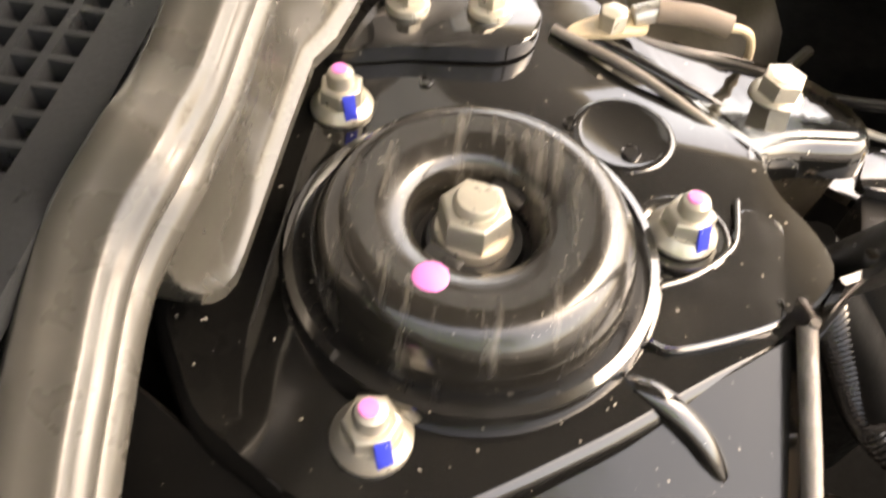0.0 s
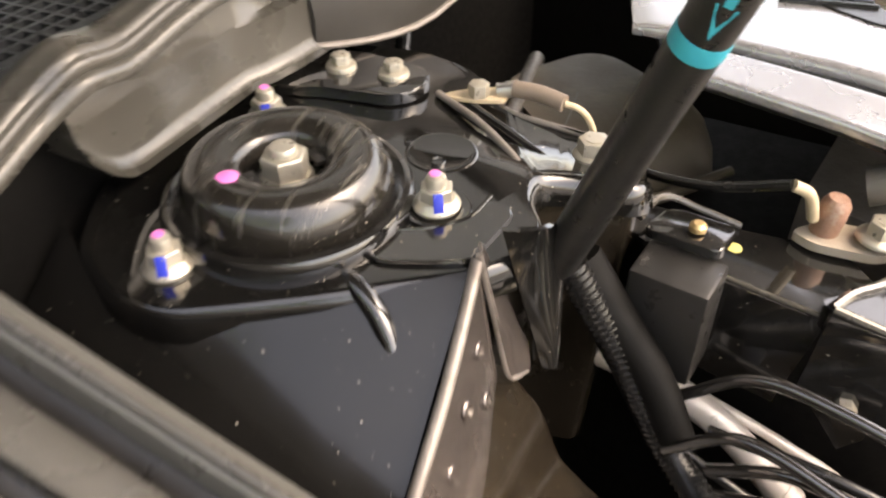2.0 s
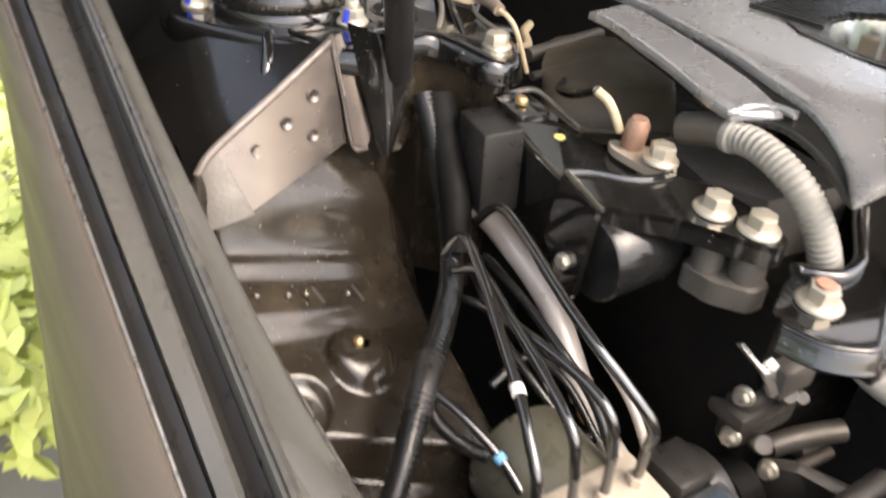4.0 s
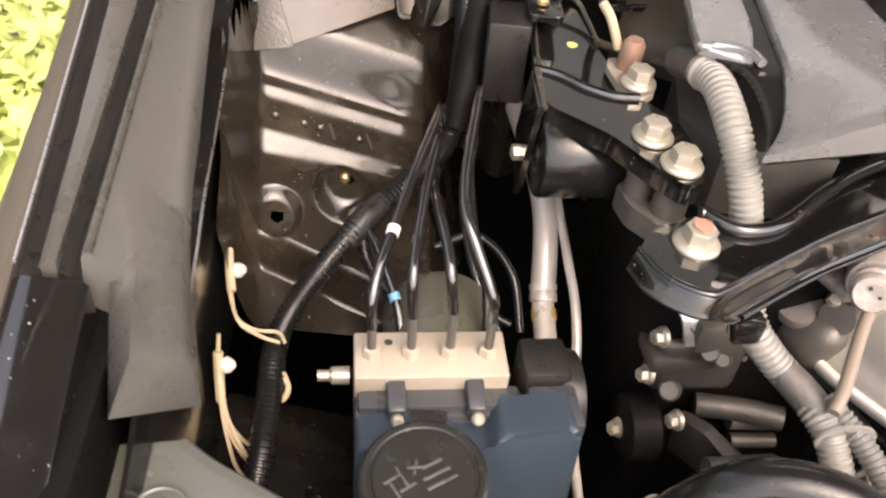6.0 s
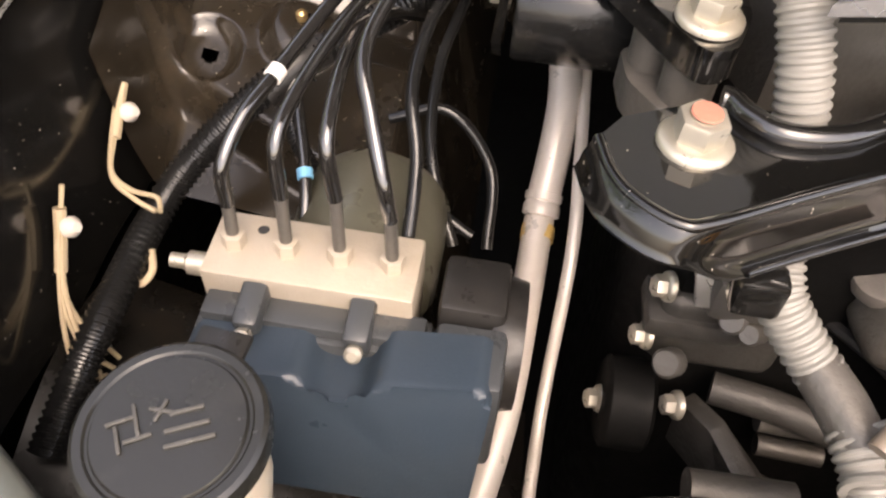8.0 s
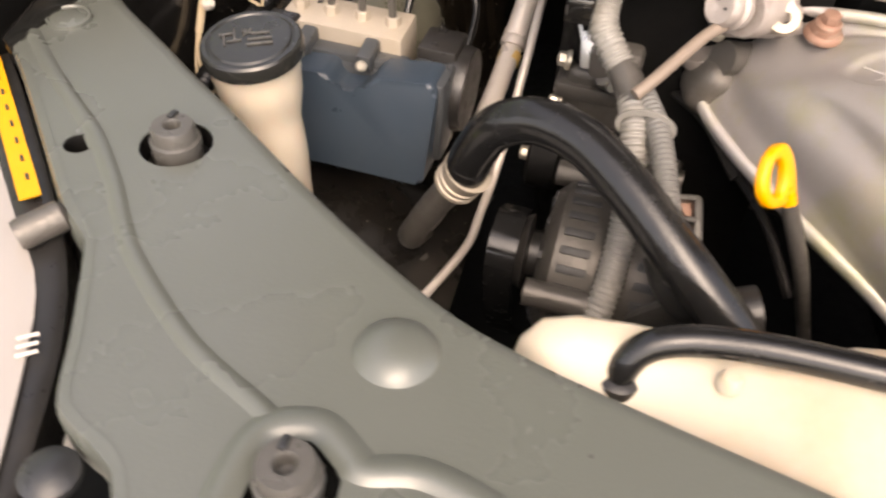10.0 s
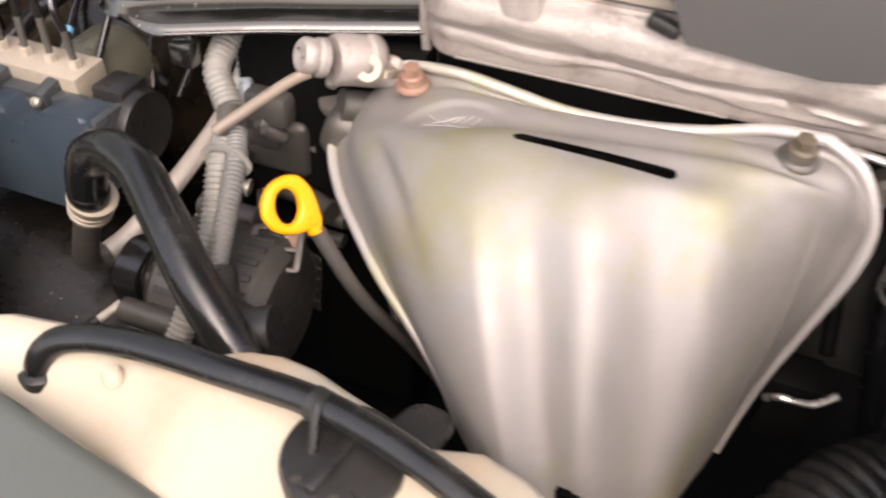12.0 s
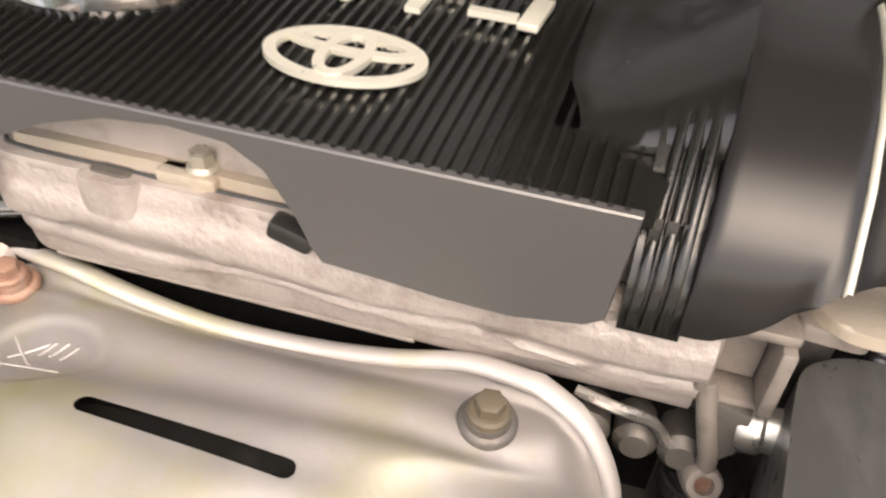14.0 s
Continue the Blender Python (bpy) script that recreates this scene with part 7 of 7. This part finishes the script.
# near-black filler supplies the shade seen through the slots
part("core", loft([[shield_fn(lerp(0.06, 0.94, k / 14), v) + Vector((0, 0.018, -0.014)) for k in range(15)] + [Vector((0.80, -0.38, 0.70)), Vector((0.56, -0.38, 0.70))] for v in (0.05, 0.2, 0.35, 0.5, 0.65, 0.8, 0.95)]), M["void"], shield, "near-black filler under the shield, for the shade in its slots")
eu, ev = min(((shield_fn(i / 80, j / 80).xy - Vector(EMBLEM)).length, i / 80, j / 80) for i in range(10, 50) for j in range(8, 36))[1:]
en = (shield_fn(eu + 0.05, ev) - shield_fn(eu - 0.05, ev)).cross(shield_fn(eu, ev + 0.04) - shield_fn(eu, ev - 0.04)).normalized()
if en.z < 0:
    en = -en
EU = 0.10 / (shield_fn(eu + 0.05, ev) - shield_fn(eu - 0.05, ev)).length
EV = 0.08 / (shield_fn(eu, ev + 0.04) - shield_fn(eu, ev - 0.04)).length


def emboss(x, y, lift=0.0006):
    """A place on the shield's skin, x and y metres from the emblem's middle."""
    return shield_fn(eu + EU * x, ev - EV * y) + en * lift


for x, y, w, a in ((0.0, -0.010, 0.044, 3), (-0.010, 0.002, 0.030, -38), (-0.006, 0.003, 0.024, 40), (0.004, 0.007, 0.012, 62), (0.011, 0.008, 0.013, 62), (0.018, 0.007, 0.012, 62)):
    ang = radians(a)
    part("embossed_mark", tube([emboss(x + w / 2 * k * math.cos(ang), y + w / 2 * k * math.sin(ang), -0.0006) for k in (-1, -0.5, 0, 0.5, 1)], 0.0011, 8), M["shield"], shield)
for (x, y, z), mt, lab in (((0.527, -0.404, 0.803), M["rust"], "rusty pink shield bolt with a deep collar"), ((0.800, -0.443, 0.818), M["tan"], "brown shield bolt on a wide washer")):
    z = max(z, min(((p.xy - Vector((x, y))).length, p.z) for p in (shield_fn(i / 60, j / 60) for i in range(61) for j in range(40)))[1] + 0.001)
    sbolt = thing("shield_bolt", (x, y, z), lab, "bolt", "heat shield bolts")
    bmx = along((x, y, z), (0.02, -0.18, 1))
    part("washer", lathe([(0, 0), (0.0135, 0), (0.0135, 0.002), (0.0120, 0.004), (0.0105, 0.0045), (0.0100, 0.008), (0, 0.008)], bmx, 28), M["rust"] if x < 0.6 else M["alloyd"], sbolt)
    part("collar", lathe([(0.0098, 0.006), (0.0094, 0.011), (0.0080, 0.0125), (0, 0.0125)], bmx, 24), mt, sbolt)
    part("head", prism(hexring(0.0068), 0.010, 0.0185, bmx, 0.0012), mt, sbolt)

# ---- engine cover ----
ecov = thing("engine_cover", (0.66, -0.25, 0.9), "dark silver plastic engine cover with a ribbed black panel", "engine cover")


# ribbed centre
hole_c, hole_r = (0.549, -0.300), 0.058
ribs = bmesh.new()
NR = 48
X0, X1 = 0.535, 0.842
for k in range(NR):
    u = k / NR
    xb = lerp(X0, X1, u)
    pts = []
    for j in range(61):
        f = j / 60
        y = -0.4195 + 0.235 * f
        sway = (0.020 - 0.055 * (1 - u)) * f ** 1.3
        pts.append(Vector((xb + sway * 0.9, y, 0.9445 + 0.006 * min(1, f * 2.2))))
    run = []
    for p in pts + [None]:
        if p is not None and math.hypot(p.x - hole_c[0], p.y - hole_c[1]) > hole_r + 0.001:
            run.append(p)
        else:
            if len(run) > 1:
                sweep(ribs, run, [(-0.0014, -0.003), (-0.0010, 0.0012), (0.0010, 0.0012), (0.0014, -0.003)], True, None, (0, 0, 1))
            run = []
part("ribs", ribs, M["coverb"], ecov, "fine moulded ribs")["kind"] = "stuff"


def deck_h(x, y):
    return 0.006 * min(1.0, max(0.0, (y + 0.42) / 0.136)) - 0.0018


part("ribbed_deck", panel([(0.528, -0.421), (0.846, -0.421), (0.885, -0.165), (0.62, -0.19), (0.52, -0.19), (0.488, -0.25), (0.484, -0.30), (0.500, -0.36)], [disc(*hole_c, hole_r, 40)], 0.945, 0.004, None, deck_h), M["coverb"], ecov)
part("filler_well", lathe([(hole_r + 0.0005, 0.949), (hole_r, 0.9465), (hole_r - 0.004, 0.915), (hole_r - 0.010, 0.890), (0, 0.888)], T_((*hole_c, 0)), 48, caps=False), M["chrome"], ecov, "bright dished filler well")
part("filler_cap", lathe([(0.024, 0.889), (0.026, 0.892), (0.026, 0.904), (0.023, 0.908), (0, 0.909)], T_((*hole_c, 0)), 40), M["dull"], ecov, "black oil filler cap")
# front lip with its arch
ARCH = [(0.530, 0.889), (0.540, 0.900), (0.558, 0.912), (0.590, 0.9285), (0.620, 0.9375), (0.650, 0.9405), (0.676, 0.9385), (0.692, 0.929), (0.704, 0.910), (0.711, 0.894), (0.716, 0.887)]
LIP = [(0.528, 0.944)] + ARCH[2:] + [(0.742, 0.886), (0.770, 0.8835), (0.800, 0.882), (0.830, 0.887), (0.838, 0.892), (0.842, 0.944)]
lm = Matrix(((1, 0, 0, 0), (0, 0, -1, 0), (0, 1, 0, 0), (0, 0, 0, 1)))
part("front_lip", prism(LIP, 0.4175, 0.4225, lm, 0.0008, 1), M["cover"], ecov, "smooth grey front lip")
# left silver panels with dark grooves between, rolling down at the free end
def skin_z(x, y):
    clip01 = lambda f: max(0.0, min(1.0, f))
    f = clip01((-0.33 - y) / 0.075)
    return 0.9475 - 0.012 * clip01((0.42 - x) / 0.06) * clip01((-0.15 - y) / 0.15) - 0.022 * clip01((0.44 - x) / 0.07) * f * f * (3 - 2 * f)


def ribbon(left, right, lift=0.0, thick=0.007, n=10):
    """A curved strip of the cover between two edges, with rolled rims."""
    L, R = (curve([(x, y, 0.0) for x, y in e], 5) for e in (left, right))
    rings_ = []
    for k, (a, b) in enumerate(zip(L, R)):
        w = (b - a).length
        end = 0.0018 if k in (0, len(L) - 1) else 0.0
        row = []
        for f, dz in [(0.0, -thick), (0.0, -0.0026), (0.0006 / w, -0.0010), (0.0022 / w, 0.0)] + [(k2 / n, 0.0) for k2 in range(1, n)] + [(1 - 0.0022 / w, 0.0), (1 - 0.0006 / w, -0.0010), (1.0, -0.0026), (1.0, -thick)]:
            p = a.lerp(b, f)
            row.append(Vector((p.x, p.y, skin_z(p.x, p.y) + lift + min(dz, -end) if dz > -thick else skin_z(p.x, p.y) + lift - thick)))
        rings_.append(row)
    return loft(rings_)


STRIPS = [
    ([(0.368, -0.134), (0.368, -0.165), (0.363, -0.203), (0.358, -0.242), (0.350, -0.281), (0.347, -0.303), (0.347, -0.311)],
     [(0.410, -0.130), (0.409, -0.162), (0.404, -0.200), (0.397, -0.245), (0.389, -0.290), (0.381, -0.315), (0.376, -0.330)]),
    ([(0.423, -0.099), (0.424, -0.145), (0.418, -0.184), (0.412, -0.235), (0.403, -0.280), (0.394, -0.325), (0.386, -0.360), (0.377, -0.385), (0.360, -0.406)],
     [(0.520, -0.070), (0.527, -0.105), (0.525, -0.140), (0.518, -0.180), (0.503, -0.237), (0.488, -0.290), (0.486, -0.330), (0.500, -0.365), (0.530, -0.421)]),
    ([(0.533, -0.066), (0.540, -0.105), (0.537, -0.140), (0.526, -0.170), (0.523, -0.190)], [(0.627, -0.048), (0.630, -0.085), (0.626, -0.130), (0.614, -0.165), (0.596, -0.190)]),
    ([(0.640, -0.045), (0.648, -0.085), (0.651, -0.131), (0.641, -0.162), (0.613, -0.192)], [(0.740, -0.045), (0.753, -0.090), (0.758, -0.135), (0.752, -0.165), (0.737, -0.190)]),
    ([(0.768, -0.050), (0.777, -0.095), (0.780, -0.135), (0.772, -0.165), (0.757, -0.188)], [(0.880, -0.090), (0.883, -0.120), (0.885, -0.140), (0.885, -0.155), (0.885, -0.168)]),
]
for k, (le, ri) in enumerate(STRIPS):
    part("silver_panel", ribbon(le, ri, 0.0 if k < 2 else 0.0025), M["silver"], ecov, "smooth silver-grey panel, coloured brighter as if lit", 50)
part("groove_base", ribbon([(0.373, -0.138), (0.372, -0.165), (0.367, -0.203), (0.362, -0.242), (0.354, -0.281), (0.358, -0.311), (0.370, -0.330), (0.374, -0.370), (0.366, -0.402)],
                           [(0.530, -0.075), (0.532, -0.105), (0.530, -0.140), (0.522, -0.180), (0.506, -0.237), (0.492, -0.290), (0.490, -0.330), (0.503, -0.365), (0.526, -0.416)], -0.0062, 0.006), M["coverb"], ecov, "black base between the panels", 50)
part("rear_base", panel([(0.505, -0.078), (0.62, -0.056), (0.75, -0.053), (0.89, -0.095), (0.89, -0.170), (0.52, -0.190)], [], 0.9435, 0.004), M["coverb"], ecov, "black base between the rear panels")
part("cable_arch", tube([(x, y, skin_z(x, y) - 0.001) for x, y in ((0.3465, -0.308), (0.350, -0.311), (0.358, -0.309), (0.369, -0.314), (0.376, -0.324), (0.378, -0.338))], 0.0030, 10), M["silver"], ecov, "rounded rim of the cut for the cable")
# raised right shoulder
SH = [(-0.423, 0.894), (-0.422, 0.920), (-0.412, 0.938), (-0.392, 0.957), (-0.365, 0.974), (-0.335, 0.985), (-0.30, 0.990), (-0.20, 0.992), (-0.10, 0.985)]


def shoulder(x0, x1, nm_, mt, lift=0.0, lab="", line=SH):
    rings_ = []
    n = max(2, int((x1 - x0) / 0.006))
    xs = [x0, x0 + 0.0012] + [lerp(x0, x1, k / n) for k in range(1, n)] + [x1 - 0.0012, x1]
    for x in xs:
        ins = 0.0015 if x in (x0, x1) else 0.0
        low = table(x, [(0.84, 0.890), (0.862, 0.889), (0.868, 0.889), (0.895, 0.903), (0.917, 0.928), (0.93, 0.936), (0.96, 0.936)])[0]
        prof = [(y, max(z, low)) for y, z in line]
        top = [Vector((x + (0.10 * (y + 0.42) if y > -0.42 else 0) * 0.6, y + 0.002 * max(0.0, (low - z0) / 0.01), z - ins + lift * min(1.0, (z - low) / 0.05))) for (y, z), (y0, z0) in zip(prof, line)]
        bot = [Vector((x, max(y, -0.418) + 0.004, min(z, max(0.94, low + 0.004)) - (0.002 if y < -0.40 else 0.02))) for y, z in prof[::-1]]
        rings_.append(top + bot)
    return part(nm_, loft(rings_), mt, ecov, lab, 50)


for k in range(3):
    shoulder(0.846 + 0.0062 * k, 0.8505 + 0.0062 * k, "shoulder_rib", M["coverb"], -0.012 + 0.003 * k, "", SH[:5])
part("shoulder_base", loft([[Vector((x, y + 0.003, max(0.890, z - 0.014))) for y, z in SH[:5]] + [Vector((x, y + 0.003, 0.888)) for y, z in SH[4::-1]] for x in (0.843, 0.868)]), M["coverb"], ecov)
dome = []
for k in range(15):
    f = k / 14
    g = f ** 1.6
    line = [(-0.376, lerp(0.944, 0.962, g)), (-0.367, lerp(0.9480, 0.970, g)), (-0.354, lerp(0.9510, 0.977, g))] + [(y, lerp(0.9520, z, g)) for y, z in SH[5:]]
    dome.append([Vector((lerp(0.800 + 0.012 * max(0.0, (-0.33 - y) / 0.04), 0.868, f) + 0.06 * (y + 0.42) * f, y, z)) for y, z in line] + [Vector((lerp(0.80, 0.868, f) + 0.06 * (y + 0.42) * f, y, 0.945)) for y, z in line[::-1]])
part("shoulder_dome", loft(dome), M["coverb"], ecov, "smooth black swell rising to the shoulder", 60)
shoulder(0.8665, 0.9175, "shoulder", M["shoulderp"], 0.0, "smooth shoulder, coloured darker for the shade on it")
shoulder(0.9175, 0.9205, "silver_line", M["badge"], 0.0012, "thin silver line")
shoulder(0.9205, 0.955, "outer_panel", M["shoulderp"], -0.004)
shoulder(0.955, 0.957, "silver_line", M["badge"], -0.003)
# badge and lettering
bx, by, bz = 0.7000, -0.3520, 0.9525
badge = thing("badge", (bx, by, 0.950), "pale silver oval badge on the engine cover", "badge")
orr = bmesh.new()
outer = [(0.0385 * math.cos(a), 0.0290 * math.sin(a)) for a in [2 * math.pi * k / 48 for k in range(48)]]
innr = [(0.0325 * math.cos(a), 0.0232 * math.sin(a)) for a in [2 * math.pi * k / 48 for k in range(48)]]
part("oval_ring", panel([(bx + x, by + y) for x, y in outer], [[(bx + x, by + y) for x, y in innr]], bz, 0.003), M["badge"], badge)
o2 = [(0.0325 * math.cos(a), 0.0105 * math.sin(a) + 0.011) for a in [2 * math.pi * k / 40 for k in range(40)]]
i2 = [(0.0255 * math.cos(a), 0.0058 * math.sin(a) + 0.0115) for a in [2 * math.pi * k / 40 for k in range(40)]]
part("cross_oval", panel([(bx + x, by + y) for x, y in o2], [[(bx + x, by + y) for x, y in i2]], bz + 0.0002, 0.003), M["badge"], badge)
o3 = [(0.0125 * math.cos(a), 0.0255 * math.sin(a)) for a in [2 * math.pi * k / 40 for k in range(40)]]
i3 = [(0.0070 * math.cos(a), 0.0190 * math.sin(a)) for a in [2 * math.pi * k / 40 for k in range(40)]]
part("upright_oval", panel([(bx + x, by + y) for x, y in o3], [[(bx + x, by + y) for x, y in i3]], bz + 0.0004, 0.003), M["badge"], badge)
letters = thing("lettering", (0.69, -0.27, 0.950), "raised silver letters on the engine cover", "lettering")
for ch, x, w in (("V", 0.606, 1.25), ("V", 0.654, 1.25), ("T", 0.694, 1.1), ("-", 0.738, 1.6), ("I", 0.762, 1.0)):
    part("letter", box((0.011, 0.040, 0.004), T_((x + 0.012, -0.272, 0.9545)) @ Matrix.Rotation(radians(-4), 4, "Z"), 0.0006) if ch == "I" else words(ch, 0.058, T_((x, -0.2915, 0.9534)) @ Matrix.Diagonal((w, 0.95, 1, 1)), 0.0016), M["badge"], letters)
part("plate", box((0.090, 0.0200, 0.0030), T_((0.692, -0.2365, 0.9525)), 0.001), M["badge"], letters, "small silver plate")
part("plate_word", words("DUAL", 0.0185, T_((0.658, -0.2430, 0.9542)) @ Matrix.Diagonal((1.35, 1, 1, 1)), 0.0004), M["ink"], letters, "black word on the plate")

# ---- fuse box, hoses at the far side ----
fuse = thing("fuse_box", (1.03, -0.55, 0.55), "black fuse box with a yellow label on its lid", "fuse box")
LID = rounded([(0.922, -0.415), (0.928, -0.385), (0.948, -0.372), (1.20, -0.362), (1.20, -0.705), (0.950, -0.688), (0.915, -0.679), (0.900, -0.658), (0.901, -0.62), (0.910, -0.50)], 0.026, 6)
lid = prism(LID, 0.815, 0.861, None, 0.019, 6)
for v in lid.verts:
    if v.co.z > 0.83:
        v.co.z += 0.004 * math.sin((v.co.x - 0.92) * 30) * 0.2
part("lid", lid, M["lidp"], fuse, "", 60)
part("lid_seam", prism(rounded([(0.9205, -0.416), (0.9265, -0.384), (0.947, -0.370), (1.202, -0.360), (1.202, -0.707), (0.949, -0.690), (0.9135, -0.681), (0.898, -0.660), (0.899, -0.62), (0.908, -0.50)], 0.026, 6), 0.8105, 0.8165, None, 0.002, 2), M["dull"], fuse, "thin lip round the lid")
for x in (0.965, 1.005):
    part("lid_rib", tube([(x + 0.02, -0.39, 0.8606), (x + 0.03, -0.66, 0.8606)], 0.0010, 6), M["lidp"], fuse)
part("body", prism(rounded([(0.935, -0.405), (1.19, -0.375), (1.19, -0.70), (0.945, -0.685), (0.915, -0.640), (0.925, -0.50)], 0.015, 4), 0.60, 0.811, None, 0.002), M["dull"], fuse)
lab = facets([(0.930, -0.5940, 0.8636), (1.06, -0.5710, 0.8636), (1.06, -0.6590, 0.8636), (1.000, -0.6510, 0.8636), (0.965, -0.6390, 0.8636), (0.934, -0.6140, 0.8636)], [(0, 1, 2, 3, 4, 5)], 0.0008)
part("yellow_label", lab, M["label"], fuse, "yellow label with a torn edge")
part("torn_edge", facets([(0.933, -0.6120, 0.8646), (0.965, -0.6360, 0.8646), (1.000, -0.6480, 0.8646), (1.000, -0.6570, 0.8646), (0.960, -0.6480, 0.8646), (0.932, -0.6220, 0.8646)], [(0, 1, 2, 3, 4, 5)], 0.0006), M["paper"], fuse, "torn white paper edge")
for a, b, w in ((0.9345, -0.6025, 0.014), (0.9420, -0.6010, 0.006), (0.9480, -0.6015, 0.012)):
    part("label_bar", box((w, 0.0016, 0.0006), T_((a + w / 2, b, 0.8650)), 0), M["ink"], fuse)
chose = thing("coolant_hose", (0.92, -0.40, 0.58), "black coolant hose beside the fuse box", "hose")
part("end_bead", tube([(0.9052, -0.3955, 0.786), (0.9056, -0.3962, 0.778)], 0.0208, 18), M["dull"], chose, "thick moulded end bead")
part("hose", tube([(0.905, -0.395, 0.790), (0.908, -0.400, 0.74), (0.920, -0.405, 0.68), (0.938, -0.41, 0.62), (0.95, -0.42, 0.58)], 0.019, 18), M["rubber"], chose)
cl = thing("hose_clamp", (0.903, -0.435, 0.755), "steel spring hose clamp", "hose clamp")
for z in (0.752, 0.762):
    part("band", sweep(bmesh.new(), [Vector((0.903 + 0.0212 * math.cos(a), -0.432 + 0.0212 * math.sin(a), z + 0.004 * math.sin(a))) for a in [2 * math.pi * k / 30 for k in range(31)]], circle(0.0014, 6), False), M["alloyd"], cl)
air = thing("air_duct", (0.87, -0.62, 0.5), "black corrugated air intake duct", "air duct")
part("duct", corrugated([(0.99, -0.455, 0.60), (0.935, -0.485, 0.600), (0.893, -0.535, 0.585), (0.873, -0.60, 0.55), (0.87, -0.67, 0.48)], 0.046, 0.011, 28, 0.06), M["dull"], air)
part("cuff", tube([(0.9985, -0.4515, 0.60), (0.970, -0.464, 0.60)], 0.0490, 28), M["dull"], air, "smooth end cuff")
shp = thing("lower_hardware", (0.86, -0.42, 0.6), "dark brackets and bright clips low beside the heat shield", "brackets")
part("bright_clip", tube([(0.842, -0.455, 0.640), (0.850, -0.462, 0.652), (0.872, -0.460, 0.652), (0.888, -0.452, 0.660)], 0.003, 8), M["steel"], shp)
part("bracket", between(0.845, 0.885, -0.44, -0.40, 0.58, 0.645, 0.004), M["void"], shp)
part("rod", tube([(0.86, -0.39, 0.76), (0.872, -0.40, 0.70), (0.880, -0.41, 0.66)], 0.006, 10), M["void"], shp)
rear = thing("rear_pipe", (1.05, -0.15, 0.9), "pale metal pipe behind the engine cover", "pipe")
part("pipe", tube([(0.955, -0.17, 0.955), (1.02, -0.15, 0.965), (1.12, -0.10, 0.985)], 0.016, 18), M["pipe"], rear)
part("intake_hose", tube([(0.955, -0.30, 1.00), (0.985, -0.235, 1.018), (1.02, -0.16, 1.03), (1.06, -0.06, 1.04)], 0.036, 20, scale=lambda t: 1 + 0.08 * math.sin(26 * t)), M["rubber"], rear, "lumpy black rubber hose")
part("hose", tube([(0.94, -0.16, 0.95), (1.00, -0.18, 0.90), (1.06, -0.16, 0.88), (1.15, -0.14, 0.90)], 0.02, 16), M["rubber"], rear)
solid("corrugated_cable", corrugated([(0.965, -0.36, 0.88), (0.962, -0.37, 0.84), (0.95, -0.375, 0.78)], 0.006, 0.004), M["rubber"], "black corrugated cable beside the end casting", "cable")

# ---- greenery beside the car ----


def leaf_cloud(n, boxes, size, seed):
    r = random.Random(seed)
    verts, faces = [], []
    for _ in range(n):
        (x0, x1, y0, y1, z0, z1) = boxes[r.randrange(len(boxes))]
        c = Vector((r.uniform(x0, x1), r.uniform(y0, y1), r.uniform(z0, z1)))
        s = size * r.uniform(0.6, 1.4)
        q = Euler((r.uniform(-0.9, 0.9), r.uniform(-0.9, 0.9), r.uniform(0, 6.28))).to_matrix()
        k = len(verts)
        for u, v, w in ((-0.5, 0, 0), (-0.15, 0.22, 0.03), (0.25, 0.18, 0.02), (0.55, 0, -0.05), (0.25, -0.18, 0.02), (-0.15, -0.22, 0.03)):
            verts.append(c + q @ Vector((u, v, w)) * s)
        faces.append(tuple(range(k, k + 6)))
    return verts, faces


def stuff_mesh(name, verts, faces, material, label, category):
    me = bpy.data.meshes.new(name)
    me.from_pydata([tuple(v) for v in verts], [], faces)
    me.materials.append(material)
    return tagged(new(name, me), label, category, "", "stuff")


v, f = leaf_cloud(20000, [(-1.2, 0.12, 0.62, 2.6, 0.30, 0.46), (-1.2, 0.12, 0.62, 2.6, 0.02, 0.20), (-1.0, -0.03, 0.16, 0.62, 0.34, 0.50), (-3.4, -1.2, -1.5, 4.0, 0.02, 0.35), (-3.6, -1.6, -1.0, 4.2, 0.1, 0.75), (-3.8, -2.4, -0.5, 6.5, 0.4, 2.6)], 0.050, 3)
stuff_mesh("shrub_leaves", v, f, M["leafy"], "bright yellow-green shrub leaves beside the car", "shrub")
v, f = leaf_cloud(24000, [(-3.6, -1.3, -1.5, 4.2, 0.02, 0.5), (-4.0, -2.2, -1.0, 6.8, 0.2, 2.4), (-4.4, -2.4, -2.5, 6.8, 1.2, 3.6), (-4.4, -2.6, -2.5, 6.8, 2.0, 4.2)], 0.10, 4)
stuff_mesh("hedge_leaves", v, f, M["leaf"], "darker green hedge leaves beside the car", "hedge")
shrub = thing("shrub_branches", (-2.2, 0.8, 0.0), "thin brown shrub branches", "branches")
for k in range(9):
    a = Vector((-2.0 - 0.16 * k, -0.2 + 0.42 * k, 0.0))
    part("branch", tube([a, a + Vector((0.1 * math.sin(k), 0.15, 0.45)), a + Vector((-0.25 + 0.1 * k % 0.3, 0.5, 0.85)), a + Vector((-0.3, 0.9, 1.15))], 0.014, 8, scale=lambda t: 1 - 0.7 * t), M["bark"], shrub)
pot = solid("red_kerb_block", between(-1.75, -1.45, -0.35, 0.25, 0.0, 0.16, 0.01), mat("faded_red_block", (0.42, 0.10, 0.08), 0.7), "faded red block at the edge of the planting", "block")
